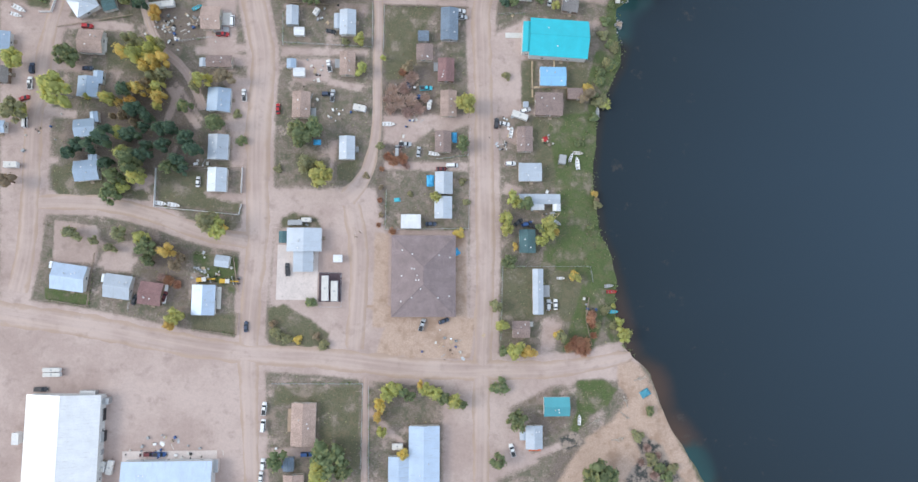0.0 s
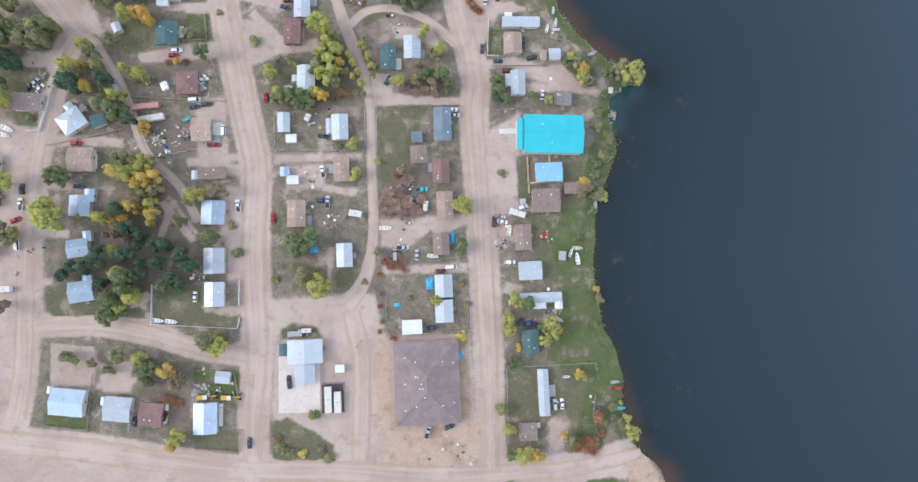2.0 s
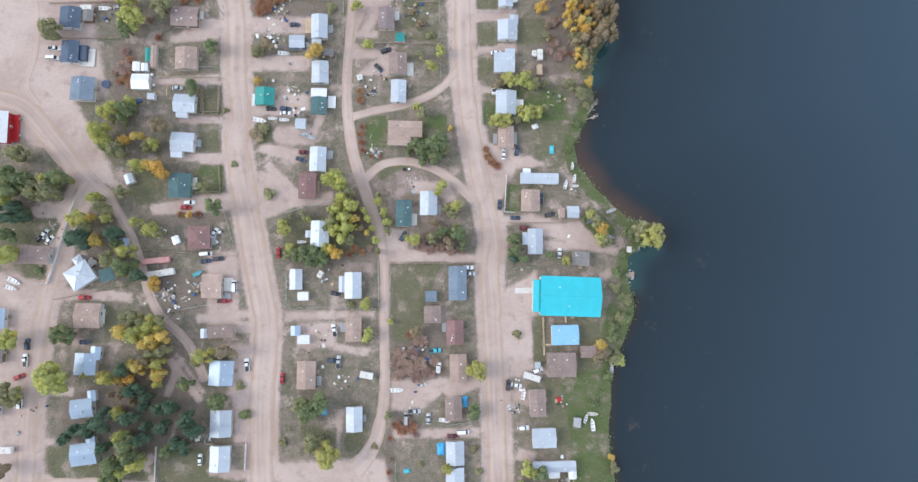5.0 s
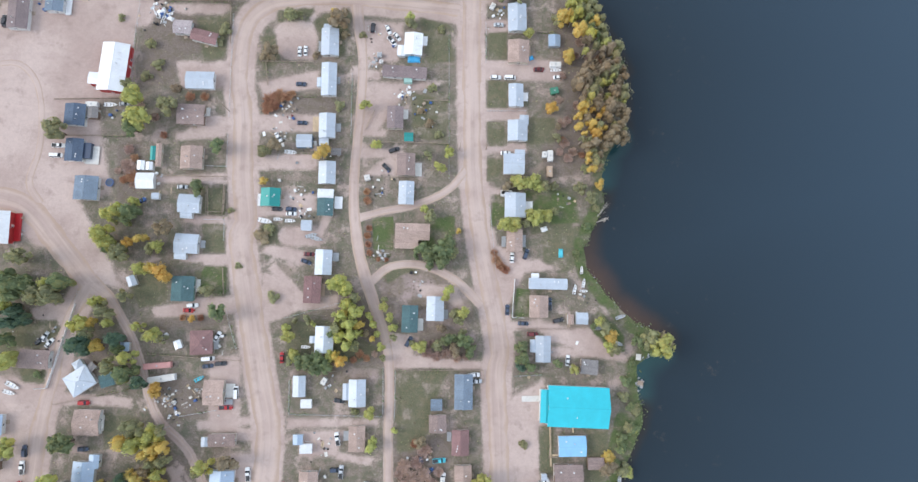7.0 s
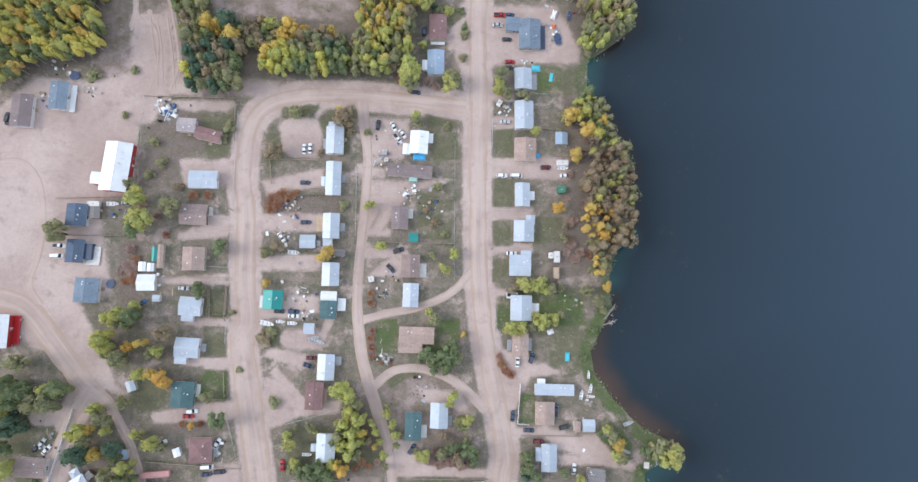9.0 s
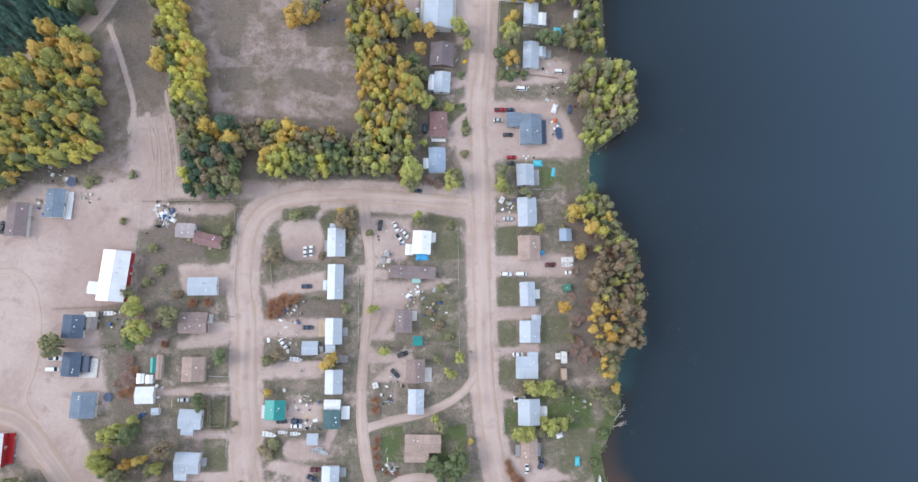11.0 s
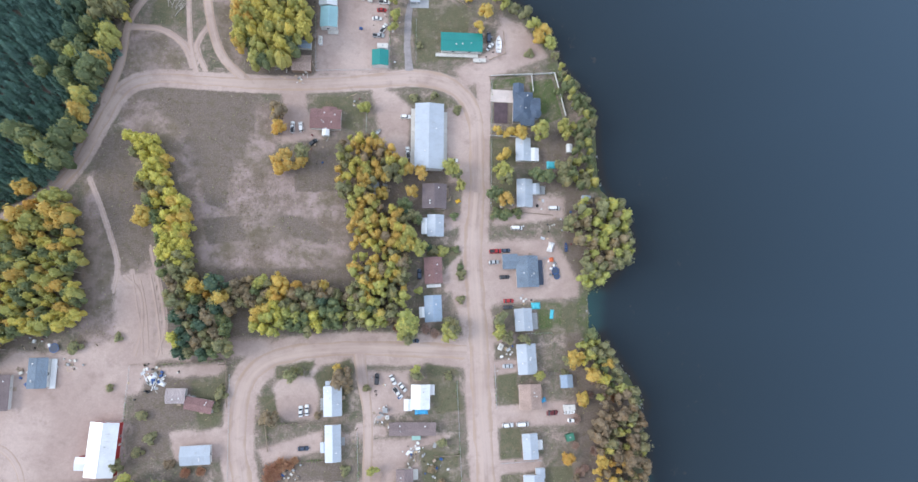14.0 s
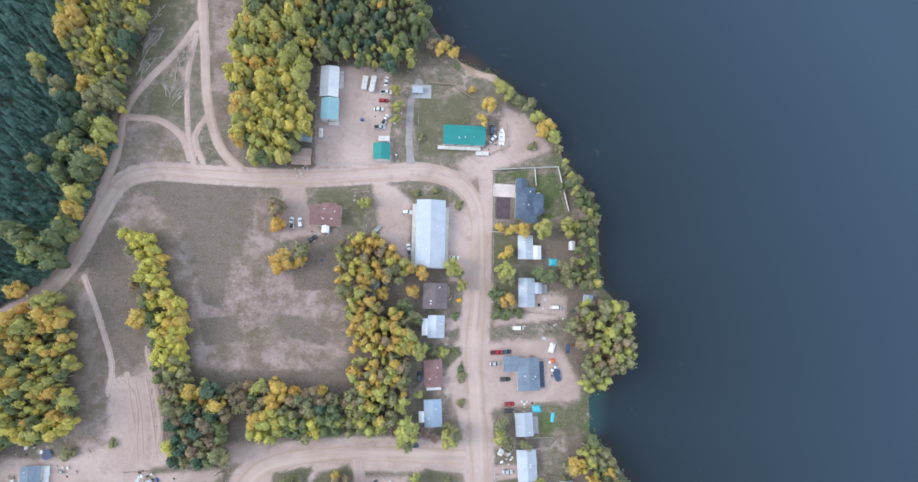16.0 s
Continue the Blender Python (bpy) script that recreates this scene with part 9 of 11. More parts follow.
fence('wire', (-136.7, 257.7), (-137.8, 235.3), (-137.1, 219.8))
fence('wood', (37.3, 250.7), (42.6, 250.4))
fence('wire', (29.2, 266.7), (41.1, 266.7))
fence('wood', (-185.6, 254.1), (-183.9, 243.7))
fence('white', (18.2, 386.0), (48.5, 387.6), (52.6, 366.6))
fence('white', (37.5, 386.4), (37.9, 378.5))
fence('white', (17.1, 357.0), (33.8, 356.1))
fence('white', (55.4, 370.2), (59.1, 371.1), (62.7, 366.0))
fence('wood', (16.8, 322.3), (44.1, 319.2))
fence('wire', (18.7, 384.5), (16.3, 323.7))
fence('wire', (-63.1, 416.3), (-62.5, 388.4), (-28.8, 389.2), (-28.9, 431.3))
fence('wire', (-16.1, 414.2), (-16.5, 392.9))
fence('wood', (-10.6, 428.1), (-0.9, 427.4), (10.0, 420.3))
fence('wire', (-39.3, 373.5), (-39.6, 358.8))
fence('wood', (17.7, 394.1), (25.5, 397.5), (25.0, 408.4))
fence('wood', (17.5, 385.6), (34.0, 386.9))
utility_pole(-23.5, -64.8, 0)
utility_pole(-23.0, -78.3, 90)
utility_pole(-26.1, -0.0, 0)
utility_pole(18.2, 51.9, 90)
utility_pole(-27.7, -1.9, 90)
utility_pole(-22.3, 112.1, 90)
utility_pole(-85.1, 107.6, 90)
utility_pole(-43.0, 229.5, 90)
utility_pole(4.8, 195.5, 90)
utility_pole(-95.3, 208.9, 90)
utility_pole(16.3, 195.9, 0)
utility_pole(16.6, 316.4, 0)
utility_pole(38.0, 386.4, 0)
utility_pole(-98.0, 257.0, 90)
utility_pole(48.1, 394.3, 0)
utility_pole(-62.5, 387.9, 90)
utility_pole(-39.3, 373.5, 0)
# trees and bushes
tree(-150.2, 53.9, 5.2, 'lime')
tree(-150.6, 70.0, 3.2, 'green')
tree(-148.3, 69.8, 2.8, 'green')
tree(-88.3, 44.0, 3.0, 'green')
tree(-84.6, 63.4, 3.0, 'dun')
bush(-77.4, 37.6, 2.5, 'green')
bush(-62.2, 26.2, 1.7, 'olive')
tree(-51.9, 40.6, 4.2, 'green')
tree(-47.0, 43.2, 3.5, 'green')
tree(-55.7, 42.0, 2.8, 'olive')
tree(-49.5, 27.3, 3.2, 'olive')
tree(-42.9, 23.2, 3.8, 'lime')
tree(16.4, 56.3, 3.5, 'lime')
tree(15.7, 39.5, 2.8, 'green')
tree(-19.3, 75.9, 1.2, 'lime')
tree(-28.4, 69.7, 2.2, 'lime')
tree(-29.9, 83.1, 2.0, 'lime')
bush(-36.1, 83.1, 1.7, 'olive')
tree(31.9, -28.6, 2.2, 'olive')
tree(34.6, -37.1, 2.0, 'lime')
tree(40.0, -46.9, 3.0, 'lime')
tree(45.8, -47.6, 2.5, 'gold')
tree(35.8, -47.5, 2.0, 'green')
tree(69.4, 62.9, 2.5, 'dun')
tree(59.9, -41.3, 2.0, 'olive')
tree(72.1, -33.1, 2.2, 'rust')
bush(66.7, -45.0, 4.1, 'rust')
bush(70.5, -43.8, 2.8, 'rust')
tree(85.9, -39.4, 2.2, 'lime')
tree(65.9, -16.1, 1.8, 'lime')
tree(-88.0, 1.7, 3.5, 'olive')
tree(-84.5, -0.5, 3.2, 'lime')
tree(-34.6, -91.7, 5.0, 'green')
tree(-38.2, -96.9, 4.0, 'lime')
tree(-29.0, -95.9, 3.5, 'green')
tree(-56.2, -93.2, 3.0, 'green')
tree(-4.7, -90.7, 1.8, 'gold')
bush(34.7, -62.8, 3.6, 'green')
tree(41.8, -76.1, 3.2, 'green')
tree(33.8, -93.0, 2.8, 'green')
tree(74.2, -96.5, 4.5, 'green')
bush(98.6, -71.4, 2.2, 'green')
tree(-169.3, 46.0, 3.8, 'olive')
tree(-167.4, 45.5, 2.5, 'lime')
tree(-171.7, 67.6, 3.2, 'lime')
tree(-170.7, 16.5, 2.8, 'dun')
bush(15.7, 1.2, 2.2, 'gold')
tree(5.2, 16.4, 1.8, 'lime')
bush(-6.0, 17.6, 1.4, 'olive')
bush(-12.9, 1.1, 1.9, 'rust')
bush(66.9, 42.0, 1.7, 'green')
bush(79.3, -29.9, 2.2, 'olive')
bush(74.9, 15.3, 1.9, 'olive')
bush(34.2, 70.6, 1.9, 'olive')
forest('yard_grove', 'grove of yellow-green trees between houses', 'lime olive lime gold', 3.0, 2.0, 13, (-126.6, 76.9), (-111.3, 79.1), (-108.9, 66.6), (-116.5, 63.1), (-120.9, 67.0), (-127.3, 70.4))
stem(-130.7, 36.2, 3.5, 'dark')
stem(-137.2, 32.6, 2.7, 'dark')
stem(-143.2, 32.7, 2.5, 'dark')
stem(-147.0, 29.1, 2.1, 'dark')
stem(-122.0, 37.3, 3.1, 'dark')
stem(-127.1, 38.4, 2.1, 'lime')
stem(-120.5, 47.9, 2.7, 'dark')
stem(-116.4, 45.5, 2.1, 'dark')
stem(-125.5, 55.8, 2.7, 'dark')
stem(-117.4, 40.8, 1.9, 'dark')
stem(-115.9, 33.6, 1.9, 'dark')
stem(-121.2, 27.9, 3.5, 'green')
stem(-116.8, 29.0, 2.9, 'dark')
stem(-124.8, 29.5, 2.5, 'lime')
stem(-120.0, 23.2, 3.3, 'green')
stem(-118.0, 19.7, 2.9, 'lime')
stem(-110.6, 40.7, 2.3, 'dark')
stem(-106.2, 41.4, 2.5, 'dark')
stem(-108.5, 34.1, 2.5, 'dark')
stem(-99.0, 37.1, 2.9, 'dark')
stem(-96.2, 32.4, 2.7, 'dark')
stem(-102.1, 27.7, 2.9, 'dark')
stem(-106.3, 24.2, 2.5, 'green')
stem(-100.8, 24.1, 1.9, 'dark')
stem(-131.8, 25.5, 2.1, 'dark')
stem(-127.2, 19.7, 2.9, 'green')
stem(-124.6, 18.9, 1.9, 'green')
stem(-131.9, 52.2, 2.5, 'lime')
stem(-128.8, 50.9, 1.5, 'gold')
stem(-135.5, 53.3, 1.5, 'gold')
stem(-123.7, 51.5, 1.9, 'orange')
stem(-126.1, 48.5, 1.7, 'dun')
stem(-119.5, 56.3, 2.5, 'gold')
stem(-123.2, 57.6, 1.7, 'gold')
stem(-117.0, 59.9, 2.1, 'dun')
stem(-112.7, 58.7, 2.3, 'lime')
stem(-111.8, 53.9, 2.3, 'gold')
stem(-112.6, 50.1, 1.7, 'lime')
stem(-110.8, 63.5, 2.5, 'olive')
stem(-115.2, 62.4, 2.1, 'olive')
stem(-100.9, 50.7, 2.5, 'green')
stem(-93.9, 61.0, 2.9, 'lime')
stem(-97.3, 59.4, 1.9, 'olive')
stem(-88.1, 44.2, 2.7, 'green')
stem(-142.1, 53.6, 1.2, 'lime')
stem(-131.2, 45.6, 1.2, 'dun')
stem(-116.1, 67.2, 2.1, 'olive')
stem(-127.4, 45.6, 1.5, 'dun')
stem(-122.1, 43.2, 1.5, 'dun')
thicket('village_wood', 'dark green thicket with some yellow trees between houses')
stem(-172.0, 130.2, 4.2, 'green')
stem(-176.8, 134.5, 2.9, 'green')
stem(-163.6, 127.1, 3.3, 'olive')
stem(-157.9, 128.4, 3.3, 'olive')
stem(-155.6, 133.5, 3.1, 'green')
stem(-161.5, 132.1, 2.5, 'lime')
stem(-168.3, 128.5, 2.5, 'lime')
stem(-169.7, 132.2, 2.9, 'green')
stem(-175.9, 124.3, 2.7, 'lime')
stem(-172.0, 143.2, 3.1, 'olive')
stem(-173.6, 116.1, 3.1, 'dark')
stem(-172.4, 120.5, 2.7, 'dark')
stem(-175.6, 109.8, 2.5, 'green')
stem(-173.6, 101.6, 2.9, 'lime')
stem(-169.8, 117.8, 2.1, 'dark')
stem(-178.0, 121.4, 2.1, 'dark')
stem(-147.5, 115.8, 2.9, 'lime')
stem(-144.5, 113.1, 2.5, 'olive')
stem(-145.6, 108.3, 3.5, 'dark')
stem(-143.6, 117.1, 1.7, 'gold')
stem(-138.3, 122.9, 2.7, 'olive')
stem(-141.5, 125.7, 2.1, 'lime')
stem(-136.8, 117.1, 1.9, 'lime')
stem(-136.2, 120.3, 1.9, 'olive')
stem(-140.5, 107.9, 2.1, 'gold')
stem(-132.9, 110.7, 2.7, 'dark')
stem(-131.9, 107.0, 1.9, 'green')
stem(-127.0, 103.0, 2.7, 'lime')
stem(-133.5, 100.4, 2.9, 'olive')
stem(-128.3, 97.0, 2.9, 'green')
stem(-121.5, 93.8, 2.5, 'dark')
stem(-124.8, 97.8, 1.9, 'green')
stem(-124.8, 115.5, 1.9, 'lime')
stem(-117.8, 112.7, 2.5, 'lime')
stem(-121.2, 111.2, 1.7, 'olive')
stem(-115.5, 110.9, 1.9, 'olive')
stem(-139.6, 161.7, 2.7, 'lime')
stem(-136.0, 163.3, 2.5, 'lime')
stem(-130.1, 162.9, 3.1, 'green')
stem(-132.9, 159.6, 2.1, 'green')
stem(-130.2, 167.4, 1.9, 'lime')
stem(-141.0, 152.9, 3.3, 'lime')
stem(-139.6, 149.2, 2.5, 'lime')
stem(-139.4, 147.0, 1.9, 'green')
stem(-131.7, 149.7, 1.9, 'orange')
stem(-133.9, 145.3, 2.9, 'olive')
stem(-126.2, 151.8, 2.1, 'gold')
stem(-122.4, 148.1, 1.9, 'olive')
stem(-119.3, 148.7, 2.1, 'lime')
stem(-117.2, 155.7, 2.9, 'dun')
stem(-125.1, 139.5, 2.5, 'lime')
stem(-120.8, 139.8, 2.1, 'gold')
stem(-116.7, 138.3, 2.5, 'orange')
stem(-115.8, 136.6, 2.1, 'orange')
stem(-131.0, 128.7, 2.3, 'olive')
stem(-116.2, 91.6, 1.7, 'orange')
stem(-140.2, 152.1, 1.9, 'green')
stem(-137.3, 160.3, 1.9, 'olive')
thicket('lane_wood', 'green and yellow trees along the diagonal lane')
tree(-116.9, 89.3, 1.8, 'gold')
tree(-98.3, 130.9, 2.2, 'olive')
tree(-93.3, 122.5, 3.0, 'green')
tree(-104.2, 119.5, 1.2, 'orange')
bush(-77.5, 154.9, 3.3, 'dun')
bush(-75.2, 157.7, 2.5, 'olive')
bush(-71.8, 129.2, 2.5, 'olive')
tree(86.5, 114.9, 3.2, 'olive')
tree(92.6, 113.3, 3.0, 'dun')
tree(89.7, 111.0, 2.2, 'green')
tree(82.0, 114.3, 2.2, 'green')
bush(56.5, 151.0, 1.7, 'green')
bush(77.5, 97.4, 2.2, 'green')
bush(79.9, 87.1, 2.2, 'green')
tree(-48.8, 250.2, 3.5, 'dun')
tree(-51.4, 253.7, 2.0, 'gold')
tree(-69.9, 251.8, 2.5, 'olive')
bush(-67.3, 253.4, 1.9, 'olive')
tree(-78.4, 235.0, 2.8, 'dun')
bush(-81.5, 234.1, 2.2, 'dun')
bush(-77.7, 214.2, 3.6, 'rust')
bush(-73.8, 216.3, 3.3, 'rust')
bush(-78.8, 210.6, 3.3, 'rust')
bush(-70.4, 216.0, 2.5, 'rust')
bush(-75.7, 211.9, 2.5, 'rust')
tree(-78.6, 191.4, 2.2, 'olive')
tree(-73.8, 193.9, 2.2, 'dun')
tree(-53.8, 190.3, 2.8, 'gold')
tree(-31.1, 195.5, 2.0, 'lime')
tree(-133.1, 212.3, 3.5, 'lime')
tree(-130.9, 202.4, 4.0, 'lime')
tree(-133.2, 198.4, 3.0, 'green')
tree(-119.3, 208.9, 3.2, 'olive')
tree(-163.1, 195.9, 3.8, 'olive')
tree(-167.5, 198.3, 2.2, 'green')
tree(-138.1, 218.0, 2.0, 'olive')
tree(-97.9, 192.3, 2.8, 'green')
tree(-105.0, 174.1, 2.5, 'green')
bush(-135.1, 182.6, 3.6, 'twig')
bush(-133.7, 178.9, 3.0, 'rust')
tree(0.4, 193.2, 1.8, 'lime')
tree(-4.0, 186.5, 2.0, 'lime')
tree(-8.4, 191.7, 1.5, 'olive')
tree(-36.4, 213.1, 1.8, 'lime')
bush(-112.0, 214.4, 2.5, 'rust')
bush(-105.9, 214.7, 2.2, 'rust')
tree(34.7, 248.6, 1.5, 'lime')
tree(51.5, 238.4, 2.2, 'gold')
tree(43.9, 214.5, 2.0, 'orange')
tree(46.3, 254.6, 2.0, 'olive')
bush(-4.4, 249.7, 1.9, 'olive')
tree(-18.6, 250.3, 2.0, 'olive')
tree(56.8, 179.4, 2.2, 'olive')
tree(65.5, 181.2, 1.8, 'gold')
bush(-48.0, 213.0, 2.2, 'olive')
bush(49.7, 208.7, 2.5, 'twig')
bush(52.4, 193.0, 2.5, 'twig')
tree(-78.2, 177.9, 1.5, 'gold')
tree(-3.8, 268.2, 3.0, 'lime')
tree(-3.9, 272.8, 2.2, 'olive')
tree(-21.2, 270.8, 3.8, 'lime')
tree(-21.7, 266.4, 2.5, 'olive')
tree(-28.4, 274.2, 2.5, 'dun')
bush(-25.9, 270.4, 2.5, 'rust')
bush(-14.2, 269.6, 2.5, 'twig')
bush(-10.2, 267.7, 2.5, 'twig')
tree(18.0, 273.7, 2.5, 'olive')
tree(17.3, 268.1, 2.8, 'lime')
tree(20.8, 265.1, 2.2, 'olive')
tree(52.2, 238.9, 2.2, 'gold')
tree(48.0, 254.8, 2.8, 'gold')
tree(34.2, 249.0, 1.8, 'lime')
tree(28.7, 264.3, 2.0, 'olive')
tree(-18.6, 252.8, 2.0, 'lime')
bush(-141.9, 269.1, 1.9, 'olive')
bush(-143.8, 249.1, 1.7, 'olive')
bush(-158.8, 265.4, 3.0, 'olive')
tree(-21.7, 272.4, 3.8, 'lime')
tree(-23.1, 268.4, 2.8, 'lime')
tree(-2.6, 269.6, 3.2, 'olive')
tree(-77.3, 365.4, 2.8, 'dun')
tree(-77.7, 359.7, 2.8, 'orange')
tree(-74.7, 344.3, 3.5, 'gold')
tree(-76.3, 341.7, 2.8, 'orange')
tree(-68.1, 343.0, 2.8, 'gold')
tree(-66.6, 347.5, 3.0, 'olive')
tree(19.7, 358.0, 2.0, 'gold')
tree(25.8, 357.7, 2.2, 'gold')
tree(30.3, 356.9, 2.5, 'gold')
tree(39.0, 357.0, 3.2, 'lime')
tree(22.6, 346.4, 2.5, 'gold')
tree(21.3, 338.4, 3.2, 'lime')
tree(23.1, 335.5, 2.8, 'olive')
tree(22.6, 326.2, 3.0, 'gold')
tree(17.5, 328.6, 2.8, 'green')
bush(18.5, 320.4, 2.8, 'green')
bush(23.0, 319.8, 3.0, 'green')
bush(27.8, 320.4, 2.5, 'green')
tree(37.2, 337.4, 3.0, 'green')
tree(41.2, 335.4, 2.8, 'green')
tree(48.1, 339.3, 3.0, 'olive')
tree(49.4, 335.5, 2.5, 'olive')
tree(-41.2, 369.3, 1.8, 'lime')
tree(49.8, 256.7, 2.5, 'gold')
tree(-134.7, 319.3, 2.8, 'gold')
bush(-79.7, 279.2, 3.0, 'olive')
bush(58.0, 287.2, 2.2, 'olive')
tree(-30.2, 316.0, 2.0, 'green')
stem(-140.9, 355.2, 2.4, 'lemon')
stem(-137.3, 353.9, 2.4, 'lemon')
stem(-133.3, 353.8, 2.7, 'lemon')
stem(-130.0, 351.8, 2.7, 'lemon')
stem(-135.2, 350.3, 2.4, 'lemon')
stem(-138.5, 348.7, 2.2, 'olive')
stem(-133.6, 346.0, 2.4, 'lemon')
stem(-128.5, 347.8, 2.7, 'lemon')
stem(-124.5, 344.6, 2.4, 'gold')
stem(-127.6, 343.2, 2.7, 'lemon')
stem(-131.1, 340.7, 2.7, 'lemon')
stem(-126.4, 340.1, 2.4, 'lemon')
stem(-131.5, 336.8, 2.7, 'lemon')
stem(-127.4, 335.5, 2.7, 'lemon')
stem(-124.8, 334.2, 2.4, 'lemon')
stem(-124.0, 337.3, 2.2, 'gold')
stem(-130.6, 333.7, 2.2, 'olive')
stem(-136.0, 335.7, 2.0, 'olive')
stem(-136.8, 333.2, 1.7, 'dun')
stem(-125.8, 330.7, 2.4, 'olive')
stem(-121.7, 329.6, 2.7, 'lemon')
stem(-128.2, 329.1, 2.4, 'gold')
stem(-131.2, 327.8, 2.4, 'olive')
stem(-130.4, 325.3, 2.4, 'green')
stem(-126.7, 325.9, 2.4, 'lemon')
stem(-123.0, 326.5, 2.4, 'lemon')
stem(-119.6, 325.7, 2.7, 'gold')
stem(-116.5, 325.1, 2.7, 'lemon')
stem(-115.3, 322.5, 2.4, 'gold')
stem(-118.1, 321.9, 2.7, 'lemon')
stem(-131.9, 320.4, 2.9, 'gold')
stem(-127.9, 320.2, 2.2, 'green')
stem(-126.8, 317.0, 2.4, 'green')
stem(-122.9, 318.8, 2.7, 'lemon')
stem(-119.7, 317.5, 2.7, 'gold')
stem(-116.1, 318.1, 2.7, 'gold')
stem(-114.3, 315.5, 2.4, 'lemon')
stem(-117.1, 314.3, 2.7, 'lemon')
stem(-120.7, 313.7, 2.7, 'gold')
stem(-123.8, 313.1, 2.7, 'lemon')
stem(-125.7, 310.6, 2.4, 'green')
stem(-121.7, 309.9, 2.7, 'lemon')
stem(-118.1, 310.5, 2.7, 'lemon')
stem(-115.3, 311.7, 2.4, 'gold')
stem(-114.7, 307.9, 2.2, 'lemon')
stem(-115.6, 306.1, 2.4, 'lemon')
stem(-119.3, 306.1, 2.4, 'lemon')
stem(-122.7, 306.2, 2.7, 'lemon')
stem(-123.8, 303.1, 2.7, 'lemon')
stem(-120.1, 302.4, 2.7, 'lemon')
stem(-116.4, 302.4, 2.7, 'olive')
stem(-114.1, 302.9, 2.0, 'lemon')
stem(-124.1, 300.0, 2.2, 'green')
stem(-120.2, 299.9, 2.4, 'olive')
stem(-115.8, 299.2, 2.4, 'lemon')
stem(-112.9, 300.4, 1.7, 'olive')
stem(-117.9, 296.8, 2.7, 'olive')
stem(-113.3, 296.2, 2.9, 'olive')
stem(-122.9, 295.0, 2.4, 'green')
stem(-120.3, 292.5, 2.4, 'dun')
stem(-116.7, 293.1, 2.4, 'olive')
stem(-109.3, 289.3, 2.9, 'gold')
stem(-105.7, 292.7, 1.7, 'lime')
stem(-105.7, 289.7, 2.2, 'gold')
stem(-100.2, 289.9, 3.7, 'dark')
stem(-112.6, 291.7, 2.2, 'olive')
stem(-98.5, 284.9, 3.2, 'gold')
stem(-105.3, 285.3, 1.7, 'orange')
stem(-102.3, 282.9, 2.2, 'olive')
stem(-111.6, 285.6, 2.2, 'lime')
stem(-115.2, 288.1, 2.4, 'olive')
stem(-118.2, 288.2, 2.4, 'dun')
stem(-116.6, 283.5, 3.2, 'olive')
stem(-113.0, 282.0, 2.4, 'olive')
stem(-120.8, 285.8, 2.2, 'olive')
stem(-108.9, 283.7, 2.4, 'green')
stem(-106.8, 281.7, 2.0, 'dun')
stem(-108.7, 279.0, 2.9, 'dark')
stem(-101.1, 280.0, 2.7, 'dark')
stem(-104.4, 277.1, 2.9, 'dun')
stem(-114.0, 277.8, 2.4, 'dun')
stem(-116.7, 276.7, 2.7, 'dark')
stem(-111.4, 274.1, 2.4, 'olive')
stem(-106.9, 273.5, 2.7, 'dark')
stem(-102.3, 274.5, 2.4, 'dun')
stem(-98.1, 275.6, 2.4, 'green')
stem(-97.0, 270.8, 2.7, 'green')
stem(-100.9, 270.2, 2.4, 'dun')
stem(-104.5, 269.7, 2.4, 'olive')
stem(-109.3, 269.9, 2.4, 'dun')
stem(-114.2, 271.2, 2.4, 'dark')
stem(-116.8, 267.8, 2.7, 'lemon')
stem(-112.2, 266.6, 2.9, 'dark')
stem(-107.6, 265.7, 2.7, 'dun')
stem(-103.4, 265.6, 2.7, 'olive')
stem(-96.9, 263.9, 3.2, 'olive')
stem(-101.1, 261.9, 2.4, 'green')
stem(-105.9, 261.7, 2.4, 'dark')
stem(-110.7, 262.2, 2.4, 'olive')
stem(-115.5, 262.3, 2.4, 'dark')
stem(-98.5, 267.0, 2.2, 'dun')
stem(-95.4, 279.1, 2.2, 'dun')
stem(-96.7, 281.5, 2.2, 'dun')
stem(-93.2, 290.1, 2.4, 'dun')
stem(-89.4, 287.6, 2.4, 'dun')
stem(-92.4, 286.4, 2.4, 'dun')
stem(-88.0, 283.9, 2.4, 'dun')
stem(-85.6, 281.3, 2.2, 'dun')
stem(-87.3, 291.2, 2.2, 'dun')
stem(-90.6, 282.6, 2.2, 'olive')
stem(-85.2, 286.8, 2.2, 'green')
stem(-94.5, 287.6, 2.2, 'olive')
stem(-90.1, 291.1, 1.7, 'dun')
stem(-83.9, 290.5, 2.4, 'lime')
stem(-81.6, 291.1, 2.2, 'lime')
stem(-79.6, 289.8, 2.4, 'olive')
stem(-75.9, 292.2, 2.4, 'gold')
stem(-74.4, 289.8, 2.7, 'gold')
stem(-77.4, 286.7, 2.7, 'gold')
stem(-76.1, 283.6, 2.7, 'orange')
stem(-80.7, 285.5, 2.4, 'dun')
stem(-83.0, 282.5, 2.4, 'olive')
stem(-72.6, 286.6, 2.4, 'gold')
stem(-68.4, 288.9, 2.2, 'orange')
stem(-69.3, 285.3, 2.7, 'dun')
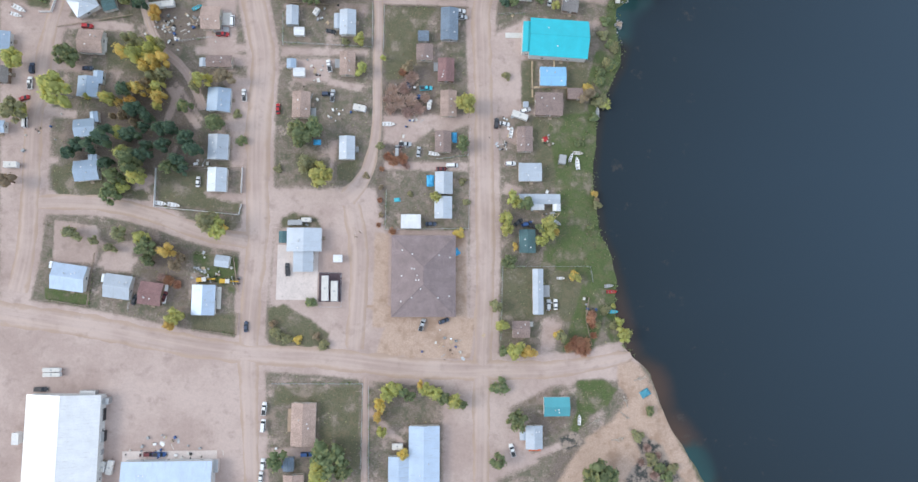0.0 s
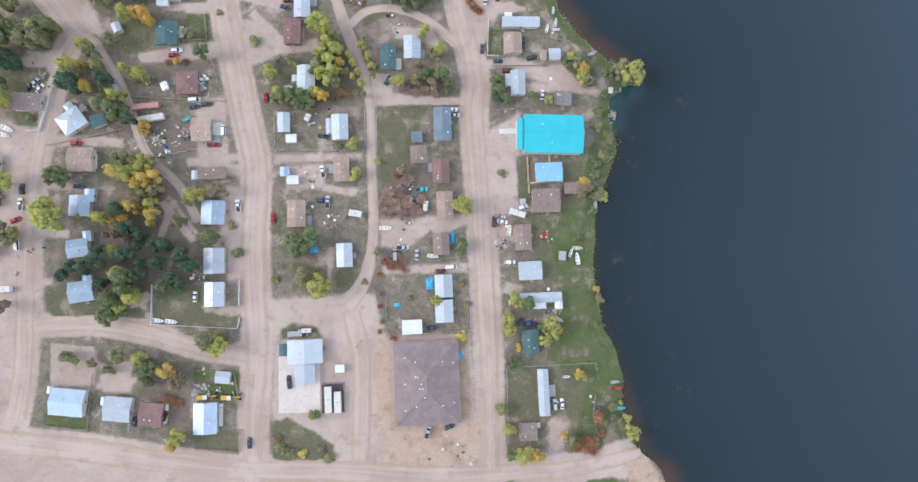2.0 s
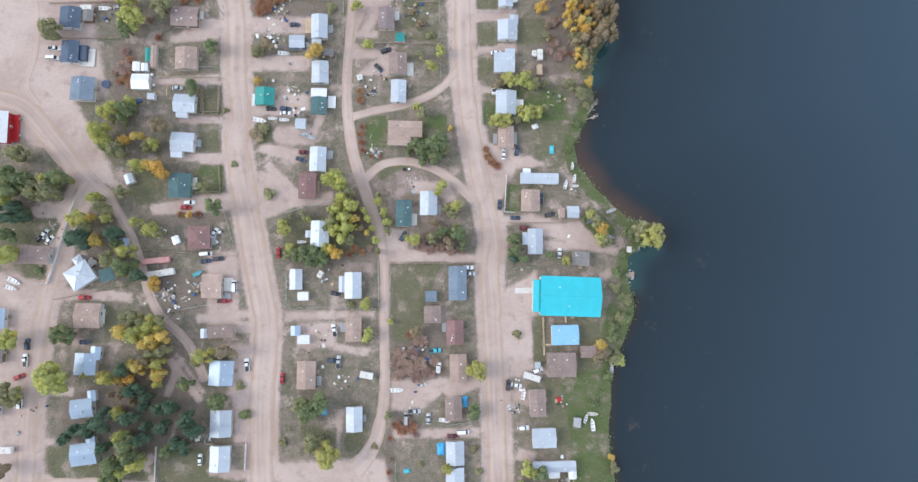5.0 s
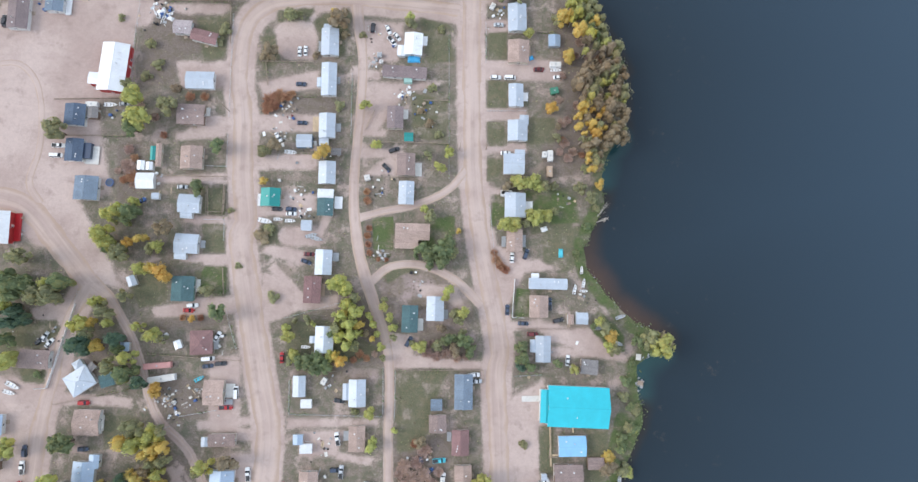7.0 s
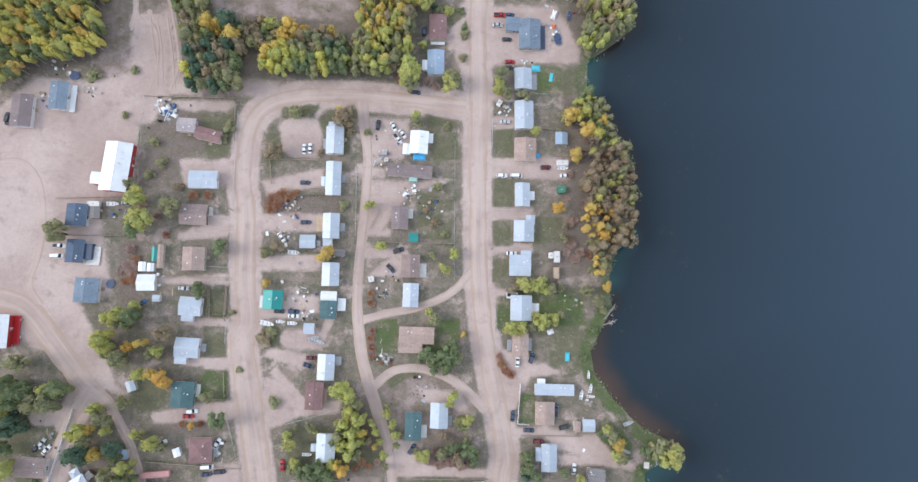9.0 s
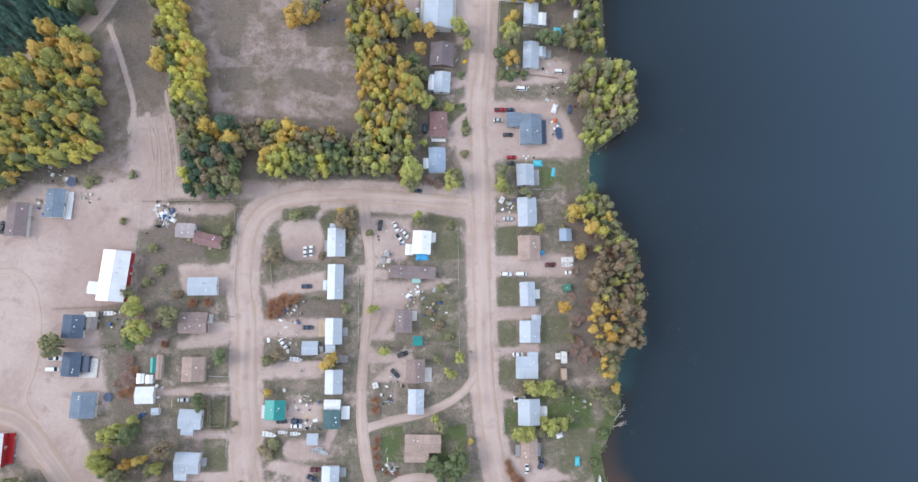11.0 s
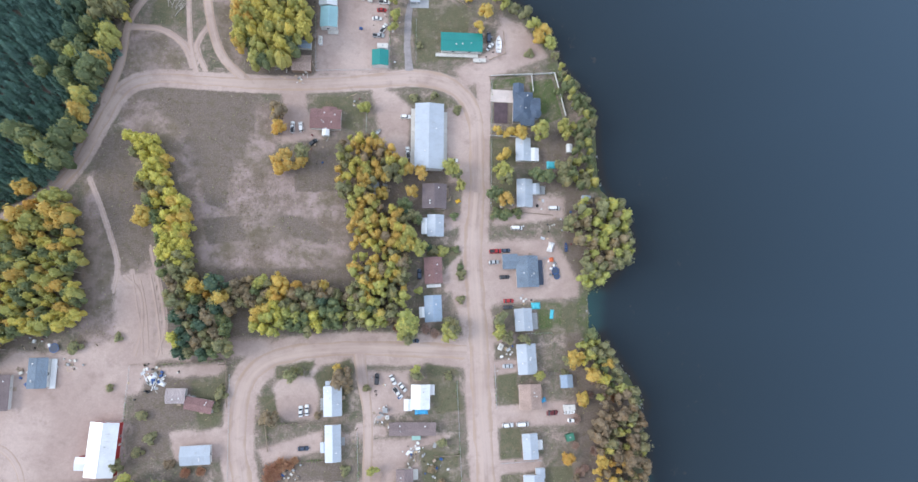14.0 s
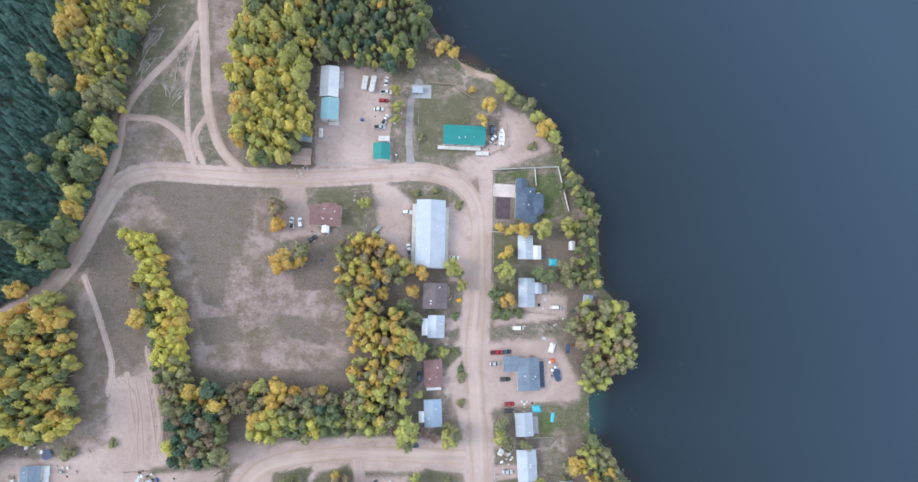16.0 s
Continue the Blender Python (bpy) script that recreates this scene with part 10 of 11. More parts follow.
stem(-66.2, 285.3, 2.7, 'olive')
stem(-63.3, 286.9, 2.2, 'dun')
stem(-59.5, 288.2, 2.4, 'dun')
stem(-57.7, 288.7, 2.2, 'gold')
stem(-61.8, 283.9, 2.7, 'olive')
stem(-57.5, 284.4, 2.4, 'dun')
stem(-53.8, 285.5, 2.2, 'dun')
stem(-50.7, 284.8, 2.2, 'olive')
stem(-83.3, 278.3, 2.7, 'gold')
stem(-79.7, 279.4, 2.7, 'gold')
stem(-76.6, 280.6, 2.7, 'lemon')
stem(-72.9, 281.1, 2.7, 'olive')
stem(-81.5, 275.8, 2.4, 'lime')
stem(-84.8, 275.1, 2.2, 'gold')
stem(-78.3, 276.4, 2.7, 'lime')
stem(-74.6, 276.9, 2.7, 'lemon')
stem(-71.6, 277.4, 2.7, 'lime')
stem(-68.5, 280.4, 2.7, 'olive')
stem(-67.8, 276.1, 2.7, 'lime')
stem(-64.9, 280.9, 2.4, 'dun')
stem(-63.3, 278.1, 1.7, 'orange')
stem(-61.1, 280.8, 2.7, 'olive')
stem(-57.3, 281.4, 2.7, 'dark')
stem(-53.6, 281.3, 2.7, 'green')
stem(-50.4, 279.3, 2.7, 'green')
stem(-64.0, 274.8, 2.7, 'green')
stem(-60.3, 275.9, 2.7, 'lemon')
stem(-56.6, 277.7, 2.7, 'green')
stem(-52.9, 276.3, 2.7, 'green')
stem(-49.8, 275.6, 2.4, 'lime')
stem(-85.1, 272.2, 2.4, 'lime')
stem(-81.4, 271.5, 2.4, 'lemon')
stem(-77.7, 270.8, 2.4, 'lime')
stem(-74.0, 273.1, 2.4, 'lime')
stem(-70.3, 272.4, 2.4, 'green')
stem(-66.6, 272.3, 2.4, 'green')
stem(-62.8, 270.4, 2.4, 'olive')
stem(-59.1, 272.1, 2.4, 'lemon')
stem(-55.4, 272.6, 2.4, 'green')
stem(-51.1, 272.4, 2.2, 'green')
stem(-46.8, 284.1, 2.2, 'dun')
stem(-44.8, 280.4, 2.4, 'olive')
stem(-44.4, 296.6, 2.4, 'orange')
stem(-44.8, 275.4, 2.4, 'olive')
stem(-41.6, 284.1, 2.7, 'olive')
stem(-39.7, 290.3, 2.9, 'gold')
stem(-43.1, 287.7, 2.2, 'dun')
stem(-38.0, 286.4, 2.2, 'lime')
stem(-45.5, 282.2, 2.4, 'lime')
stem(-40.4, 280.3, 2.4, 'olive')
stem(-36.6, 281.4, 2.4, 'lemon')
stem(-37.2, 277.7, 2.4, 'green')
stem(-41.0, 276.0, 2.4, 'lime')
stem(-36.5, 272.8, 2.4, 'olive')
stem(-45.5, 271.6, 2.0, 'olive')
thicket('birch_belt', 'belt of birches in yellow-green, gold, olive and dun leaf round the field')
forest('birch_wood', 'birch wood in golden and yellow-green leaf behind the houses', 'olive lime gold lemon gold lime dun gold olive', 2.7, 1.95, 23, (-51.0, 353.8), (-35.0, 354.8), (-22.1, 343.1), (-24.7, 333.6), (-36.4, 333.7), (-37.0, 325.5), (-22.4, 319.8), (-19.9, 312.8), (-21.4, 302.9), (-39.1, 303.2), (-45.3, 304.7), (-47.4, 316.1), (-50.7, 335.1))
forest('birch_wood', 'birch wood in olive, dun and golden leaf at the road corner', 'lime olive gold olive lime dun olive gold lime', 2.7, 1.95, 27, (-44.3, 301.8), (-20.9, 303.3), (-21.5, 292.1), (-23.5, 278.6), (-34.0, 272.7), (-42.9, 270.6), (-45.5, 280.6))
forest('garden_thicket', 'thicket of olive-green trees along the shore', 'olive lime green olive green lime olive', 2.7, 1.8, 24, (48.8, 393.2), (51.1, 385.8), (56.0, 375.5), (61.8, 368.2), (64.0, 361.0), (61.5, 351.0), (62.3, 339.7), (61.2, 330.8), (49.8, 330.9), (47.5, 337.6), (52.4, 344.0), (56.1, 351.6), (47.8, 356.1), (48.0, 360.7), (55.5, 359.0), (58.4, 362.4), (54.2, 372.6))
forest('point_wood', 'thicket of yellow-green trees on a point in the lake', 'dun olive lime olive lime dun lime', 2.8, 2.0, 25, (56.0, 324.5), (69.4, 326.6), (76.1, 316.1), (77.6, 301.2), (66.9, 292.0), (58.6, 285.1), (53.2, 289.6), (54.7, 304.2), (48.7, 313.7), (53.1, 320.4))
forest('shore_wood', 'shoreline thicket of yellow-green aspens', 'lime lemon olive lime green gold lemon', 2.6, 1.9, 26, (51.5, 263.4), (58.0, 266.7), (64.6, 255.9), (69.3, 246.7), (71.9, 241.4), (65.1, 242.5), (57.3, 247.5), (51.6, 252.6))
forest('shore_wood', 'shoreline thicket of half-bare dun trees', 'dun olive dun dun lime olive dun', 2.7, 2.0, 28, (58.1, 247.0), (65.1, 242.5), (71.9, 242.0), (75.5, 232.3), (77.5, 223.1), (76.4, 213.9), (67.7, 213.6), (57.4, 216.6), (54.8, 224.8), (57.9, 232.9))
forest('shore_wood', 'shoreline thicket of dun and golden trees', 'dun dun gold olive dun orange', 2.7, 2.0, 29, (54.9, 209.2), (57.4, 216.1), (67.7, 213.3), (76.2, 213.7), (76.9, 207.5), (74.8, 198.3), (66.6, 195.5), (64.1, 186.5), (59.5, 186.8), (58.2, 196.5), (54.9, 202.8))
forest('aspen_wood', 'thick aspen wood in green and gold autumn leaf', 'green lime gold lemon green lime gold lemon', 2.6, 2.0, 31, (-205.3, 314.1), (-182.1, 317.6), (-168.6, 327.4), (-161.2, 324.7), (-157.8, 304.5), (-155.8, 277.0), (-165.3, 271.1), (-178.2, 272.6), (-186.5, 263.1), (-199.4, 256.3))
forest('spruce_forest', 'dense dark spruce forest beside the dirt road', 'spruce', 2.25, 2.5, 32, (-230.0, 484.5), (-173.0, 486.7), (-176.0, 449.5), (-169.2, 427.7), (-155.5, 409.1), (-149.6, 395.9), (-157.0, 382.8), (-162.0, 357.4), (-174.2, 337.8), (-184.8, 329.5), (-210.3, 316.8))
forest('aspen_stand', 'stand of tall yellow-green aspens at the forest edge', 'olive lime lemon lime lemon lime green lemon', 2.4, 1.75, 33, (-176.0, 477.9), (-135.5, 479.3), (-139.9, 450.5), (-145.2, 436.4), (-146.7, 422.7), (-144.1, 410.6), (-154.3, 409.6), (-167.0, 430.4), (-175.0, 446.8))
forest('poplar_stand', 'stand of yellow-green poplars beside the lane', 'lime green lime lemon lime lemon', 3.3, 2.7, 34, (-98.8, 443.1), (-91.6, 456.1), (-73.3, 455.1), (-65.6, 441.0), (-66.5, 415.8), (-64.6, 400.8), (-73.9, 388.6), (-86.4, 385.9), (-95.0, 400.5), (-98.5, 423.5))
forest('mixed_wood', 'mixed wood of olive, green and yellow trees by the shore', 'green lime green olive green lime dark lime gold', 2.9, 2.1, 35, (-106.2, 492.2), (-20.0, 495.5), (-15.9, 474.5), (-10.6, 456.9), (-18.8, 436.4), (-30.7, 430.4), (-46.6, 434.3), (-61.1, 436.9), (-73.3, 456.6), (-91.7, 458.9), (-102.7, 471.7))
tree(-9.2, 445.4, 2.5, 'dun')
tree(-5.1, 443.4, 2.5, 'gold')
tree(0.4, 440.9, 2.2, 'gold')
tree(-2.3, 447.3, 2.2, 'dun')
tree(21.9, 424.0, 2.8, 'lime')
tree(26.0, 421.4, 2.5, 'lime')
tree(16.9, 415.2, 3.0, 'gold')
tree(13.5, 408.8, 2.0, 'gold')
tree(30.1, 418.3, 2.2, 'olive')
tree(35.4, 415.8, 2.5, 'olive')
tree(39.1, 409.8, 3.0, 'lime')
tree(43.1, 405.6, 3.0, 'gold')
tree(40.4, 403.1, 2.5, 'gold')
tree(45.8, 400.3, 2.5, 'lime')
bush(49.3, 396.0, 2.2, 'olive')
bush(51.6, 386.1, 2.5, 'green')
bush(57.0, 381.9, 2.5, 'olive')
bush(62.1, 373.6, 2.5, 'olive')
bush(64.5, 368.0, 2.8, 'green')
bush(49.9, 377.7, 2.5, 'green')
bush(58.0, 374.9, 2.5, 'green')
bush(62.7, 359.7, 2.8, 'green')
tree(-39.0, 370.0, 1.8, 'lime')
tree(-26.9, 422.4, 2.0, 'lime')
tree(-26.0, 415.3, 2.0, 'lime')
tree(-26.9, 408.5, 1.8, 'lime')
tree(-152.5, 400.4, 3.2, 'lime')
tree(-153.2, 403.8, 2.2, 'gold')
tree(-162.0, 371.8, 3.0, 'lime')
tree(-162.2, 365.5, 2.8, 'gold')
tree(-165.3, 357.7, 3.2, 'lime')
tree(-157.2, 386.0, 3.0, 'olive')
tree(-174.0, 350.3, 3.2, 'lime')
tree(-184.1, 355.4, 3.0, 'olive')
tree(-159.2, 390.2, 2.5, 'olive')
tree(-180.2, 345.6, 2.5, 'lime')
tree(9.0, 424.3, 1.5, 'gold')
bush(-14.8, 401.1, 1.7, 'olive')
bush(-8.3, 376.2, 1.9, 'olive')
bush(2.2, 369.3, 2.2, 'olive')
bush(-17.6, 375.3, 1.9, 'olive')
bush(36.9, 397.3, 2.2, 'olive')
tree(-79.1, 369.7, 2.2, 'dun')
deadfall(65.6, 167.6, 50, 7.0)
deadfall(65.1, 165.0, 20, 5.5)
deadfall(-128.3, 416.7, 75, 9.0, 5)
deadfall(-122.1, 435.2, 70, 6.0, 3)
deadfall(-140.2, 441.9, 62, 10.0, 6)
deadfall(-142.0, 430.5, 66, 9.0, 4)
slab('dock', 'small pale floating dock at the shore', 83.3, 107.5, 2.1, 2.6, -5.0, 'offwhite', 0.5, 'dock')
slab('dock', 'small grey dock beside the hall shore', 84.0, 96.6, 2.4, 1.9, -8.4, 'wood', 0.4, 'dock')
tarp(-127.4, 252.8, 31, 4, 2.5, 'white', 1.2)
tarp(-123.4, 249.8, -29, 3, 1.8, 'white', 0.8)
tree(-128.9, 12.5, 3.2, 'green')
tree(-125.4, 15.4, 2.2, 'lime')
bush(-80.5, 49.0, 1.9, 'olive')
bush(65.7, 42.0, 1.4, 'green')
bush(73.2, 53.9, 1.9, 'green')
bush(74.7, 69.6, 2.5, 'green')
bush(80.6, 77.8, 2.5, 'green')
bush(81.8, 85.7, 2.5, 'olive')
bush(76.6, 90.9, 2.2, 'olive')
bush(72.6, 5.1, 1.7, 'green')
bush(82.7, -36.1, 1.9, 'olive')
tree(87.0, -40.7, 1.8, 'lime')
bush(-25.0, 24.6, 1.4, 'dun')
bush(17.9, 14.7, 1.7, 'olive')
bush(16.4, 23.5, 1.7, 'olive')
bush(-101.2, 120.0, 1.7, 'rust')
bush(-87.3, 142.0, 1.4, 'olive')
bush(-91.8, 165.4, 1.4, 'olive')
bush(60.6, 163.1, 1.9, 'green')
tree(61.3, 175.0, 2.2, 'olive')
bush(64.7, 171.3, 1.9, 'olive')
bush(80.4, 105.2, 1.7, 'green')
bush(-108.5, 119.9, 1.7, 'rust')
bush(-165.0, 95.5, 1.7, 'green')
bush(-131.2, 222.8, 2.5, 'olive')
bush(-126.7, 228.2, 2.5, 'olive')
bush(-129.9, 237.3, 2.5, 'olive')
bush(-99.0, 245.3, 2.8, 'olive')
bush(-101.3, 240.0, 2.2, 'olive')
bush(-118.5, 218.1, 2.2, 'dun')
bush(-132.7, 209.7, 2.2, 'twig')
bush(-126.2, 204.8, 2.2, 'twig')
bush(-122.0, 197.2, 1.9, 'rust')
bush(-39.2, 245.5, 1.7, 'olive')
bush(-7.5, 222.5, 2.2, 'olive')
bush(-8.3, 206.6, 2.2, 'dun')
bush(-12.3, 211.8, 1.9, 'dun')
bush(-4.4, 201.5, 1.9, 'olive')
bush(49.6, 230.2, 2.2, 'twig')
bush(48.4, 219.4, 1.9, 'twig')
bush(49.8, 200.8, 2.2, 'rust')
bush(60.2, 188.0, 2.2, 'olive')
bush(45.6, 249.3, 1.7, 'olive')
bush(-46.9, 245.1, 1.9, 'dun')
bush(-59.3, 235.2, 1.7, 'dun')
bush(-68.5, 217.5, 1.9, 'rust')
bush(93.6, -82.4, 2.5, 'olive')
bush(97.4, -87.2, 2.2, 'twig')
bush(99.1, -91.9, 2.8, 'olive')
bush(103.2, -95.5, 2.5, 'green')
bush(100.7, -98.5, 2.2, 'twig')
bush(106.2, -99.1, 2.8, 'green')
bush(95.0, -93.3, 1.9, 'twig')
bush(102.5, -90.3, 1.7, 'twig')
bush(108.7, -95.5, 2.2, 'olive')
deadfall(92.0, -59.4, 20, 5.0)
deadfall(89.3, -70.6, 110, 6.0)
slab('garden_bed', 'dark purple-brown tilled garden bed in a fenced yard', 22.3, 368.1, 6.3, 10.0, -2.7, 'soil', 0.1, 'garden bed')
tree(-159.3, 403.8, 3.5, 'lime')
tree(-156.8, 390.7, 3.2, 'olive')
tree(-159.6, 384.7, 3.8, 'green')
tree(-162.9, 395.7, 3.8, 'green')
tree(-167.0, 394.0, 3.2, 'lime')
tree(-168.1, 388.7, 3.0, 'green')
tree(-166.3, 361.1, 3.0, 'lime')
tree(-165.3, 365.5, 2.5, 'green')
tree(-172.4, 396.4, 3.0, 'green')
tree(-156.7, 381.8, 2.5, 'green')
bush(-135.8, 190.3, 2.5, 'twig')
bush(-133.3, 186.6, 2.2, 'rust')
bush(-136.5, 184.2, 2.5, 'twig')
bush(-134.0, 180.3, 2.2, 'twig')
bush(-136.9, 177.2, 2.2, 'rust')
bush(-133.2, 175.3, 1.9, 'twig')
bush(-139.8, 180.9, 1.7, 'twig')
junk(-74.6, 200.5, 11, 5, 31)
junk(-57.7, 196.1, 10, 4, 32)
junk(-69.9, 211.6, 9, 4, 33)
junk(-18.7, 219.3, 9, 3, 34)
junk(-25.4, 182.1, 7, 3, 35)
junk(-30.6, 237.1, 7, 4, 36)
fence_weeds("fence_weeds", "uncut dark grass along the foot of the fences", "green", .3, 9, COVER)
tree(91.0, 112.6, 4.2, 'lime')
shore_grass("shore_grass", "ragged green and yellow grass at the water edge", "green", SHORE_SOUTH[8:] + SHORE_NORTH[:28], 3000, 12)
stem(-44.0, 136.2, 3.1, 'lime')
stem(-41.2, 133.3, 2.5, 'lime')
stem(-46.8, 135.3, 2.1, 'lime')
stem(-37.5, 129.8, 2.1, 'olive')
stem(-41.1, 127.1, 2.3, 'lime')
stem(-37.3, 124.0, 2.5, 'lime')
stem(-43.4, 122.4, 2.5, 'lime')
stem(-39.6, 119.4, 2.7, 'lime')
stem(-44.1, 117.5, 2.3, 'olive')
stem(-35.8, 118.5, 1.9, 'gold')
stem(-38.3, 114.5, 2.5, 'lime')
stem(-43.2, 113.3, 2.3, 'lime')
stem(-40.0, 110.0, 2.3, 'lime')
stem(-37.1, 109.7, 1.9, 'olive')
stem(-42.3, 103.4, 2.1, 'orange')
stem(-44.4, 105.9, 1.7, 'gold')
stem(-35.1, 124.5, 1.5, 'lime')
stem(-35.4, 114.9, 1.5, 'lime')
stem(-41.1, 123.6, 1.7, 'gold')
stem(-46.1, 114.7, 1.7, 'green')
stem(-31.3, 122.5, 1.5, 'lime')
stem(-29.5, 118.8, 1.5, 'lime')
stem(-28.0, 115.1, 1.2, 'lime')
stem(-26.4, 110.0, 1.5, 'lime')
stem(-24.9, 105.0, 1.2, 'olive')
stem(-29.9, 113.0, 1.2, 'gold')
stem(-32.5, 115.0, 1.2, 'dun')
thicket('middle_wood', 'yellow-green thicket beside the middle lane')
tree(-64.0, 113.1, 2.1, 'lime')
tree(-65.6, 117.0, 1.5, 'lime')
tree(-62.3, 119.8, 1.0, 'olive')
tree(-56.6, 120.2, 1.5, 'olive')
tree(-54.8, 118.6, 1.0, 'lime')
tree(-54.9, 102.9, 2.9, 'green')
tree(-51.4, 104.3, 2.7, 'green')
tree(-48.2, 101.9, 2.5, 'green')
tree(-58.8, 103.1, 2.3, 'green')
tree(-61.4, 105.6, 2.1, 'lime')
tree(-52.7, 100.0, 2.1, 'green')
tree(-63.1, 103.2, 1.7, 'olive')
tree(-46.8, 105.8, 1.9, 'lime')
tree(-25.1, 126.3, 1.7, 'lime')
tree(-23.1, 122.0, 1.7, 'lime')
tree(-21.5, 117.5, 1.7, 'lime')
tree(-21.0, 113.9, 1.2, 'olive')
tree(-25.3, 129.6, 1.2, 'olive')
tree(-6.8, 165.2, 1.9, 'olive')
tree(-9.4, 168.2, 1.5, 'lime')
tree(-10.4, 150.7, 2.3, 'green')
tree(-6.6, 149.1, 2.7, 'green')
tree(-1.6, 150.2, 3.1, 'green')
tree(1.6, 153.3, 2.5, 'green')
tree(-1.6, 146.0, 2.5, 'green')
tree(-6.6, 145.7, 2.1, 'green')
tree(3.4, 149.8, 1.9, 'olive')
tree(-13.0, 148.2, 1.2, 'green')
tree(5.2, 159.1, 1.0, 'gold')
tree(1.5, 133.5, 2.1, 'lime')
tree(0.3, 130.7, 1.5, 'lime')
tree(7.3, 124.7, 2.5, 'lime')
tree(4.1, 124.1, 1.9, 'olive')
tree(6.1, 121.7, 1.7, 'olive')
tree(-1.4, 117.8, 1.7, 'dun')
tree(-10.0, 109.9, 2.3, 'lime')
tree(-13.0, 111.5, 1.2, 'olive')
tree(-2.6, 111.3, 2.1, 'olive')
tree(2.4, 113.8, 2.5, 'green')
tree(8.6, 112.6, 2.5, 'green')
tree(11.1, 109.0, 2.1, 'green')
tree(4.9, 108.9, 2.1, 'dun')
tree(7.4, 116.0, 1.5, 'olive')
tree(30.4, 180.9, 2.9, 'lime')
tree(36.4, 181.0, 2.7, 'lime')
tree(26.3, 179.5, 1.9, 'dun')
tree(41.7, 179.6, 2.3, 'olive')
tree(33.5, 180.2, 1.9, 'lime')
tree(39.2, 178.7, 1.9, 'lime')
tree(45.8, 180.1, 1.5, 'olive')
tree(24.4, 162.9, 2.5, 'lime')
tree(29.4, 162.9, 2.7, 'lime')
tree(27.0, 161.5, 1.9, 'lime')
tree(33.5, 162.9, 1.7, 'olive')
tree(38.4, 165.2, 2.7, 'lime')
tree(43.4, 166.9, 2.1, 'lime')
tree(35.8, 168.2, 1.7, 'lime')
tree(46.2, 168.7, 1.5, 'olive')
tree(32.3, 110.8, 2.5, 'green')
tree(32.8, 105.9, 2.3, 'green')
tree(36.2, 102.5, 1.7, 'green')
tree(31.9, 102.5, 1.7, 'dark')
tree(48.1, 104.4, 1.7, 'green')
tree(55.1, 102.2, 1.7, 'lime')
tree(67.7, 119.7, 2.5, 'olive')
tree(70.3, 116.0, 2.3, 'gold')
tree(71.5, 110.9, 2.3, 'olive')
tree(65.5, 121.7, 1.9, 'lime')
tree(69.9, 112.2, 1.9, 'lime')
tree(63.3, 120.2, 1.2, 'green')
bush(-34.3, 171.3, 2.1, 'rust')
bush(-34.6, 175.3, 1.8, 'rust')
bush(-33.1, 159.5, 1.6, 'rust')
bush(-33.8, 156.3, 1.8, 'rust')
bush(-33.2, 152.6, 1.8, 'rust')
bush(-32.6, 149.0, 1.6, 'rust')
bush(-28.8, 146.5, 1.3, 'rust')
bush(-25.5, 146.3, 1.3, 'rust')
bush(20.7, 150.5, 1.8, 'rust')
bush(21.7, 147.4, 2.4, 'rust')
bush(23.5, 144.8, 2.4, 'rust')
bush(25.8, 143.3, 2.1, 'rust')
bush(-7.1, 107.6, 2.6, 'twig')
bush(-3.0, 106.1, 2.6, 'twig')
bush(1.2, 107.2, 2.6, 'twig')
bush(5.5, 105.7, 2.4, 'twig')
bush(-5.1, 111.2, 2.1, 'twig')
bush(9.5, 106.3, 2.1, 'twig')
bush(-15.0, 61.8, 3.4, 'twig')
bush(-9.6, 63.0, 3.2, 'twig')
bush(-12.0, 56.9, 3.7, 'twig')
bush(-6.6, 58.1, 3.4, 'twig')
bush(-3.3, 54.5, 3.2, 'twig')
bush(-8.2, 52.7, 2.9, 'twig')
bush(-15.6, 53.7, 2.9, 'twig')
bush(-0.9, 59.4, 2.4, 'twig')
bush(-6.7, 68.0, 3.4, 'twig')
tree(-8.3, 71.6, 1.9, 'dun')
bush(-10.9, 70.4, 2.1, 'rust')
bush(-16.9, 58.1, 2.4, 'twig')
bush(-13.6, 31.4, 2.9, 'rust')
bush(-9.7, 32.4, 2.9, 'rust')
bush(-11.7, 35.0, 2.4, 'twig')
bush(-16.1, 33.3, 2.1, 'rust')
bush(-8.0, 29.5, 1.8, 'twig')
tree(-19.3, 37.0, 1.5, 'olive')
bush(-18.4, 27.8, 1.3, 'rust')
tree(-18.4, 19.7, 1.0, 'dun')
bush(-18.7, 14.2, 1.3, 'rust')
tree(-18.0, 8.0, 1.0, 'dun')
bush(-18.8, 3.6, 1.3, 'rust')
bush(-35.0, 106.5, 2.1, 'rust')
bush(-32.0, 104.8, 1.8, 'rust')
bush(-28.8, 106.6, 1.6, 'twig')
bush(-37.5, 104.0, 1.8, 'rust')
house(-35.2, -11.2, 3.8, 3.2, 1.6, 'white', 'white', h=2.2, small=True, name='shed')
utility_pole(34.0, -61.8, 10)
utility_pole(34.0, -91.1, 10)
slab('workshop_apron', 'pale concrete apron along the workshop wall', -100.4, -94.1, 38.0, 4.2, 1.6, 'concrete', 0.06, 'paving')
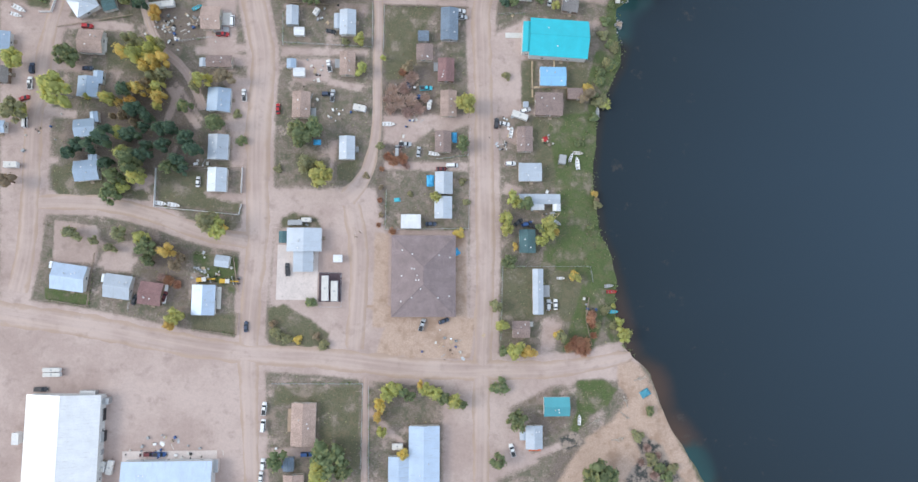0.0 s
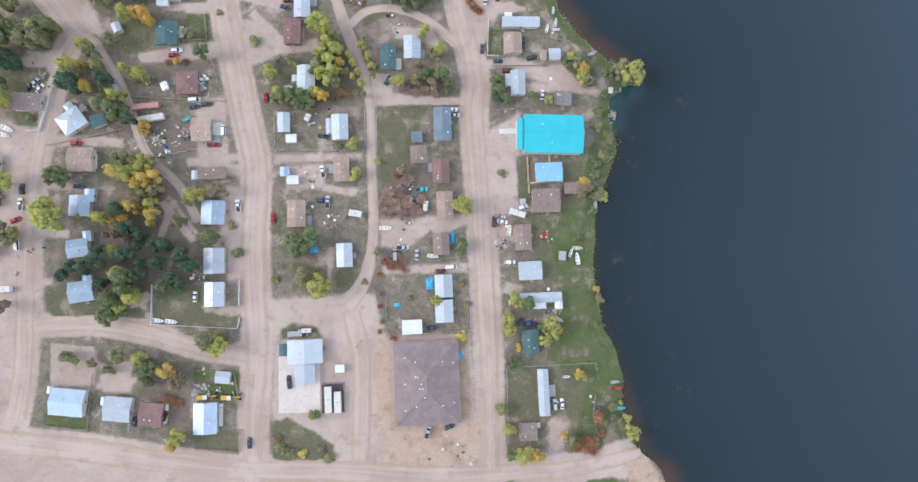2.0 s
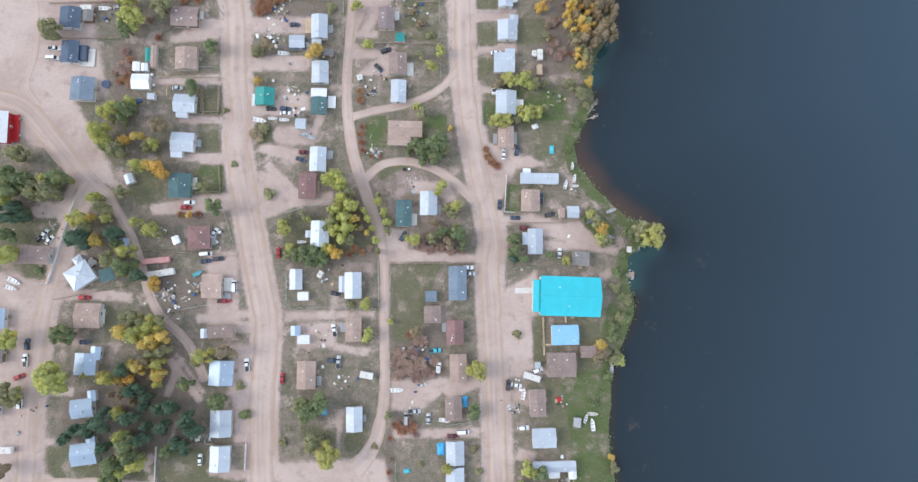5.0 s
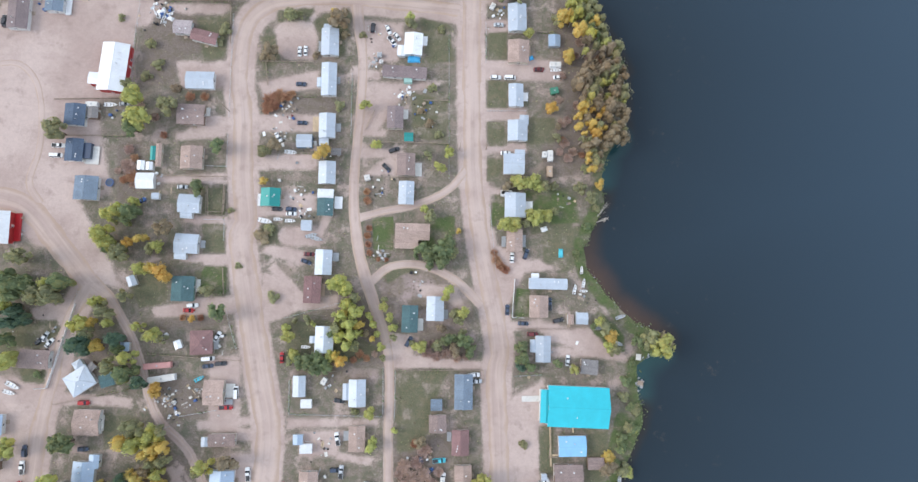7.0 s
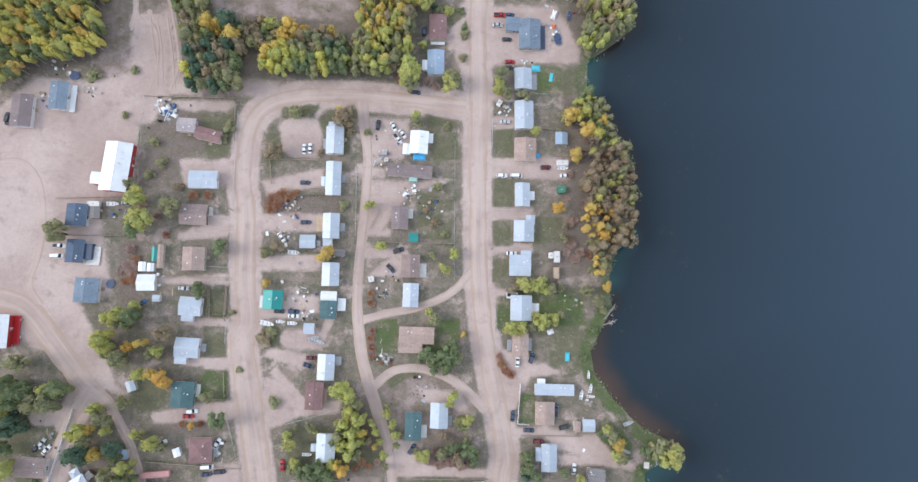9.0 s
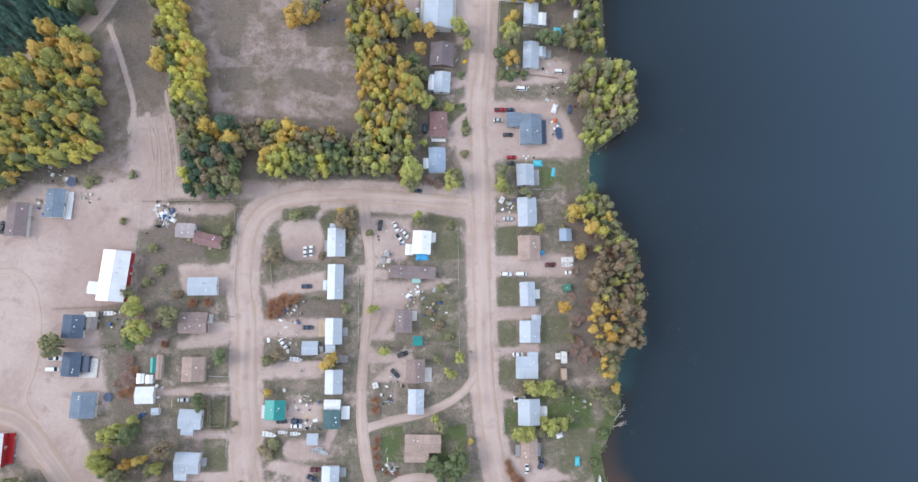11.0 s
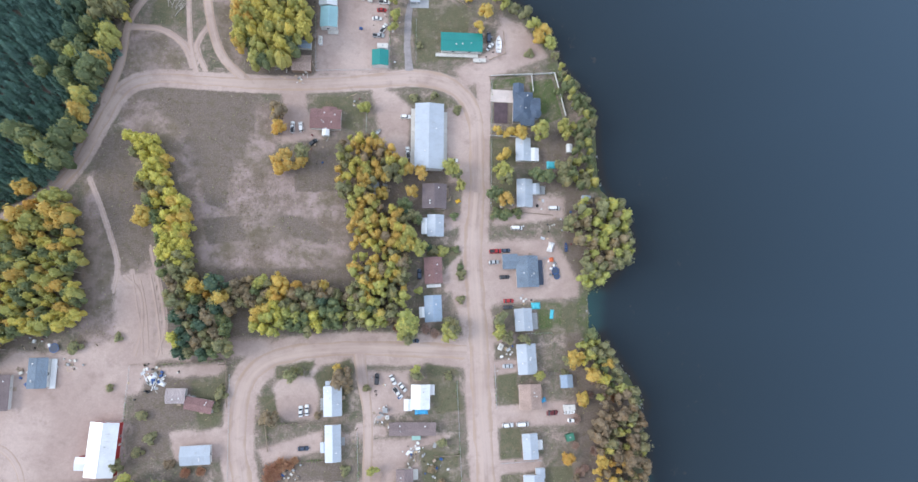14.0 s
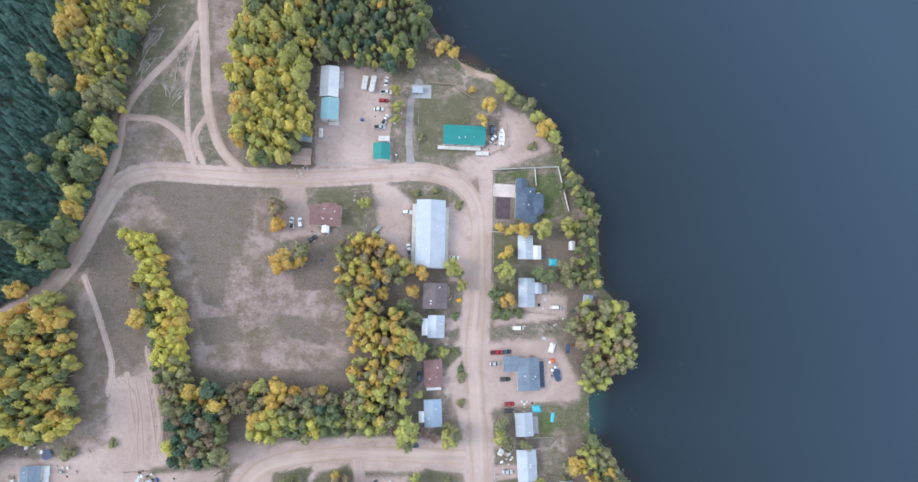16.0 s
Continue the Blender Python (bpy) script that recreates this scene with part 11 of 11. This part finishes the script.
rafter(-130.4, 252.6, 115, 3.7)
rafter(-129.4, 251.1, 108, 3.1)
rafter(-128.8, 252.6, 102, 3.5)
rafter(-127.9, 251.5, 95, 3.9)
rafter(-126.9, 249.2, 78, 4.3)
rafter(-126.2, 251.1, 72, 4.7)
rafter(-125.4, 250.3, 64, 4.3)
rafter(-124.7, 252.2, 56, 4.2)
rafter(-123.9, 251.9, 35, 4.7)
tree(48.0, 254.6, 1.9, 'dun')
tree(52.3, 238.2, 1.9, 'gold')
tree(44.7, 214.7, 1.9, 'orange')
tree(47.7, 206.8, 1.2, 'dun')
bush(55.8, 240.1, 2.1, 'twig')
bush(57.8, 246.4, 2.4, 'twig')
bush(61.6, 238.4, 2.4, 'twig')
bush(56.4, 216.9, 2.4, 'twig')
bush(52.0, 210.1, 2.1, 'twig')
bush(50.8, 199.6, 2.6, 'twig')
bush(54.6, 195.8, 2.4, 'twig')
bush(48.7, 195.6, 2.1, 'twig')
bush(66.3, 238.6, 2.4, 'rust')
bush(58.5, 194.7, 1.8, 'rust')
tree(47.6, 201.6, 1.5, 'olive')
tree(78.9, -97.6, 3.6, 'green')
bush(66.7, -43.9, 3.7, 'rust')
bush(70.2, -47.0, 3.2, 'rust')
bush(73.4, -32.0, 2.1, 'rust')
bush(73.6, -36.2, 2.1, 'rust')
bush(74.1, -40.6, 1.8, 'rust')
tree(65.0, -15.6, 1.7, 'gold')
tree(58.7, -40.9, 1.7, 'gold')
bush(63.5, -46.2, 2.4, 'rust')
tree(-12.6, -66.1, 2.5, 'lime')
tree(-9.8, -64.4, 2.5, 'lime')
tree(-15.4, -70.6, 2.1, 'gold')
tree(-15.9, -75.3, 1.9, 'gold')
tree(-14.5, -81.9, 1.9, 'lime')
tree(-6.0, -65.2, 2.1, 'green')
tree(-3.0, -67.5, 1.9, 'green')
tree(4.1, -64.1, 2.5, 'lime')
tree(7.8, -65.7, 2.3, 'lime')
tree(11.4, -67.5, 2.5, 'green')
tree(15.1, -68.5, 2.7, 'lime')
tree(18.1, -70.4, 2.1, 'green')
tree(1.2, -63.2, 1.7, 'gold')
tree(-4.7, -90.7, 1.5, 'gold')
stem(-89.1, 449.2, 3.1, 'gold', 10.5)
stem(-85.6, 453.8, 2.7, 'gold', 10.5)
stem(-94.1, 411.6, 3.1, 'orange', 10.5)
stem(-92.4, 416.2, 2.3, 'gold', 10.5)
stem(-78.8, 443.8, 2.3, 'gold', 10.5)
stem(-81.2, 431.7, 1.9, 'orange', 10.5)
stem(-91.5, 430.9, 2.1, 'gold', 10.5)
stem(-96.4, 408.8, 1.7, 'orange', 10.5)
stem(-133.9, 320.5, 1.9, 'orange')
stem(-79.0, 365.8, 1.9, 'gold')
stem(-78.3, 361.1, 1.9, 'gold')
stem(-166.8, 451.5, 3.4, 'gold', 9.0)
stem(-169.9, 448.1, 3.4, 'gold', 9.0)
stem(-172.0, 444.2, 2.8, 'gold', 9.0)
stem(-160.5, 422.3, 2.6, 'gold', 9.0)
stem(-161.1, 418.5, 2.0, 'gold', 9.0)
stem(-169.3, 458.7, 2.6, 'gold', 9.0)
stem(-143.3, 441.1, 3.4, 'dark', 9.0)
stem(-144.6, 437.8, 3.0, 'dark', 9.0)
stem(-141.9, 448.9, 3.0, 'olive', 9.0)
stem(-152.2, 416.0, 4.0, 'olive', 9.0)
stem(-148.2, 413.9, 3.6, 'olive', 9.0)
stem(-156.8, 412.7, 3.4, 'olive', 9.0)
stem(-150.7, 401.8, 3.2, 'lime', 9.0)
stem(-151.8, 397.1, 3.4, 'lime', 9.0)
stem(-149.0, 398.1, 2.4, 'lime', 9.0)
stem(-168.3, 412.6, 3.6, 'dark', 9.0)
stem(-170.8, 418.9, 3.4, 'olive', 9.0)
stem(-181.5, 431.5, 2.6, 'lime', 9.0)
stem(-180.0, 425.1, 2.2, 'olive', 9.0)
stem(-163.6, 413.7, 3.0, 'dark', 9.0)
stem(-165.5, 402.1, 3.4, 'dark', 9.0)
stem(-159.0, 404.3, 3.0, 'green', 9.0)
stem(-93.0, 412.6, 4.6, 'gold', 9.0)
stem(-94.8, 408.3, 3.4, 'gold', 9.0)
stem(-90.8, 407.3, 3.0, 'orange', 9.0)
stem(-88.7, 430.2, 3.4, 'orange', 9.0)
stem(-91.5, 450.2, 4.0, 'gold', 9.0)
stem(-84.4, 451.5, 3.6, 'lime', 9.0)
stem(-93.1, 438.9, 4.0, 'green', 9.0)
stem(-80.0, 444.8, 3.0, 'gold', 9.0)
stem(-94.3, 396.6, 3.0, 'gold', 9.0)
stem(-86.3, 421.4, 3.4, 'gold', 9.0)
stem(-159.5, 371.8, 3.8, 'lime', 9.0)
stem(-161.2, 365.8, 3.3, 'gold', 9.0)
stem(-163.3, 358.2, 4.0, 'green', 9.0)
stem(-164.5, 353.5, 4.2, 'green', 9.0)
stem(-153.6, 389.2, 3.1, 'gold', 9.0)
stem(-155.4, 383.8, 4.7, 'green', 9.0)
stem(-157.3, 379.5, 3.5, 'green', 9.0)
stem(-179.0, 351.9, 4.7, 'green', 9.0)
stem(-184.8, 355.9, 4.2, 'green', 9.0)
stem(-171.0, 347.2, 4.7, 'green', 9.0)
stem(-167.0, 344.3, 4.0, 'green', 9.0)
stem(-180.7, 330.8, 3.1, 'gold', 9.0)
stem(-177.8, 385.4, 2.8, 'green', 9.0)
stem(-168.1, 381.9, 3.1, 'green', 9.0)
stem(-165.5, 377.1, 2.8, 'green', 9.0)
stem(-176.9, 324.1, 2.6, 'orange', 9.0)
stem(-167.1, 327.4, 4.2, 'lime', 9.0)
stem(-168.2, 321.8, 3.5, 'gold', 9.0)
stem(-163.6, 318.4, 3.8, 'gold', 9.0)
stem(-181.1, 318.6, 4.0, 'gold', 9.0)
stem(-174.8, 318.5, 3.5, 'lime', 9.0)
thicket('golden_trees', 'golden, green and dark trees standing out of the woods')
tree(-143.2, -4.1, 2.7, 'olive')
tree(-135.4, -7.0, 1.5, 'olive')
tree(-124.4, -3.7, 2.7, 'olive')
tree(-128.2, -9.6, 1.9, 'olive')
tree(-113.0, -8.7, 3.3, 'green')
tree(-115.5, -4.7, 2.5, 'lime')
tree(-113.0, -14.3, 2.3, 'green')
tree(-104.4, -10.7, 2.7, 'gold')
tree(-101.4, -16.2, 2.3, 'dun')
tree(-107.5, -10.0, 1.9, 'dun')
tree(-99.7, -37.3, 2.7, 'lime')
tree(-102.7, -40.1, 1.9, 'gold')
tree(-99.3, -12.8, 1.7, 'dun')
tree(-85.1, 3.1, 2.3, 'lime')
tree(-89.2, 2.3, 2.3, 'green')
tree(-83.7, 0.1, 1.7, 'gold')
bush(-104.6, -22.4, 2.6, 'rust')
bush(-101.2, -24.1, 2.1, 'rust')
bush(-107.9, -21.4, 2.1, 'twig')
car(-8.3, 64.8, 100, 'navy', 'suv')
car(-0.6, 63.8, 5, 'turq', 'pickup')
car(1.1, 56.7, 80, 'white', 'sedan')
car(-4.8, 59.3, 30, 'blue', 'sedan')
car(-12.1, 35.7, 90, 'grey', 'van')
car(42.9, 55.8, 20, 'white', 'suv')
deadfall(-145.4, 454.0, 65, 9.0)
deadfall(-141.5, 451.0, 70, 8.0)
deadfall(-138.1, 456.2, 60, 9.0)
deadfall(-134.8, 447.0, 72, 7.0)
deadfall(-145.6, 443.7, 55, 7.0)
deadfall(-124.7, 433.9, 100, 8.0)
deadfall(-126.1, 425.8, 95, 8.0)
deadfall(-128.5, 420.7, 120, 6.0)
tree(37.5, 16.6, 2.1, 'lime')
tree(40.3, 14.8, 1.9, 'lime')
tree(43.5, 14.1, 2.5, 'green')
tree(35.7, 8.0, 2.5, 'lime')
tree(35.1, 3.5, 2.4, 'lime')
tree(52.4, 6.0, 3.1, 'lime')
tree(53.7, 1.9, 2.4, 'lime')
tree(50.3, -1.6, 1.9, 'lime')
tree(50.1, 4.1, 1.9, 'green')
tree(39.6, -4.1, 1.2, 'gold')
tree(36.6, -10.2, 2.4, 'green')
tree(56.5, 2.7, 1.4, 'gold')
tree(32.5, -29.3, 1.8, 'olive')
tree(35.0, -36.7, 1.8, 'lime')
slab('boardwalk', 'tan timber walk beside a sky-blue roofed house', 45.7, 69.9, 0.7, 16.0, 1.6, 'newwood', 0.3, 'boardwalk')
slab('boardwalk', 'tan timber walk behind a sky-blue roofed house', 53.7, 66.6, 14.5, 0.7, 1.6, 'newwood', 0.3, 'boardwalk')
slab('boardwalk', 'short tan timber walk between hall and house', 55.2, 77.4, 0.6, 3.4, 1.6, 'newwood', 0.3, 'boardwalk')
house(42.8, 58.0, 2.3, 2.6, 1.6, 'light', 'white', h=2.0, small=True, name='shed')
car(40.8, 6.7, 40, 'black', 'sedan')
car(44.6, 6.1, 15, 'blue', 'suv')
car(47.5, 5.2, -20, 'black', 'pickup')
boat(57.4, 7.3, -30, 'silver', 4.5)
boat(66.3, 37.8, -2, 'offwhite', 4.5)
junk(34.1, 50.6, 8, 3, 0)
junk(34.0, 39.5, 6, 2.5, 0)
tarp(52.1, 43.6, 10, 2.2, 2.2, 'red', 0.6)
bush(76.0, 61.0, 3.2, 'olive')
bush(78.1, 59.8, 2.3, 'lime')
bush(70.2, 65.2, 2.6, 'gold')
bush(69.4, 67.4, 1.9, 'gold')
bush(78.3, 78.5, 2.6, 'olive')
bush(81.2, 77.1, 1.9, 'lime')
bush(75.4, 74.2, 2.3, 'green')
bush(74.1, 20.0, 1.6, 'gold')
bush(72.3, 63.9, 2.1, 'green')
bush(85.4, -34.6, 1.8, 'lime')
bush(87.1, -38.6, 1.4, 'gold')
bush(76.1, -36.2, 1.6, 'olive')
bush(82.5, -27.8, 1.2, 'lime')
bush(74.8, 17.6, 1.4, 'dun')
slab('trailer_pad', 'dark gravel pad under two white trailers', -38.2, -23.3, 9.6, 12.4, 1.0, 'soil', 0.04, 'paving')
bush(-46.2, -29.8, 2.4, 'green')
bush(-59.8, -43.2, 2.6, 'olive')
bush(-55.1, -44.9, 2.4, 'olive')
bush(-61.3, -39.3, 1.8, 'dun')
bush(-50.6, -45.6, 1.8, 'gold')
bush(-39.4, -47.1, 2.4, 'olive')
bush(-42.9, -44.1, 1.6, 'dun')
deadfall(72.9, -78.1, 30, 5)
deadfall(86.3, -72.7, -40, 4)
deadfall(82.4, -84.5, 10, 5)
tree(-27.1, 340.1, 1.9, 'lime')
tree(-26.3, 337.2, 1.5, 'olive')
tree(-20.8, 339.4, 2.5, 'gold')
tree(-14.8, 338.1, 2.9, 'gold')
tree(-19.5, 329.8, 2.4, 'gold')
tree(-32.6, 329.1, 2.4, 'gold')
tree(-2.1, 339.7, 3.1, 'lime')
tree(0.6, 337.4, 2.1, 'olive')
tree(2.7, 332.6, 1.9, 'lime')
tree(-22.1, 324.3, 2.5, 'green')
tree(-19.1, 319.2, 2.5, 'olive')
tree(-16.6, 317.6, 1.9, 'green')
tree(-21.2, 320.1, 2.1, 'dark')
tree(-20.8, 306.8, 3.3, 'gold')
tree(-16.7, 304.3, 2.8, 'lime')
tree(-27.9, 302.8, 2.1, 'green')
tree(-30.0, 305.3, 2.1, 'dark')
tree(-33.7, 307.4, 1.8, 'olive')
tree(-22.9, 297.9, 2.5, 'olive')
tree(-25.4, 294.2, 2.2, 'green')
tree(-23.8, 289.7, 1.7, 'gold')
tree(-16.8, 285.9, 1.5, 'lime')
tree(-27.9, 283.4, 1.9, 'lime')
tree(-26.7, 321.0, 2.1, 'olive')
tree(-28.8, 320.2, 1.7, 'dun')
tree(-23.8, 300.3, 1.7, 'green')
bush(-9.9, 303.7, 2.3, 'olive')
bush(-6.0, 303.6, 2.5, 'lime')
bush(-12.0, 305.0, 1.9, 'dark')
bush(1.9, 293.1, 2.1, 'olive')
bush(1.5, 296.4, 1.4, 'green')
bush(-0.7, 319.2, 1.9, 'green')
bush(1.3, 282.0, 1.9, 'olive')
bush(-0.1, 304.4, 1.6, 'green')
junk(-30.5, 332.4, 10, 2.5, 0)
junk(-26.0, 313.6, 8, 3, 0)
